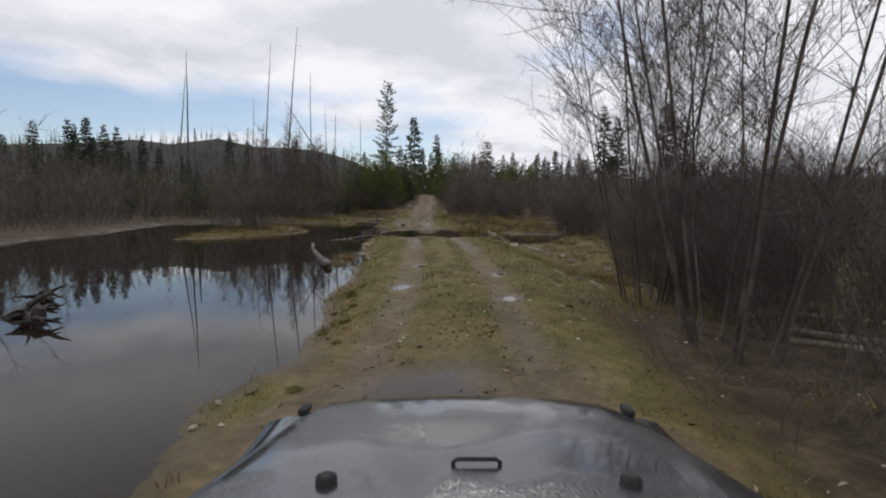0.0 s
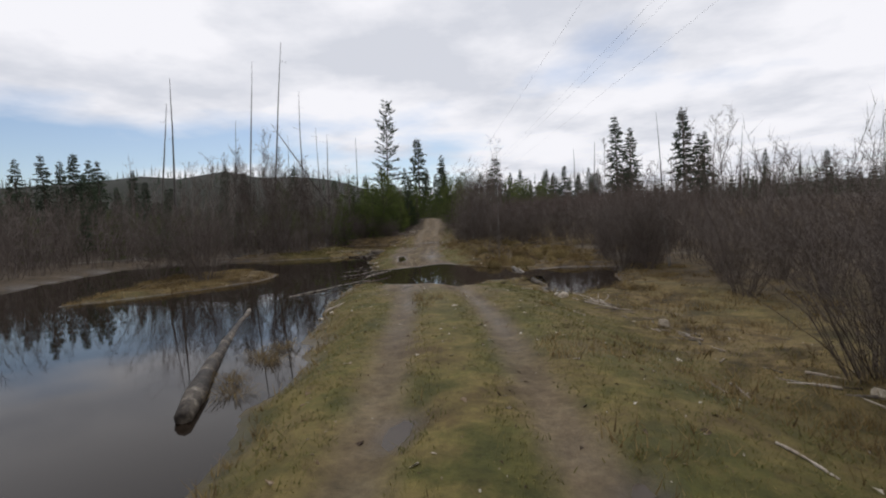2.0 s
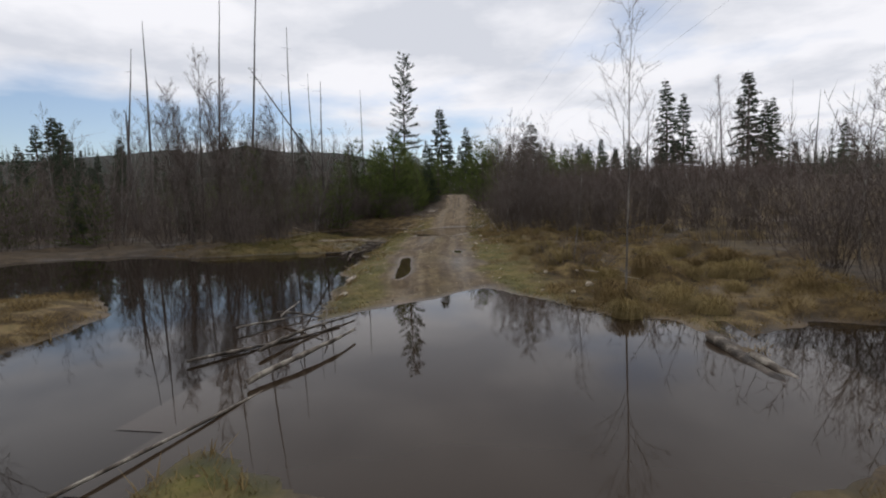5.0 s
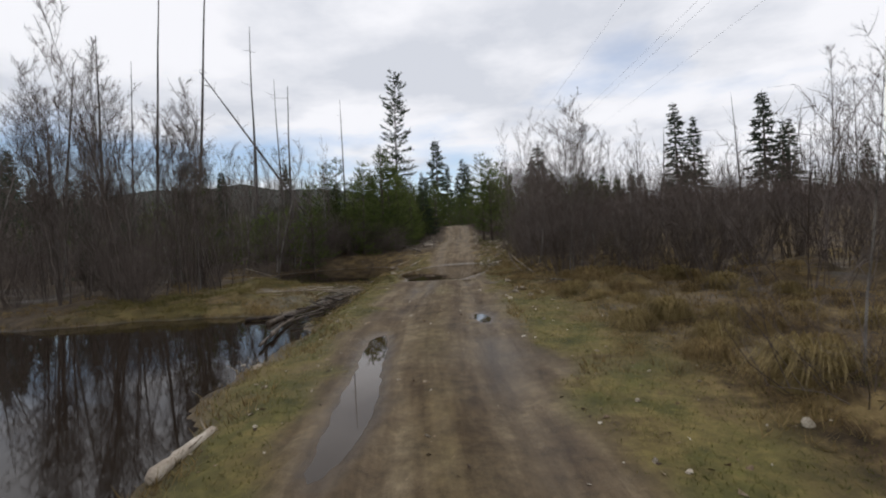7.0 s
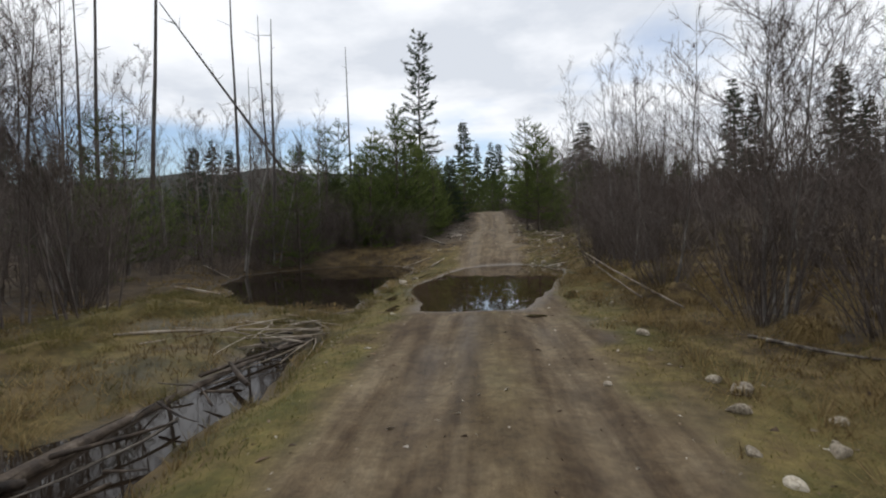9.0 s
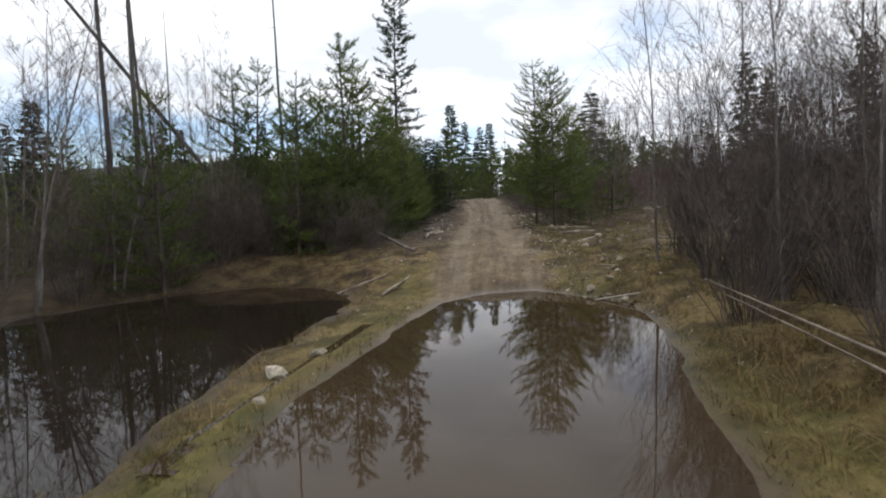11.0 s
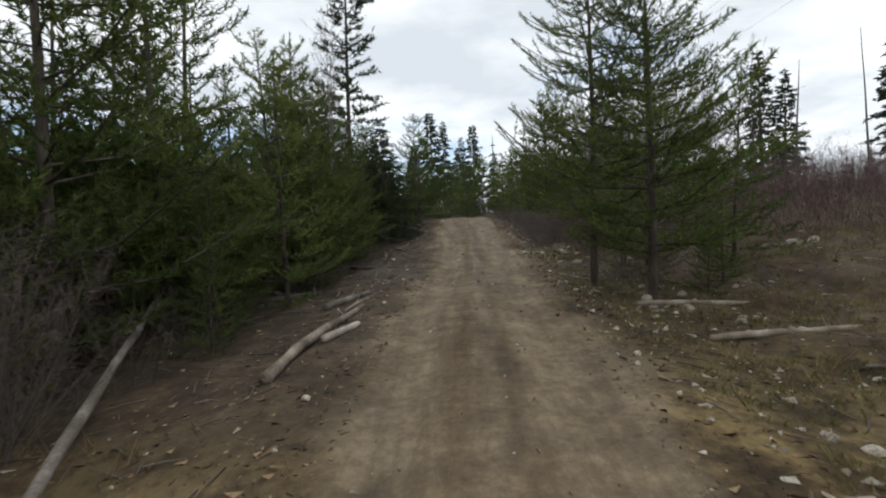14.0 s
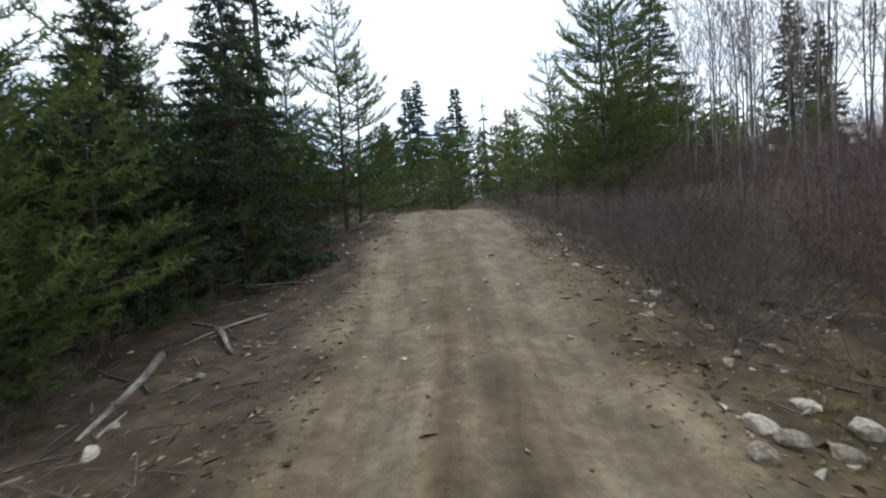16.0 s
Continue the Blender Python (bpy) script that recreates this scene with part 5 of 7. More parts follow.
for x_, y_ in zip(*sown((-4.6, 80.3), (1.5, 90), 0.85, lambda x, y: (x - ROAD_X(y) > 1.75) & (x - ROAD_X(y) < 5.5), 74)):
    plant(f"low{lw_.integers(0, 2)}", x_, y_, lw_.uniform(0.7, 1.25))
# dead brown undergrowth along the edge of the pines, and scrub on the cleared slope
sr_ = np.random.default_rng(65)
for x_, y_ in zip(*sown((-12, 63.5), (-7.5, 92), 1.55, lambda x, y: (x - ROAD_X(y) < -3.3 - 1.5 * (1 - smooth01((y - 64) / 4))) & (x - ROAD_X(y) > -5.6) & ~((y > 71.2) & (y < 75.4) & (x - ROAD_X(y) > -4.0)), 66)):
    plant(f"low{sr_.integers(0, 2)}", x_, y_, sr_.uniform(0.7, 1.5))
for x_, y_ in zip(*sown((-2.2, 62), (12, 81), 2.1, lambda x, y: (x - ROAD_X(y) > 3.4), 67)):
    plant(f"low{sr_.integers(0, 2)}", x_, y_, sr_.uniform(0.3, 0.75))
for kind_, p_ in PROTO.items():
    if not p_["used"]:
        plant(kind_, -30, 70, p_["tall"] * 0.8)


# ---- dead wood ----
def snag_geo(seed, tall, r, lean=(0, 0), stubs=10):
    rng, g = np.random.default_rng(seed), Geo()
    line = bent((0, 0, -0.2), (lean[0], lean[1], 1), tall, 7, rng, 0, 0.012)
    tube(g, line, r * np.linspace(1, 0.16, 8), 7)
    for _ in range(stubs):
        u = rng.uniform(0.25, 0.95) * 7
        i = min(int(u), 6)
        p = line[i] + (line[i + 1] - line[i]) * (u - i)
        a = rng.uniform(0, 6.28)
        tube(g, bent(p, (math.cos(a), math.sin(a), rng.uniform(-0.3, 0.4)), rng.uniform(0.15, 0.9), 2, rng, -0.1, 0.1), [r * 0.16, r * 0.1, 0.006], 3, False)
    return g


for n_, (x_, y_, tall_, r_, lx_, ly_) in enumerate(((-46.4, 80.5, 25, 0.22, 0.03, 0), (-23.9, 61.2, 20.4, 0.125, 0.07, -0.04), (-21.6, 62.0, 22.4, 0.135, 0.09, 0), (-20.0, 67.5, 18, 0.13, 0.0, 0), (-15.6, 64.0, 12.4, 0.12, 0.0, 0),
                                                    (-42.6, 72.0, 19.5, 0.18, 0.07, 0), (-33.8, 63.1, 10.8, 0.30, 0.0, 0), (-24.9, 60.5, 14, 0.09, 0.04, 0), (-17.2, 66.5, 13.5, 0.09, -0.03, 0), (-14.0, 70.5, 12.5, 0.1, 0.02, 0),
                                                    (45.5, 140, 24, 0.2, -0.06, 0), (20.5, 118, 13.0, 0.16, -0.02, 0), (24.5, 118, 14.0, 0.16, -0.03, 0), (-27.5, 80, 15, 0.1, 0.02, 0), (66, 145, 20, 0.18, 0.02, 0))):
    sn = tagged(solid("dead_tree", snag_geo(200 + n_, tall_, r_, (lx_, ly_), 8 if tall_ > 12 else 4), M_SNAG),
                "thick broken dead trunk above the thicket" if r_ > 0.25 else "tall bare dead tree trunk without branches", "dead tree", "dead trees round the ponds")
    sn.matrix_basis = pose(x_, y_, height(x_, y_))
lean_geo = Geo()
lr = np.random.default_rng(231)
lean_line = np.linspace((-15.1, 71.2, 0.8), (-22.0, 64.1, 14.75), 6)
tube(lean_geo, lean_line, [0.11, 0.10, 0.09, 0.075, 0.055, 0.025], 7)
for k_ in range(9):
    q_ = lean_line[2] + (lean_line[5] - lean_line[2]) * lr.uniform(0, 1)
    tube(lean_geo, bent(q_, lr.normal(0, 1, 3) + [-0.5, 0, 0.5], lr.uniform(0.3, 1.0), 2, lr, 0, 0.1), [0.02, 0.014, 0.005], 3, False)
tagged(solid("leaning_dead_tree", lean_geo, M_SNAG), "long dead tree leaning across the other trunks", "dead tree")


def log_geo(seed, length, r0, r1, bend=0.04, stubs=4, sides=9):
    """A fallen trunk along x from its butt, with splintered ends and broken stubs."""
    rng, g = np.random.default_rng(seed), Geo()
    k = 13
    x = np.linspace(0, length, k)
    pts = np.stack([x, bend * length * np.sin(x / length * 3.1 + rng.uniform(0, 3)) + rng.normal(0, min(0.006 * length, 0.02), k) * 0.4, bend * 0.4 * length * np.sin(x / length * 2.5 + rng.uniform(0, 3))], 1)
    pts[:, 1:] -= pts[0, 1:]
    rad = np.linspace(r0, r1, k) * (1 + rng.normal(0, 0.12, k))
    rad[0] *= 0.86
    head = pts[0] - (pts[1] - pts[0]) / (np.linalg.norm(pts[1] - pts[0]) + 1e-9) * r0 * 0.3
    foot = pts[-1] + (pts[-1] - pts[-2]) / (np.linalg.norm(pts[-1] - pts[-2]) + 1e-9) * r1 * 0.6
    tube(g, np.concatenate([[head], pts, [foot]]), np.concatenate([[r0 * 0.45], rad, [r1 * 0.35]]), sides)
    twigs = []
    for _ in range(stubs):
        i = rng.integers(2, k - 1)
        a = rng.uniform(0, 6.28)
        s = Geo()
        tube(s, bent(pts[i], np.array([0.6, math.cos(a), math.sin(a)]), rng.uniform(1.5, 4) * rad[i] + 0.08, 2, rng, 0, 0.12), [rad[i] * 0.22, rad[i] * 0.15, 0.004], 4, False)
        twigs.append(s)
    return g, twigs


LOG_N = [300]


def log(name, a, b, r0, r1, mat, label, group="", bend=0.03, stubs=4, category="log", za=None, zb=None):
    """A log from place a to place b, resting on the ground or at the given heights."""
    LOG_N[0] += 1
    pa = Vector((a[0], a[1], height(*a) + r0 * 0.75 if za is None else za))
    pb = Vector((b[0], b[1], height(*b) + r1 * 0.75 if zb is None else zb))
    d = pb - pa
    trunk, stub_geos = log_geo(LOG_N[0], d.length, r0, r1, bend, stubs if r0 > 0.03 else 0, 9 if r0 > 0.04 else 5)
    ob = tagged(solid(name, trunk, mat), label, category, group)
    for s in stub_geos:
        part("branch_stub", s, mat, ob)
    ob.matrix_basis = Matrix.Translation(pa) @ d.to_track_quat("X", "Z").to_matrix().to_4x4()
    return ob


log("floating_log", (0.62, 14.3), (-3.3, 22.6), 0.115, 0.045, M_DLOG, "long dark log floating in the pond, its butt end broken", za=0.05, zb=0.0, stubs=1, bend=0.012)
def root_wad(x, y, size, seed):
    rng, g = np.random.default_rng(seed), Geo()
    tube(g, bent((0, 0, -0.3), (0.2, 0.1, 1), size * 1.1, 3, rng, 0, 0.1), [size * 0.42, size * 0.38, size * 0.30, size * 0.16], 9)
    ob = tagged(solid("root_stump", g, M_PEAT), "black rotten stump with roots rising from the pond", "stump", "stumps in the pond")
    for _ in range(9):
        a, r = rng.uniform(0, 6.28), Geo()
        tube(r, bent((0, 0, size * rng.uniform(0, 0.35)), (math.cos(a), math.sin(a), rng.uniform(-0.2, 0.6)), size * rng.uniform(0.6, 1.3), 3, rng, -0.3, 0.2), size * np.array([0.13, 0.10, 0.06, 0.015]), 5, False)
        part("root", r, M_PEAT, ob)
    ob.matrix_basis = pose(x, y, 0.02, 0, 0, rng.uniform(0, 360))


root_wad(-1.7, 8.8, 0.42, 341)
root_wad(-2.5, 9.8, 0.34, 342)
root_wad(-1.1, 8.3, 0.28, 343)
log("driftwood_branch", (-1.8, 24.9), (-2.4, 23.4), 0.03, 0.015, M_DLOG, "thin dark branch lying in the water", "driftwood in the ponds", za=0.03, zb=0.02)
log("driftwood_branch", (-2.4, 21.2), (-1.9, 20.0), 0.06, 0.04, M_DLOG, "dark branch half sunk in the pond", "driftwood in the ponds", za=0.03, zb=0.01)
log("fallen_branch", (-0.2, 20.6), (0.25, 21.5), 0.035, 0.022, M_LOG, "crooked pale branch on the grassy bank", "branches on the bank", bend=0.08)
for a_, b_, r_, z_ in (((-1.3, 27.9), (-1.0, 30.1), 0.07, 0.08), ((-1.8, 29.0), (-1.3, 31.4), 0.05, 0.10), ((-2.6, 28.6), (-1.5, 30.8), 0.04, 0.06), ((-1.7, 24.2), (-1.5, 29.2), 0.035, 0.08), ((-2.7, 31.2), (-1.5, 30.6), 0.04, 0.14), ((-2.2, 30.4), (-2.6, 31.6), 0.025, 0.25),
                       ((-2.0, 31.6), (-1.2, 30.0), 0.03, 0.18), ((-2.9, 30.2), (-2.0, 32.0), 0.03, 0.1)):
    log("driftwood_branch", a_, b_, r_ * 0.6, r_ * 0.3, M_GLOG if r_ < 0.03 else M_DLOG, "grey drift branch lodged where water crosses the track", "driftwood in the ponds", 0.05, 3, za=z_, zb=z_ + 0.05)
for a_, b_, r_ in (((4.4, 30.2), (5.1, 26.7), 0.09), ((4.9, 27.8), (5.5, 26.2), 0.07), ((4.9, 26.0), (5.7, 25.1), 0.10), ((4.6, 29.4), (5.3, 27.3), 0.06), ((5.6, 25.6), (6.0, 24.6), 0.06)):
    log("fallen_log", a_, b_, r_, r_ * 0.6, M_DLOG, "dark wet log at the edge of the marsh pool", "logs along the marsh", 0.04)
for a_, b_, r_ in (((6.3, 22.1), (6.5, 20.7), 0.04), ((6.0, 22.2), (6.5, 20.9), 0.03), ((5.7, 22.6), (6.4, 21.0), 0.03), ((6.2, 15.6), (6.4, 14.8), 0.03), ((6.5, 15.7), (6.45, 14.9), 0.03),
                   ((5.95, 13.7), (6.1, 13.2), 0.025), ((6.6, 13.1), (6.9, 12.5), 0.03), ((6.45, 12.4), (6.75, 11.6), 0.045), ((7.3, 13.9), (7.9, 13.1), 0.03), ((5.8, 23.1), (6.3, 22.3), 0.035), ((5.9, 21.9), (6.4, 21.3), 0.05), ((6.6, 22.6), (6.2, 21.5), 0.03), ((6.4, 22.9), (6.3, 21.6), 0.025),
                   ((6.0, 21.2), (6.7, 20.8), 0.03), ((7.0, 20.9), (7.8, 20.1), 0.03), ((5.4, 20.3), (5.6, 19.9), 0.03), ((7.6, 16.2), (8.3, 15.6), 0.04)):
    log("stick", a_, b_, r_ * 0.65, r_ * 0.4, M_LOG, "bleached barkless stick lying in the grass", "sticks along the verge", 0.04, 2, "stick")
ds_ = np.random.default_rng(78)
for k_ in range(44):
    y_ = ds_.uniform(13.2, 23.0)
    x_ = float(np.interp(y_, (13.2, 16.5, 20.5, 23.0), (8.1, 7.2, 6.55, 5.9))) + ds_.normal(0, 0.16)
    t_, l_ = 1.8 + ds_.normal(0, 0.5), ds_.uniform(0.2, 0.9)
    log("stick", (x_, y_), (x_ + l_ * math.cos(t_), y_ + l_ * math.sin(t_)), ds_.uniform(0.010, 0.026), 0.008, M_GLOG if k_ % 3 else M_LOG, "broken grey stick in the drift line along the verge", "drift line along the verge", 0.07, 2, "stick")
for a_, b_, r_ in (((8.3, 9.4), (10.2, 8.6), 0.06), ((8.0, 8.8), (9.9, 8.0), 0.045), ((8.6, 10.6), (10.8, 10.2), 0.05)):
    log("fallen_log", a_, b_, r_, r_ * 0.7, M_LOG, "grey log lying among the bare stems", "logs along the verge")
for a_, b_, r_ in (((-2.85, 35.3), (-3.05, 36.3), 0.06),):
    log("fallen_log", a_, b_, r_, r_ * 0.8, M_LOG, "short bleached log on the bank of the pond", "logs along the bank")
# the old dam of logs and brush beside the narrow channel
DAM_LOGS = (((-5.85, 42.6), (-6.2, 48.9), 0.12, 0.08, 0.05, 1),
    ((-6.8, 43.2), (-5.8, 43.7), 0.08, 0.06, 0.05, 1),
    ((-5.3, 45.9), (-6.1, 46.6), 0.06, 0.04, 0.14, 1),
    ((-6.2, 46.2), (-5.7, 48.6), 0.05, 0.03, 0.12, 1))
DAM_BRANCHES = (((-4.6, 40.0), (-5.2, 41.7), 0.05, 0.03, 0.08, 0),
    ((-4.8, 40.8), (-5.6, 43.2), 0.06, 0.04, 0.1, 0),
    ((-5.2, 42.4), (-4.9, 43.6), 0.04, 0.03, 0.12, 0),
    ((-5.7, 43.8), (-5.2, 44.6), 0.04, 0.02, 0.2, 0))
for a_, b_, r0_, r1_, z_, d_ in DAM_LOGS + DAM_BRANCHES:
    log("dam_log" if d_ else "dam_branch", a_, b_, r0_ * 0.68, r1_ * 0.62, M_DAM, "dark brown rotting log in the old brush dam" if d_ else "dark branch caught in the old brush dam", "old brush dam", 0.03, 5, za=z_, zb=z_ + 0.03)
for a_, b_, r_ in (((-10.7, 47.6), (-5.6, 45.4), 0.035), ((-9.2, 47.8), (-5.4, 49.0), 0.05), ((-12.8, 51.2), (-11.4, 48.9), 0.04), ((-7.8, 47.9), (-7.3, 48.9), 0.03), ((-8.3, 47.4), (-7.6, 48.4), 0.03), ((-12.4, 53.0), (-9.8, 54.2), 0.05), ((-12.2, 49.6), (-11.6, 47.9), 0.04),
                   ((-6.6, 48.0), (-6.0, 46.6), 0.03), ((-7.6, 49.0), (-6.2, 49.7), 0.03), ((-11.6, 47.6), (-10.6, 46.2), 0.05), ((-16.5, 59.5), (-13.5, 57.6), 0.05)):
    log("fallen_pole", a_, b_, r_ * 0.62, r_ * 0.3, M_LOG, "long thin bleached pole lying over the marsh grass", "poles across the marsh", 0.03, 4)
rb = np.random.default_rng(77)
for k_ in range(34):
    a_ = (rb.uniform(-6.9, -5.3), rb.uniform(47.6, 50.4))
    t_ = rb.uniform(-0.5, 0.5) + (0 if rb.uniform() < 0.7 else 1.5)
    l_ = rb.uniform(0.5, 1.8)
    zz_ = rb.uniform(0.12, 0.3)
    log("brushwood", a_, (a_[0] - l_ * math.cos(t_), a_[1] - l_ * math.sin(t_)), rb.uniform(0.009, 0.02), 0.005, M_LOG, "thin bleached brushwood heaped by the channel", "brush heap", 0.05, 1, "stick", za=zz_, zb=zz_ + rb.uniform(-0.12, 0.15))
log("leaning_pole", (0.55, 49.4), (-0.7, 57.6), 0.026, 0.014, M_LOG, "long bleached pole leaning out of the brush", "poles by the track", 0.01, 2, za=0.5, zb=1.15)
log("leaning_pole", (0.1, 50.6), (-0.6, 57.0), 0.018, 0.010, M_LOG, "long bleached pole leaning out of the brush", "poles by the track", 0.01, 2, za=0.5, zb=1.0)
log("fallen_branch", (0.9, 47.7), (1.9, 46.2), 0.03, 0.015, M_DLOG, "crooked branch on the marshy verge", "branches on the verge", 0.06)
log("fallen_log", (3.2, 49.2), (4.2, 52.0), 0.06, 0.05, M_LOG, "pale log among the willows", "logs along the verge")
log("stick", (3.4, 36.3), (4.6, 35.2), 0.02, 0.012, M_LOG, "thin curved stick in the tussocks", "sticks along the verge", 0.08, 1, "stick")
log("slanting_pole", (-6.57, 64.39), (-11.05, 71.62), 0.05, 0.035, M_GLOG, "long weathered pole slanting out of the pines", "poles by the track", 0.003, 4, za=1.12, zb=2.03)
for a_, b_, r_ in (((-6.95, 67.7), (-7.35, 71.3), 0.07), ((-7.25, 70.9), (-7.18, 73.1), 0.04), ((-6.9, 69.1), (-6.72, 69.9), 0.06), ((-6.6, 61.2), (-6.4, 62.8), 0.04), ((-7.0, 63.0), (-8.6, 61.6), 0.03)):
    log("fallen_log", a_, b_, r_, r_ * 0.7, M_LOG, "bleached log along the edge of the road", "logs beside the road", 0.04, 3)
log("fallen_log", (-7.75, 71.3), (-7.45, 72.75), 0.075, 0.06, M_GLOG, "thick grey log lying beside the road", "logs beside the road", 0.02, 2)
for a_, b_, r_ in (((-9.5, 72.5), (-8.6, 74.0), 0.055), ((-10.7, 74.5), (-7.7, 72.4), 0.06), ((-8.8, 73.3), (-10.9, 77.6), 0.03), ((-9.0, 76.0), (-7.1, 75.4), 0.025), ((-8.5, 75.6), (-7.3, 76.4), 0.02), ((-10.4, 79.4), (-8.6, 78.0), 0.05), ((-9.9, 76.4), (-8.8, 78.8), 0.04), ((-9.2, 80.7), (-8.6, 79.2), 0.05), ((-9.0, 81.4), (-8.2, 80.6), 0.04),
                   ((-8.6, 83.0), (-10.8, 83.2), 0.03), ((-9.0, 87.6), (-8.8, 90.6), 0.05), ((-9.4, 90.8), (-8.3, 91.4), 0.05), ((-9.8, 71.0), (-8.0, 70.4), 0.04), ((-10.2, 78.0), (-8.0, 77.2), 0.06)):
    log("deadfall_branch", a_, b_, r_, r_ * 0.5, M_GLOG, "dead grey branch lying under the pines", "deadfall under the pines", 0.06, 5)
for a_, b_, r_ in (((-2.45, 71.4), (0.3, 72.2), 0.05), ((-1.6, 62.7), (0.6, 61.5), 0.03), ((-1.9, 60.6), (0.4, 60.2), 0.02), ((-2.8, 61.3), (-1.1, 59.4), 0.022), ((1.4, 67.1), (3.1, 72.8), 0.04), ((-1.6, 66.4), (-0.4, 68.4), 0.02), ((-2.0, 69.6), (1.6, 71.2), 0.05), ((0.5, 68.8), (1.6, 68.0), 0.025), ((2.4, 71.2), (4.2, 70.4), 0.03), ((3.4, 68.4), (5.0, 69.6), 0.03), ((-3.4, 75.0), (-2.6, 73.9), 0.02)):
    log("slash_branch", a_, b_, r_, r_ * 0.6, M_LOG, "bleached branch lying on the cleared slope", "slash on the cleared slope", 0.05, 3)


for k_ in range(46):
    a_ = (rb.uniform(-2.0, 5.5), rb.uniform(61.5, 77))
    t_, l_ = rb.uniform(0, 6.28), rb.uniform(0.35, 1.5)
    log("slash_branch", a_, (a_[0] + l_ * math.cos(t_), a_[1] + l_ * math.sin(t_)), rb.uniform(0.010, 0.024), 0.006, M_GLOG if k_ % 3 else M_LOG, "thin dead branch lying on the cleared slope", "slash on the cleared slope", 0.07, 2)
for k_ in range(16):
    y_ = rb.uniform(41.2, 48.8)
    a_ = (-4.9 - 0.16 * (y_ - 41) + rb.normal(0, 0.28), y_)
    t_, l_ = rb.uniform(0, 6.28), rb.uniform(0.3, 1.1)
    z_ = rb.uniform(0.06, 0.2)
    log("dam_branch", a_, (a_[0] + l_ * math.cos(t_), a_[1] + l_ * math.sin(t_)), rb.uniform(0.010, 0.026), 0.006, M_DAM if k_ % 5 else M_GLOG, "dark branch caught in the old brush dam", "old brush dam", 0.07, 2, za=z_, zb=z_ + rb.uniform(-0.08, 0.12))
for k_ in range(30):
    y_ = rb.uniform(70, 88)
    a_ = (float(ROAD_X(y_)) - rb.uniform(2.3, 4.2), y_)
    t_, l_ = rb.uniform(0, 6.28), rb.uniform(0.3, 1.3)
    log("deadfall_branch", a_, (a_[0] + l_ * math.cos(t_), a_[1] + l_ * math.sin(t_)), rb.uniform(0.008, 0.024), 0.005, M_GLOG, "dead grey branch lying under the pines", "deadfall under the pines", 0.07, 2)


# ---- stones ----
def rock_geo(seed, flat=0.7):
    bm = bmesh.new()
    bmesh.ops.create_icosphere(bm, subdivisions=2, radius=1)
    rng = np.random.default_rng(seed)
    cuts = [(unit(rng.normal(0, 1, 3)), rng.uniform(0.55, 0.84)) for _ in range(11)]
    g = Geo()
    vs = []
    for v in bm.verts:
        p = np.array(v.co)
        for n, d in cuts:
            over = p @ n - d
            if over > 0:
                p = p - n * over
        p *= 1 + 0.14 * noise.noise(Vector(p * 2.2) + Vector((seed, 0, 0)))
        vs.append(p * [1, 0.8, flat])
    g.add(vs, [[v.index for v in f.verts] for f in bm.faces])
    bm.free()
    return g


ROCKS = [tagged(solid("stone", rock_geo(s, f), M_ROCK, False), "pale rounded stone half bedded in the ground", "stone", "stones beside the road") for s, f in ((401, 0.7), (402, 0.55), (403, 0.8), (404, 0.45), (405, 0.65))]
ROCK_USED = [False] * 5


def stone(x, y, size, k=None, label=""):
    k = int(RNG.integers(0, 5)) if k is None else k
    size *= 0.62
    m = pose(x, y, height(x, y) + size * 0.10, RNG.uniform(-25, 25), RNG.uniform(-25, 25), RNG.uniform(0, 360)) @ Matrix.Diagonal((size * RNG.uniform(0.55, 0.75), size * RNG.uniform(0.5, 0.7), size * RNG.uniform(0.55, 0.8), 1))
    ob = ROCKS[k] if not ROCK_USED[k] else copy_thing(ROCKS[k], Matrix.Identity(4))
    ROCK_USED[k] = True
    ob.matrix_basis = m
    if label:
        tagged(ob, label)
    return ob


STONES_BY_POND = ((7.8, 15.3, 0.32), (6.3, 12.8, 0.22), (5.5, 22.9, 0.42), (5.35, 23.1, 0.3), (6.9, 19.3, 0.45), (4.7, 23.8, 0.22), (4.6, 23.5, 0.16), (0.1, 20.2, 0.22), (0.0, 19.8, 0.2), (2.55, 5.9, 0.12), (2.5, 6.3, 0.1), (-3.85, 38.6, 0.26), (-4.3, 39.0, 0.22), (-2.3, 33.5, 0.3),
                  (2.9, 34.1, 0.2), (3.3, 34.5, 0.3), (3.35, 34.1, 0.22), (2.4, 36.4, 0.2), (3.2, 36.2, 0.16))
STONES_AT_BEND = ((0.1, 45.7, 0.34), (-0.05, 46.0, 0.26), (-0.1, 45.2, 0.3), (-0.3, 44.4, 0.2), (0.3, 44.5, 0.3), (-0.35, 48.0, 0.26), (-0.4, 50.9, 0.18), (-1.1, 45.8, 0.12), (-6.2, 55.6, 0.5), (-6.0, 56.4, 0.35), (-5.8, 54.6, 0.3), (-0.2, 44.0, 0.22), (0.6, 45.1, 0.2))
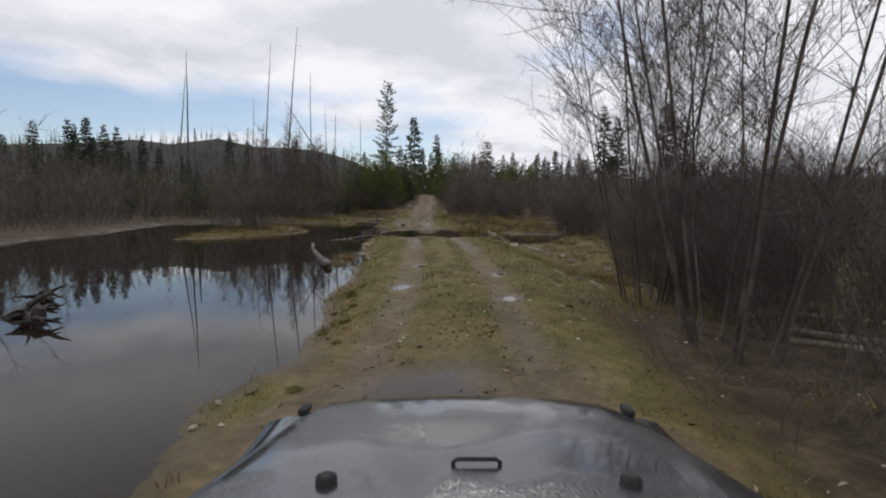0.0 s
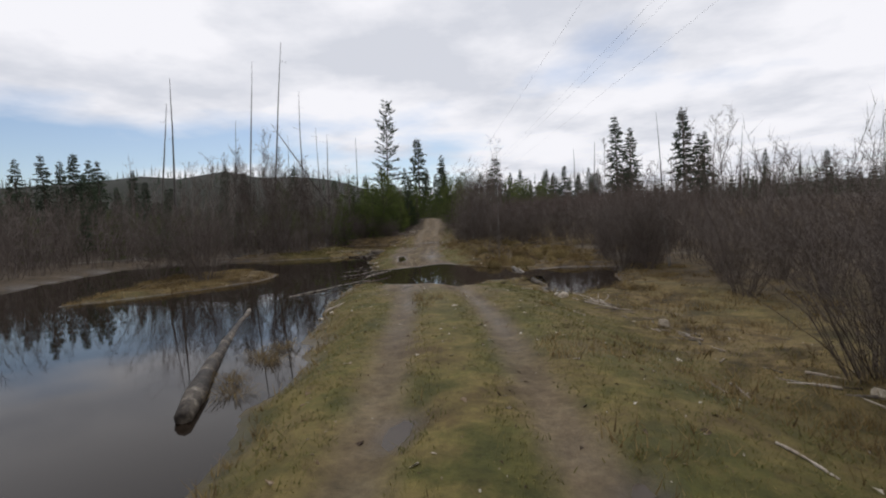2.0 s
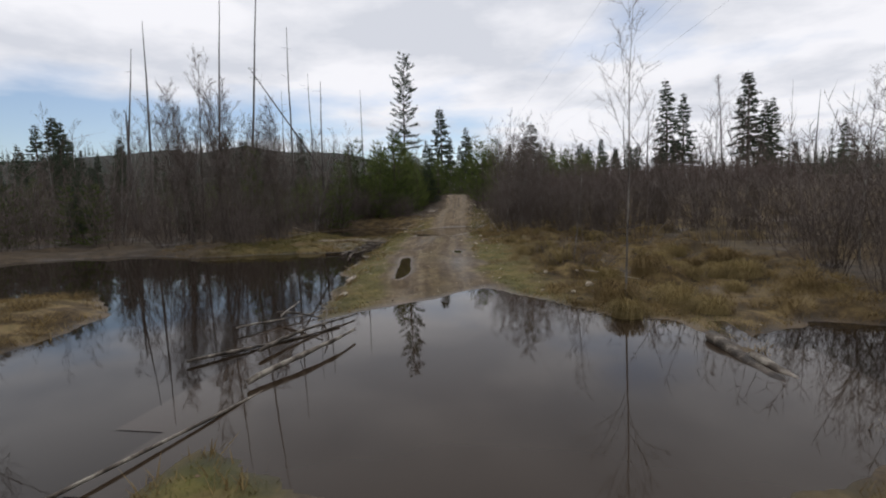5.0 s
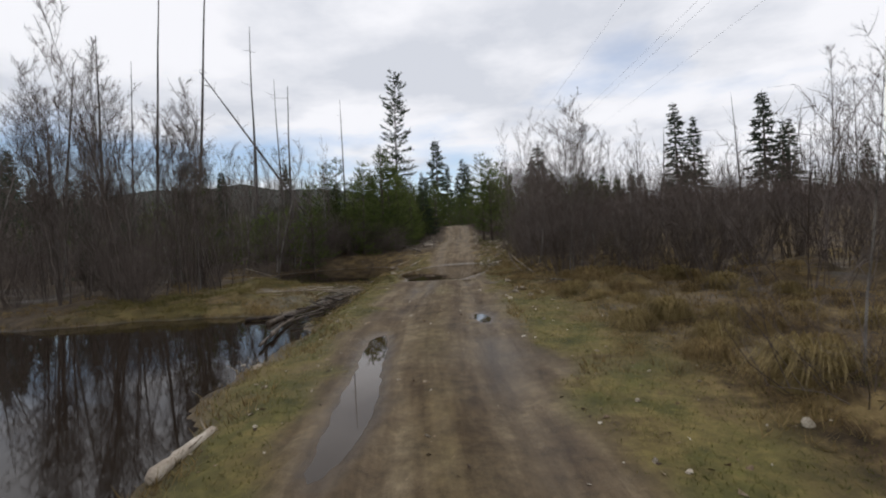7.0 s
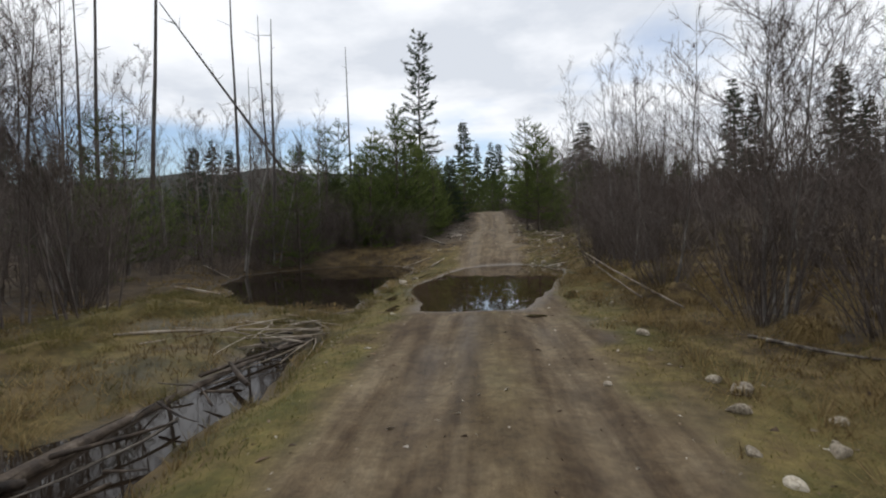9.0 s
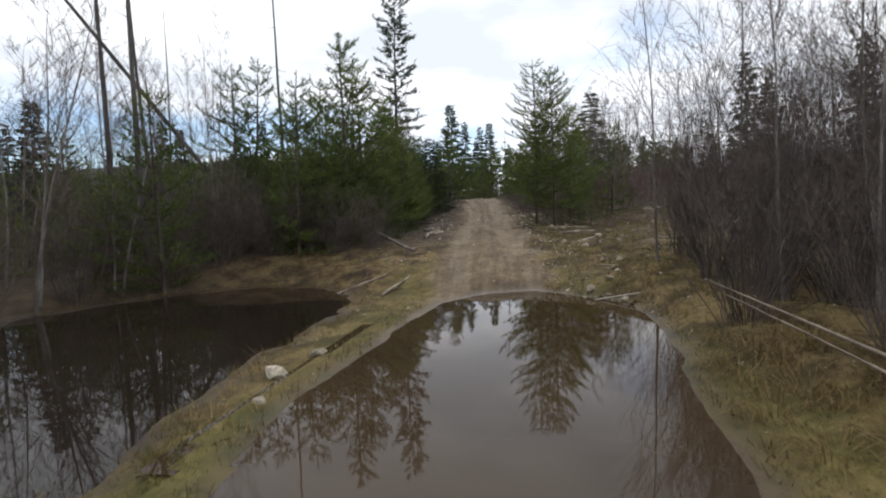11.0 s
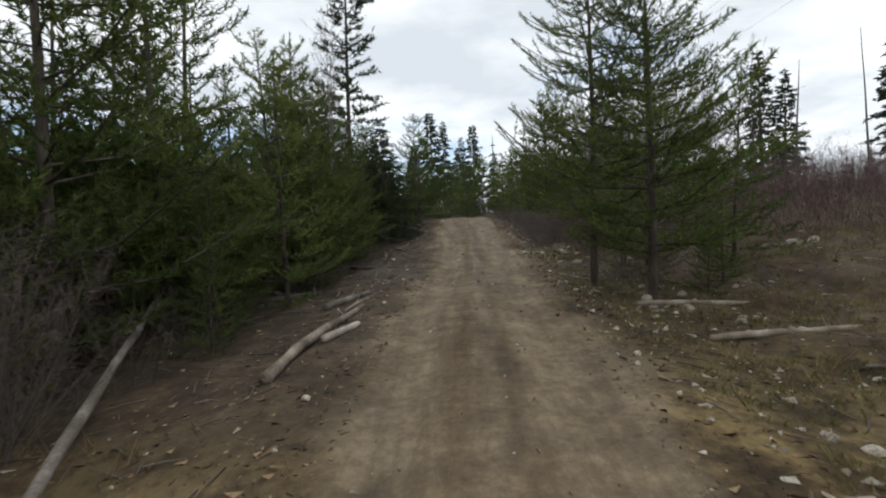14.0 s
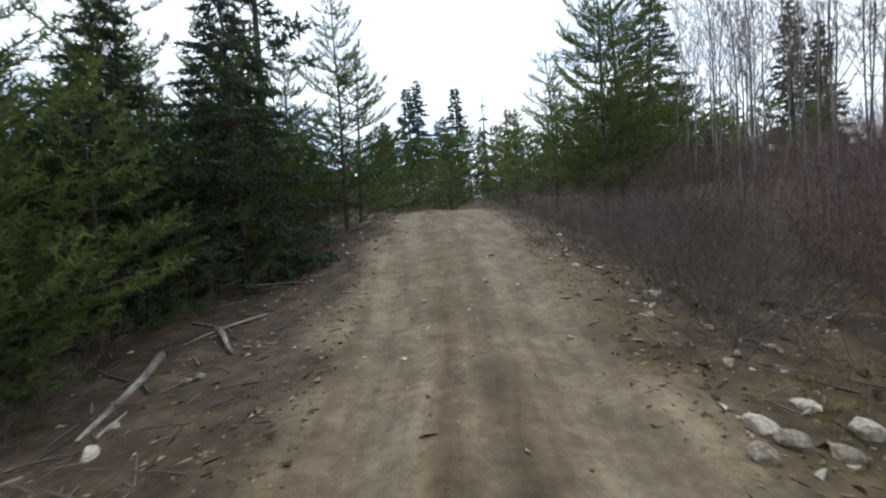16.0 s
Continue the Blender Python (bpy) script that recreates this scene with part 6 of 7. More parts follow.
STONES_ON_SLOPE = ((-1.8, 61.2, 0.42), (-1.35, 61.35, 0.4), (-1.05, 61.7, 0.16), (-3.8, 64.1, 0.16), (-2.2, 66.9, 0.2), (-2.0, 66.8, 0.26), (-2.05, 66.1, 0.28), (-1.45, 65.5, 0.34), (-0.8, 67.8, 0.4), (-2.2, 71.8, 0.3), (-1.6, 71.9, 0.26), (1.9, 71.8, 0.35), (-1.3, 66.9, 0.22), (-0.8, 67.2, 0.3),
                   (-0.4, 66.0, 0.3), (-1.3, 70.4, 0.25), (-1.8, 71.0, 0.3), (-2.3, 71.0, 0.25), (-2.5, 60.1, 0.28), (-1.2, 60.4, 0.26), (-1.3, 62.9, 0.28), (-0.9, 62.8, 0.3), (-4.1, 64.9, 0.1), (-3.3, 63.0, 0.12), (-4.4, 68.6, 0.1))
STONES_UP_THE_RISE = ((-3.15, 77.25, 0.32), (-4.3, 84.0, 0.18), (-5.8, 82.2, 0.16), (-2.65, 77.35, 0.36), (-1.1, 78.0, 0.36), (-4.13, 79.0, 0.31), (-4.02, 78.85, 0.25), (-4.24, 78.72, 0.29), (-3.82, 78.75, 0.24), (-3.7, 79.3, 0.3), (-3.55, 79.0, 0.3), (-2.9, 79.4, 0.5), (-3.9, 79.9, 0.2), (-3.75, 80.1, 0.16),
                      (-2.6, 80.0, 0.40), (-2.4, 79.5, 0.3), (-3.9, 81.7, 0.18), (-4.1, 84.6, 0.22), (2.85, 76.97, 0.9), (3.4, 77.3, 0.6), (-6.1, 78.0, 0.14), (-8.4, 78.9, 0.2), (-8.3, 80.0, 0.16), (-5.0, 80.5, 0.1),
                      (-7.9, 87.0, 0.25), (-4.4, 82.6, 0.12), (-7.4, 76.4, 0.16))
for x_, y_, s_ in STONES_BY_POND + STONES_AT_BEND + STONES_ON_SLOPE + STONES_UP_THE_RISE:
    stone(x_, y_, s_)
rr_ = np.random.default_rng(88)
for k_ in range(60):
    x_, y_ = rr_.uniform(-2.4, 5), rr_.uniform(60.5, 74)
    stone(x_, y_, rr_.uniform(0.06, 0.22))
for k_ in range(120):
    y_ = rr_.uniform(62, 86)
    x_ = float(ROAD_X(y_)) + rr_.choice([-1, 1]) * rr_.uniform(1.6, 2.8)
    stone(x_, y_, 0.04 + min(rr_.exponential(0.035), 0.16))
for k_ in range(24):
    y_ = rr_.uniform(34, 50)
    x_ = float(ROAD_X(y_)) + rr_.choice([-1, 1]) * rr_.uniform(1.5, 2.6)
    stone(x_, y_, rr_.uniform(0.05, 0.12))

# ---- overhead cables ----
for n_, (off_, z_) in enumerate(((7.4, 11.0), (10.5, 11.0), (11.8, 11.6), (13.4, 11.0))):
    g_ = Geo()
    s_ = np.linspace(-90, 150, 41)
    d_ = np.array([-math.sin(radians(8)), math.cos(radians(8))])
    pts_ = np.stack([0.1 + off_ * d_[1] + s_ * d_[0], 32 - off_ * d_[0] + s_ * d_[1], z_ + 0.00012 * (s_ - 30) ** 2], 1)
    tube(g_, pts_, np.full(41, 0.0045), 4)
    tagged(solid("power_line", g_, M_WIRE), "thin dark overhead cable running along the road", "cable", "overhead cables")


# ---- grass and litter ----
def blades(n, lo, hi, ok, tall, width, seed, lean=0.45, per=5):
    """Tufts of grass blades on the ground, as vertices and triangles."""
    r = np.random.default_rng(seed)
    x, y = r.uniform(lo[0], hi[0], n), r.uniform(lo[1], hi[1], n)
    x = x + ROAD_X(y)
    z, dirt, dry, litter, wet, _, _ = land(x, y)
    keep = ok(x - ROAD_X(y), y, dirt, dry, litter, wet, r.uniform(0, 1, n))
    x, y, z = (np.repeat(a[keep], per) for a in (x, y, z))
    m = len(x)
    a = r.uniform(0, 6.28, m)
    x, y = x + r.normal(0, 0.05, m), y + r.normal(0, 0.05, m)
    h = tall * r.uniform(0.4, 1.25, m)
    tip = np.stack([x + np.cos(a) * h * lean * r.uniform(0.2, 1.6, m), y + np.sin(a) * h * lean * r.uniform(0.2, 1.6, m), z + h], 1)
    b = a + 1.57 + r.normal(0, 0.4, m)
    w = width * r.uniform(0.6, 1.4, m)
    p0 = np.stack([x - np.cos(b) * w, y - np.sin(b) * w, z - 0.02], 1)
    p1 = np.stack([x + np.cos(b) * w, y + np.sin(b) * w, z - 0.02], 1)
    return np.stack([p0, p1, tip], 1).reshape(-1, 3), np.arange(3 * m).reshape(-1, 3)


def meadow(u, y, dirt, dry, litter, wet, q):
    return (q > dirt * 1.7 + 0.05) & (wet < 0.75) & (litter < 0.7) & (np.abs(u) > 0.2)


v_, f_ = blades(70000, (-4.0, -1), (5.0, 62), meadow, 0.034, 0.0055, 501, 1.5)
tagged(new("short_grass", mesh_of("short_grass", v_, [f_], M_GRASS, False)), "short olive and straw-coloured grass on the banks", "grass", kind="stuff")


def hollow(u, y):
    """True in the green hollow between the channel and the wood."""
    return (u < -2.4) & (y > 41) & (y < 60) & (value_noise(u, y, 1.6, 45) > -0.45)


def marsh(u, y, dirt, dry, litter, wet, q):
    lump = value_noise(u, y, 1.1, 9)
    return (dirt < 0.1) & (wet < 0.9) & ((np.abs(u) > 2.6)) & (lump > 0.0) & (q < 0.95) & (litter < 0.9)


v_, f_ = blades(8000, (-14, 40), (-2, 61), lambda u, y, *a: marsh(u, y, *a) & hollow(u, y), 0.11, 0.005, 517, 1.2, 10)
tagged(new("hollow_grass", mesh_of("hollow_grass", v_, [f_], M_OLIVE, False)), "mossy olive grass in the hollow beside the channel", "grass", kind="stuff")
v_, f_ = blades(22000, (-14, 2), (10, 72), lambda u, y, *a: marsh(u, y, *a) & ~hollow(u, y), 0.15, 0.005, 502, 1.2, 10)
tagged(new("marsh_grass", mesh_of("marsh_grass", v_, [f_], M_SEDGE, False)), "matted dead yellow-brown marsh grass tussocks", "grass", kind="stuff")


def shore(u, y, dirt, dry, litter, wet, q):
    return (wet > 0.15) & (wet < 0.95) & (dirt < 0.3)


v_, f_ = blades(48000, (-14, 2), (9, 66), shore, 0.12, 0.007, 503, 0.9, 6)
tagged(new("shore_grass", mesh_of("shore_grass", v_, [f_], M_SEDGE, False)), "ragged dead grass along the water's edge", "grass", kind="stuff")
v_, f_ = blades(12000, (1.9, 60), (13, 80), lambda u, y, dirt, dry, litter, wet, q: (dirt < 0.2) & (value_noise(u, y, 0.9, 61) > -0.15), 0.085, 0.006, 505, 1.2, 7)
tagged(new("slope_grass", mesh_of("slope_grass", v_, [f_], M_GRASS, False)), "short olive and straw grass on the cleared slope", "grass", kind="stuff")


def tussock_geo(seed, n=150):
    """A hummock of dead grass whose blades arch outward to the ground."""
    r, g = np.random.default_rng(seed), Geo()
    for _ in range(n):
        a, o = r.uniform(0, 6.28), r.uniform(0.0, 0.28)
        d, w = np.array([math.cos(a), math.sin(a), 0]), np.array([-math.sin(a), math.cos(a), 0]) * r.uniform(0.0022, 0.0048)
        h, out = r.uniform(0.05, 0.17), r.uniform(0.06, 0.45)
        p, m_, e = d * o, d * (o + out * 0.55) + [0, 0, h], d * (o + out) + [0, 0, h * r.uniform(-0.2, 0.7)]
        g.add([p - w, p + w, m_ + w * 0.8, m_ - w * 0.8, e], [[0, 1, 2], [0, 2, 3], [3, 2, 4]])
    return g


TUSS = [tussock_geo(s).arrays() for s in (511, 512, 513, 514)]
tg_ = np.random.default_rng(515)
tx_, ty_ = sown((-13, 11), (12, 58), 0.52, lambda x, y: (((x - ROAD_X(y) > 2.3) & (x - ROAD_X(y) < 10) & ((y > 31) | (x - ROAD_X(y) > 3.6)) & (y < 57)) | ((x - ROAD_X(y) < -3.0) & (y > 42) & (x > -12.5)) | (poly_dist(x, y, SPIT) < -0.2)) & (value_noise(x, y, 1.1, 9) > -0.1), 516)
tz_, td_, _, _, tw_, _, _ = land(tx_, ty_)
tk_ = (tw_ < 0.8) & (td_ < 0.1) & (tz_ > -0.05)
tx_, ty_, tz_ = tx_[tk_], ty_[tk_], tz_[tk_]
n_ = len(tx_)
rows_ = np.stack([tx_, ty_, tz_ - 0.03, tg_.uniform(0.55, 1.15, n_), tg_.uniform(0, 6.28, n_), tg_.integers(0, 4, n_)], 1)
green_ = hollow(tx_ - ROAD_X(ty_), ty_)
scatter("tussock_grass", TUSS, rows_[~green_], M_SEDGE, "shaggy golden-brown tussocks of dead marsh grass", "grass", False)
scatter("mossy_tussock", TUSS, rows_[green_], M_OLIVE, "low olive and yellow tussocks beside the channel", "grass", False)


def hummock_geo(seed, n=330):
    """A knee-high mound of sedge: a peat core under hair that falls over its flanks."""
    r, g = np.random.default_rng(seed), Geo()
    ring = [(0.30, -0.1), (0.27, 0.10), (0.18, 0.20), (0.0, 0.24)]
    v = [[q * math.cos(k * 0.785) * r.uniform(0.85, 1.15), q * math.sin(k * 0.785) * r.uniform(0.85, 1.15), h] for q, h in ring for k in range(8)]
    g.add(v, [[a * 8 + k, a * 8 + (k + 1) % 8, a * 8 + 8 + (k + 1) % 8] for a in range(3) for k in range(8)] + [[a * 8 + k, a * 8 + 8 + (k + 1) % 8, a * 8 + 8 + k] for a in range(3) for k in range(8)])
    lean, tilt = r.uniform(0, 6.28), r.uniform(0.02, 0.12)
    for _ in range(n):
        a, o = r.uniform(0, 6.28), 0.26 * math.sqrt(r.uniform(0, 1))
        d, w = np.array([math.cos(a), math.sin(a), 0]), np.array([-math.sin(a), math.cos(a), 0]) * r.uniform(0.003, 0.007)
        sway = np.array([math.cos(lean), math.sin(lean), 0]) * tilt
        top = 0.24 * math.sqrt(max(0.0, 1 - (o / 0.3) ** 2))
        p, m_ = d * o + [0, 0, top - 0.02], d * (o + r.uniform(0.05, 0.16)) + sway * 0.6 + [0, 0, top + r.uniform(0.02, 0.13)]
        e = d * (o + r.uniform(0.14, 0.30)) + sway * 1.6 + [0, 0, top * r.uniform(0.0, 0.9) - 0.04]
        g.add([p - w, p + w, m_ + w * 0.9, m_ - w * 0.9, e], [[0, 1, 2], [0, 2, 3], [3, 2, 4]])
    return g


HUMM = [hummock_geo(s).arrays() for s in (521, 522, 523)]
hx_, hy_ = sown((0.5, 32), (10, 48.5), 1.1, lambda x, y: (x - ROAD_X(y) > 3.1) & (x - ROAD_X(y) < 8.5) & (value_noise(x, y, 1.6, 46) > -0.22), 524)
hz_, _, _, _, hw_, _, _ = land(hx_, hy_)
hk_ = hw_ < 0.85
hx_, hy_, hz_ = hx_[hk_], hy_[hk_], hz_[hk_]
n_ = len(hx_)
rows_ = np.stack([hx_, hy_, hz_ - 0.05, tg_.uniform(0.6, 1.35, n_), tg_.uniform(0, 6.28, n_), tg_.integers(0, 3, n_)], 1)
straw_ = tg_.uniform(0, 1, n_) < 0.6
scatter("sedge_hummock", HUMM, rows_[~straw_], M_SEDGE, "golden-brown mounds of sedge with hair drooping over them", "grass", False)
scatter("straw_hummock", HUMM, rows_[straw_], M_STRAW, "straw-yellow mounds of dead sedge in the marsh", "grass", False)
# ragged sod along the edge of the bank
sy_ = np.array([5.82, 6.01, 6.28, 6.62, 7.04, 7.84, 9.22, 11.35])
sx_ = np.array([2.38, 2.35, 2.47, 2.46, 2.49, 2.46, 2.35, 2.00])
ey_ = np.repeat(np.linspace(sy_[0], sy_[-1], 46), 2) + tg_.normal(0, 0.05, 92)
ex_ = np.interp(ey_, sy_, sx_) + np.abs(tg_.normal(0.0, 0.24, 92))
ez_ = heights(ex_, ey_)
rows_ = np.stack([ex_, ey_, np.maximum(ez_, 0.0) - 0.045, tg_.uniform(0.12, 0.26, 92), tg_.uniform(0, 6.28, 92), tg_.integers(0, 3, 92)], 1)[ez_ > 0.012]
scatter("bank_sod", HUMM, rows_[::4], M_SEDGE, "brown ragged sod hanging over the pond's edge", "grass", False)
scatter("mossy_sod", HUMM, np.concatenate([rows_[1::4], rows_[2::4]]), M_GRASS, "mossy olive sod along the pond's edge", "grass", False)
for x_, y_, k_ in ((0.14, 16.8, 0), (0.45, 16.5, 2), (0.36, 15.6, 0), (0.68, 15.1, 1), (0.3, 17.3, 3)):
    clump_ = new("grass_clump", mesh_of("grass_clump", TUSS[k_][0] * 0.75, TUSS[k_][1], M_SEDGE, False))
    clump_.matrix_basis = pose(x_, y_, -0.01, 0, 0, 50 * k_)
    tagged(clump_, "small clump of dead grass standing in shallow water", "grass clump", "clumps in the shallows")
lt = np.random.default_rng(504)
n_ = 11000
ly_ = lt.uniform(2, 90, n_)
lu_ = lt.normal(0, 3.2, n_)
lx_ = ROAD_X(ly_) + lu_
lz_, ld_, _, ll_, lw_, _, _ = land(lx_, ly_)
kp_ = (lw_ < 0.5) & (lt.uniform(0, 1, n_) > ld_ * 0.55)
lx_, ly_, lz_ = lx_[kp_], ly_[kp_], lz_[kp_]
n_ = len(lx_)
ls_ = np.minimum(lt.exponential(0.010, n_), 0.03)[:, None] + 0.008
c_ = np.stack([lx_, ly_, lz_ + 0.004], 1)
q_ = [c_ + ls_ * lt.normal(0, 1, (n_, 3)) * [1.0, 1.0, 0.18] for _ in range(3)] + [c_ + ls_ * [0, 0, 0.6]]
base_ = np.arange(n_)[:, None] * 4
tagged(new("litter", mesh_of("litter", np.stack(q_, 1).reshape(-1, 3), [np.concatenate([base_ + t for t in ([0, 1, 2], [0, 1, 3], [1, 2, 3], [2, 0, 3])])], M_LITTER, False)),
       "dead leaves, wood chips and gravel strewn on the ground", "litter", kind="stuff")


# fallen twigs under the pines, and chips of wood and stone on the cleared slope
tw_g, tr_ = Geo(), np.random.default_rng(506)
ny_ = tr_.uniform(63, 91, 1500)
nu_ = np.where(tr_.uniform(0, 1, 1500) < 0.55, -1.9 - tr_.exponential(1.6, 1500), 1.8 + tr_.exponential(1.8, 1500))
nx_ = ROAD_X(ny_) + nu_
nz_, _, _, _, nw_, _, _ = land(nx_, ny_)
for x_, y_, z_, w_ in zip(nx_, ny_, nz_, nw_):
    if w_ < 0.5:
        a_, l_ = tr_.uniform(0, 6.28), tr_.uniform(0.10, 0.5)
        d_ = np.array([math.cos(a_), math.sin(a_), tr_.normal(0, 0.12)]) * l_ / 2
        c_ = np.array([x_, y_, z_ + 0.012])
        r_ = 0.003 + 0.012 * l_
        tube(tw_g, [c_ - d_, c_ + [0, 0, 0.01], c_ + d_], [r_, r_ * 0.8, r_ * 0.4], 3, False)
tagged(solid("twig_litter", tw_g, M_TWIG), "fallen grey twigs strewn under the pines", "twigs", kind="stuff")
fl_ = np.random.default_rng(508)
n_ = 15000
gy_ = fl_.uniform(62, 90, n_)
gu_ = np.where(fl_.uniform(0, 1, n_) < 0.55, -1, 1) * (1.15 + fl_.exponential(1.5, n_))
gx_ = ROAD_X(gy_) + gu_
gz_ = heights(gx_, gy_)
gs_ = (0.010 + np.minimum(fl_.exponential(0.012, n_), 0.04))[:, None]
c_ = np.stack([gx_, gy_, gz_ + 0.004], 1)
q_ = [c_ + gs_ * fl_.normal(0, 1, (n_, 3)) * [1.0, 1.0, 0.3] for _ in range(3)]
tagged(new("forest_litter", mesh_of("forest_litter", np.stack(q_, 1).reshape(-1, 3), [np.arange(3 * n_).reshape(-1, 3)], M_LEAF, False)),
       "brown dead leaves and bark scattered beside the road", "litter", kind="stuff")
lv_ = np.random.default_rng(509)
n_ = 2600
ay_ = lv_.uniform(5.5, 11.5, n_)
ax_ = ROAD_X(ay_) + lv_.normal(0.1, 0.65, n_)
k_ = value_noise(ax_, ay_, 0.35, 35) > -0.1
ax_, ay_ = ax_[k_], ay_[k_]
n_ = len(ax_)
c_ = np.stack([ax_, ay_, heights(ax_, ay_) + 0.006], 1)
q_ = [c_ + lv_.normal(0, 0.018, (n_, 3)) * [1.0, 1.0, 0.5] for _ in range(3)]
tagged(new("fallen_leaves", mesh_of("fallen_leaves", np.stack(q_, 1).reshape(-1, 3), [np.arange(3 * n_).reshape(-1, 3)], M_LEAF, False)),
       "brown fallen leaves along the middle of the track", "leaves", kind="stuff")
ch_ = np.random.default_rng(507)
n_ = 3400
hy_ = ch_.uniform(58.5, 84, n_)
hx_ = ROAD_X(hy_) + 1.5 + ch_.exponential(2.6, n_)
hz_, _, _, _, _, _, _ = land(hx_, hy_)
hs_ = (0.010 + np.minimum(ch_.exponential(0.014, n_), 0.05))[:, None]
c_ = np.stack([hx_, hy_, hz_ + 0.006], 1)
q_ = [c_ + hs_ * ch_.normal(0, 1, (n_, 3)) * [1.0, 1.0, 0.25] for _ in range(3)] + [c_ + hs_ * [0, 0, 0.9]]
base_ = np.arange(n_)[:, None] * 4
tagged(new("wood_chips", mesh_of("wood_chips", np.stack(q_, 1).reshape(-1, 3), [np.concatenate([base_ + t for t in ([0, 1, 2], [0, 1, 3], [1, 2, 3], [2, 0, 3])])], M_LITTER, False)),
       "pale chips of wood and broken stone on the slope", "chips", kind="stuff")


# ---- the vehicle's front end, where the drive begins ----
def paint_material():
    m = bpy.data.materials.new("wet_grey_paint")
    m.use_nodes = True
    n, l = m.node_tree.nodes, m.node_tree.links
    b = n["Principled BSDF"]
    b.inputs["Metallic"].default_value, b.inputs["Coat Weight"].default_value, b.inputs["Coat Roughness"].default_value = 0.1, 0.7, 0.04
    tc, drops, patch, cr, bp, mx = (n.new("ShaderNode" + k) for k in ("TexCoord", "TexVoronoi", "TexNoise", "ValToRGB", "Bump", "Math"))
    drops.inputs["Scale"].default_value, patch.inputs["Scale"].default_value = 130, 2.2
    cr.color_ramp.elements[0].position, cr.color_ramp.elements[0].color = 0.35, (0.022, 0.023, 0.026, 1)
    cr.color_ramp.elements[1].position, cr.color_ramp.elements[1].color = 0.7, (0.07, 0.072, 0.078, 1)
    l.new(tc.outputs["Object"], drops.inputs["Vector"])
    l.new(tc.outputs["Object"], patch.inputs["Vector"])
    l.new(patch.outputs["Fac"], cr.inputs[0])
    l.new(cr.outputs[0], b.inputs["Base Color"])
    mx.operation = "MULTIPLY"
    where = n.new("ShaderNodeMapRange")
    where.inputs["From Min"].default_value, where.inputs["From Max"].default_value = 0.46, 0.58
    l.new(patch.outputs["Fac"], where.inputs["Value"])
    l.new(drops.outputs["Distance"], mx.inputs[0])
    l.new(where.outputs[0], mx.inputs[1])
    bp.inputs["Strength"].default_value, bp.inputs["Distance"].default_value = 0.55, 0.004
    l.new(mx.outputs[0], bp.inputs["Height"])
    l.new(bp.outputs[0], b.inputs["Normal"])
    l.new(bp.outputs[0], b.inputs["Coat Normal"])
    b.inputs["Roughness"].default_value = 0.2
    return m


M_PAINT = paint_material()
M_RUBBER = material("black_rubber", [(0.3, (0.012, 0.012, 0.013)), (0.7, (0.035, 0.034, 0.033))], 8, 0.75, 0.3, 60)
M_LENS = material("lamp_glass", [(0.3, (0.55, 0.57, 0.6)), (0.7, (0.75, 0.77, 0.8))], 3, 0.08, 0, spec=0.6)
car = tagged(new("off_road_vehicle"), "dark grey off-road vehicle's wet bonnet and wings on the track", "vehicle")
car.matrix_basis = pose(4.57 + 0.09, 2.89, 0, 0, 0, 5.8)


def loft(rows):
    """A skin over rows of points, all of one length."""
    g, rows = Geo(), np.asarray(rows, float)
    m, n = rows.shape[:2]
    i, j = np.meshgrid(np.arange(m - 1), np.arange(n - 1), indexing="ij")
    p = (i * n + j).ravel()
    g.add(rows.reshape(-1, 3), np.stack([p, p + 1, p + n + 1, p + n], 1))
    return g


def bonnet_row(y):
    f = max(0.0, (y - 1.62) / 0.33)
    half = 1.00 - 0.21 * y - 0.08 * f ** 3
    z = 0.92 - 0.08 * y - 0.075 * f ** 4
    return [(s * half, y - 0.05 * abs(s) ** 6 * f, z + 0.035 * (1 - s * s) - 0.05 * abs(s) ** 14) for s in np.linspace(-1, 1, 25)]


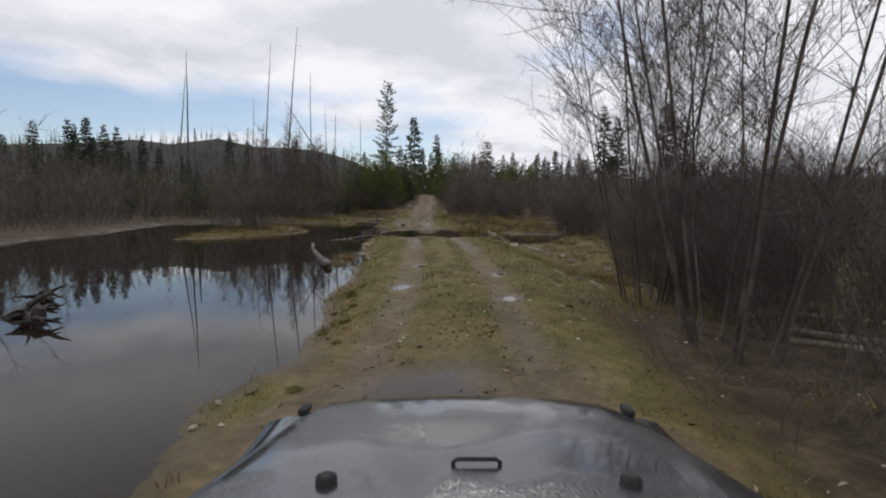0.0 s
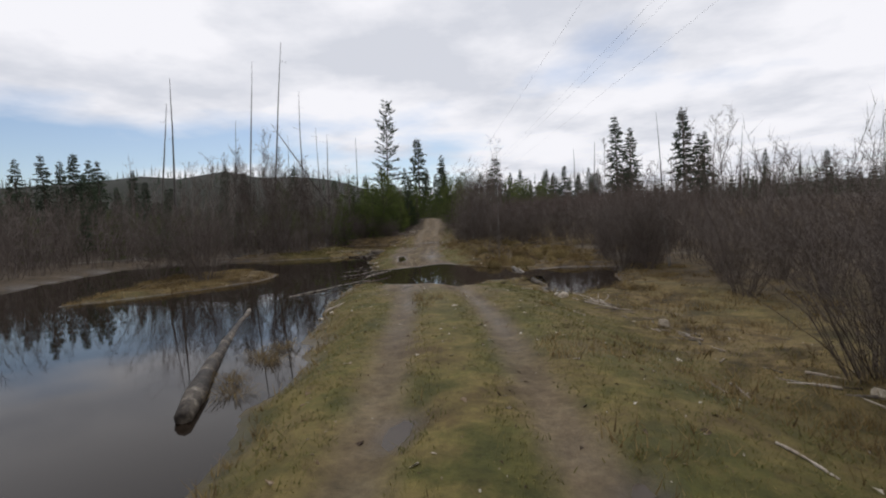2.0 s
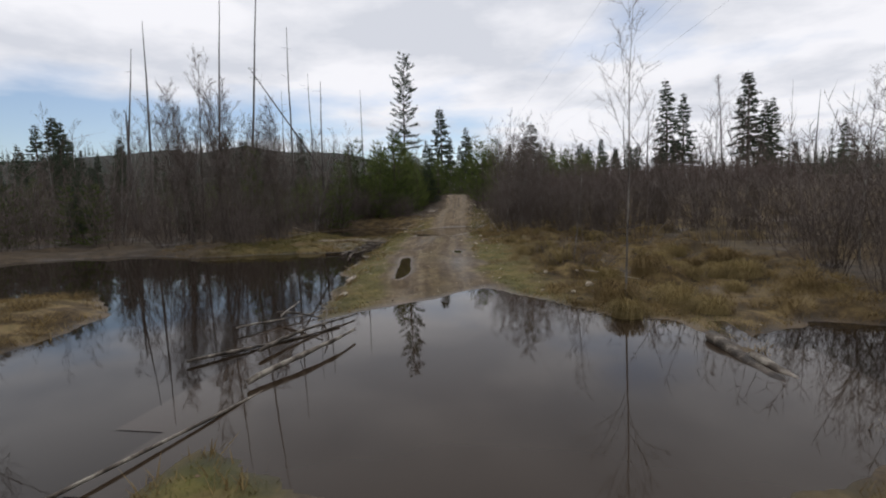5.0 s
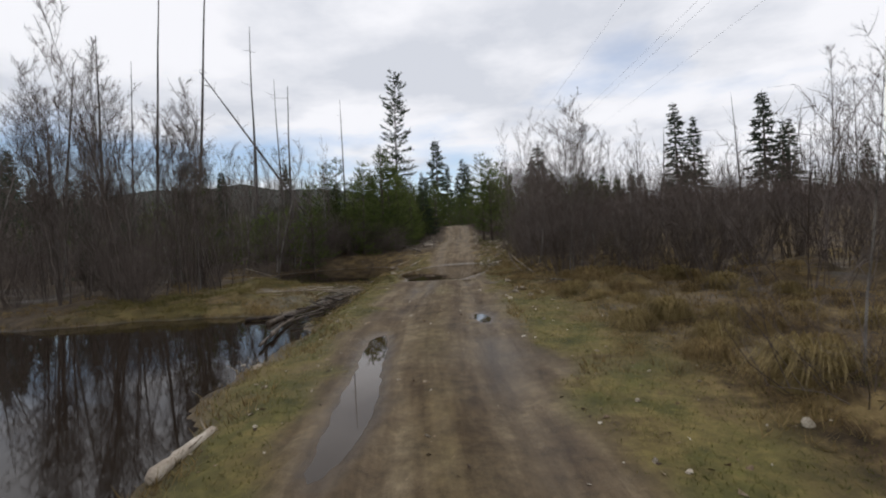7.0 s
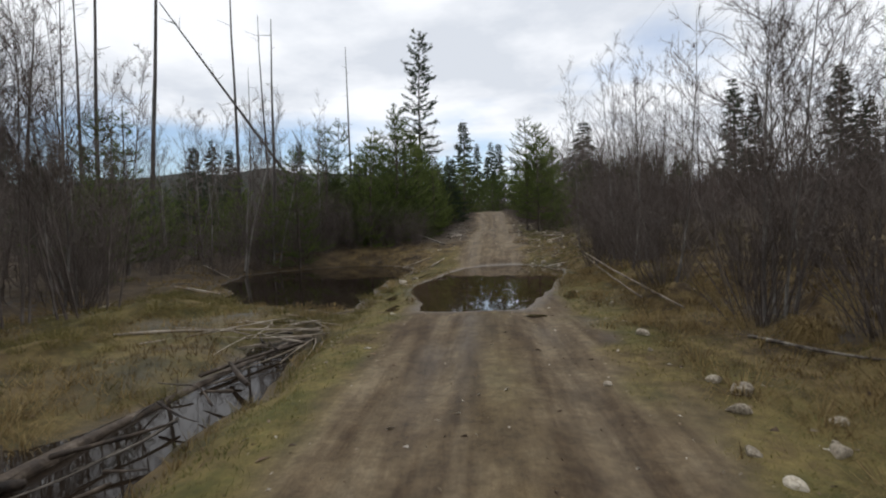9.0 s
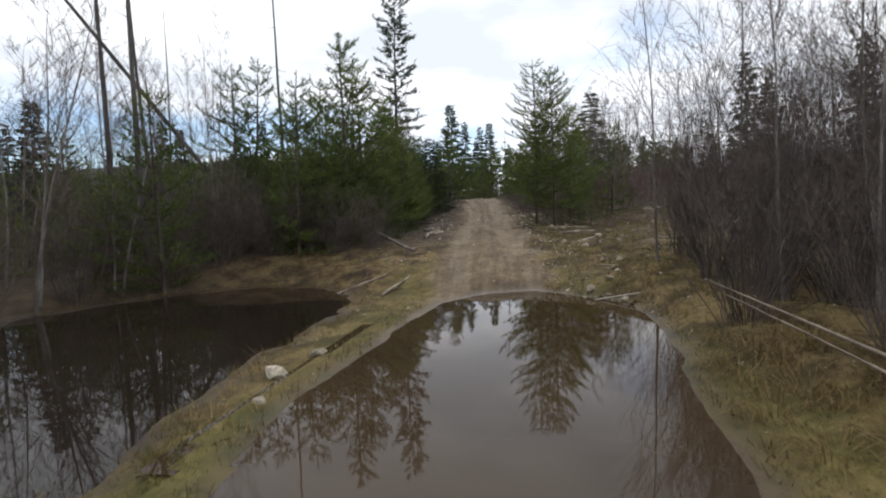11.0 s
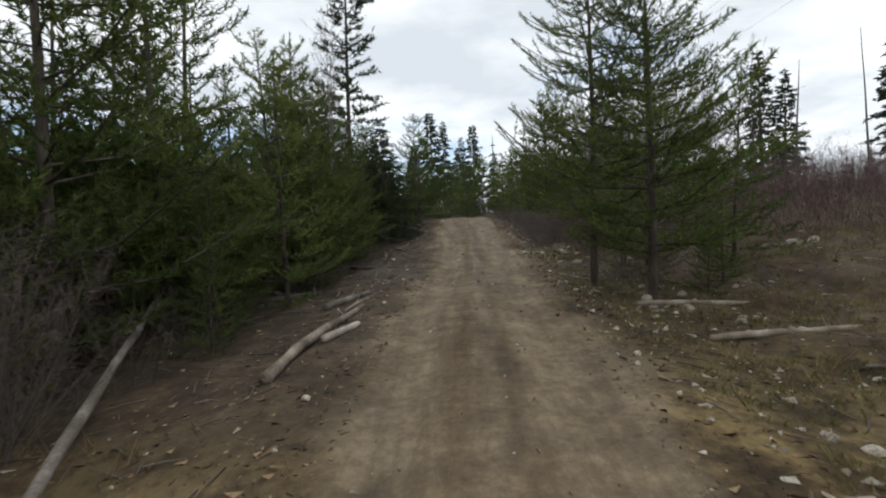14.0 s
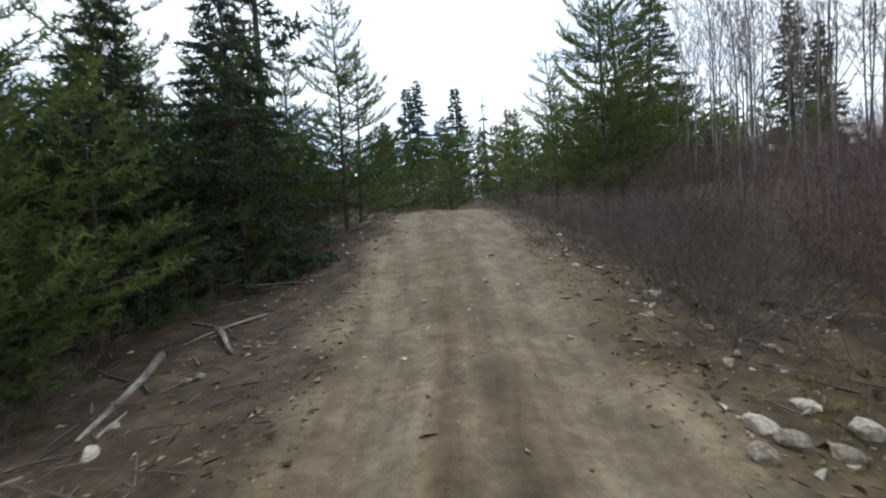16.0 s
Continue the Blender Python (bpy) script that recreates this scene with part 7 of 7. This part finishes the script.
bon = [bonnet_row(y) for y in np.linspace(0.5, 1.95, 22)]
bon.append([(x, y + 0.02, z - 0.05) for x, y, z in bon[-1]])
bonnet = part("bonnet", loft(bon), M_PAINT, car, "glossy grey bonnet spotted with rain")
for sx in (-1, 1):
    wing = [[(sx * (x + 0.02 * math.sin(3 * y)), y, z) for x, z in ((0.60, 0.74 - 0.05 * y), (0.76, 0.73 - 0.05 * y), (0.83, 0.71 - 0.05 * y), (0.88, 0.67 - 0.06 * y - 0.10 * max(0, (y - 1.5) / 0.5) ** 2), (0.92, 0.58 - 0.06 * y - 0.12 * max(0, (y - 1.5) / 0.5) ** 2), (0.92, 0.46 - 0.05 * y))] for y in np.linspace(0.5, 2.0, 16)]
    part("wing", loft(wing), M_PAINT, car, "wet grey front wing")
    g_ = Geo()
    box(g_, (sx * 0.60 - 0.016, 1.72, 0.755), (sx * 0.60 + 0.016, 1.79, 0.785), 0.006)
    part("bonnet_latch", g_, M_RUBBER, car, "black rubber bonnet latch")
    g_ = Geo()
    tube(g_, [(sx * 0.37, 1.13, 0.80), (sx * 0.37, 1.13, 0.84), (sx * 0.37, 1.13, 0.872), (sx * 0.37, 1.13, 0.879)], [0.030, 0.029, 0.026, 0.014], 12)
    part("rest_buffer", g_, M_RUBBER, car, "black rubber buffer")
    g_ = Geo()
    tube(g_, [(sx * 0.42, 1.93, 0.50), (sx * 0.42, 1.97, 0.50), (sx * 0.42, 1.985, 0.50)], [0.095, 0.09, 0.05], 18)
    part("headlight", g_, M_LENS, car, "round clear headlight")
    wheel = part("wheel", (lambda g: (tube(g, [(sx * 0.66, 1.55, 0.17), (sx * 0.88, 1.55, 0.17)], [0.20, 0.20], 18), g)[1])(Geo()), M_RUBBER, car, "dark steel wheel")
    g_ = Geo()
    tube(g_, [(sx * (0.64 + q) if sx > 0 else sx * (0.64 + q), 1.55, 0.17) for q in (0, 0.03, 0.13, 0.23, 0.26)], [0.30, 0.37, 0.38, 0.37, 0.30], 28)
    part("tyre", g_, M_RUBBER, wheel, "black mud tyre")
g_ = Geo()
tube(g_, [(-0.062, 1.21, 0.84), (-0.060, 1.21, 0.867), (-0.050, 1.212, 0.873), (0.050, 1.212, 0.873), (0.060, 1.21, 0.867), (0.062, 1.21, 0.84)], np.full(6, 0.006), 8)
part("tie_down_loop", g_, M_RUBBER, car, "black metal tie-down loop")
g_ = Geo()
box(g_, (-0.56, 1.86, 0.30), (0.56, 1.93, 0.73), 0.015)
grille = part("grille", g_, M_PAINT, car, "upright slotted grille panel")
for k_ in range(7):
    g_ = Geo()
    box(g_, (-0.255 + 0.075 * k_, 1.925, 0.38), (-0.215 + 0.075 * k_, 1.937, 0.64), 0.004)
    part("slot", g_, M_RUBBER, grille)
g_ = Geo()
box(g_, (-0.80, 2.0, 0.18), (0.80, 2.14, 0.33), 0.02)
part("front_bumper", g_, M_RUBBER, car, "black front bumper")
g_ = Geo()
box(g_, (-0.74, 0.36, 0.70), (0.74, 0.515, 0.868), 0.02)
part("cowl", g_, M_RUBBER, car, "black cowl below the windscreen")
g_ = Geo()
box(g_, (-0.5, 0.5, 0.25), (0.5, 1.9, 0.66), 0.03)
part("engine_bay", g_, M_RUBBER, car)
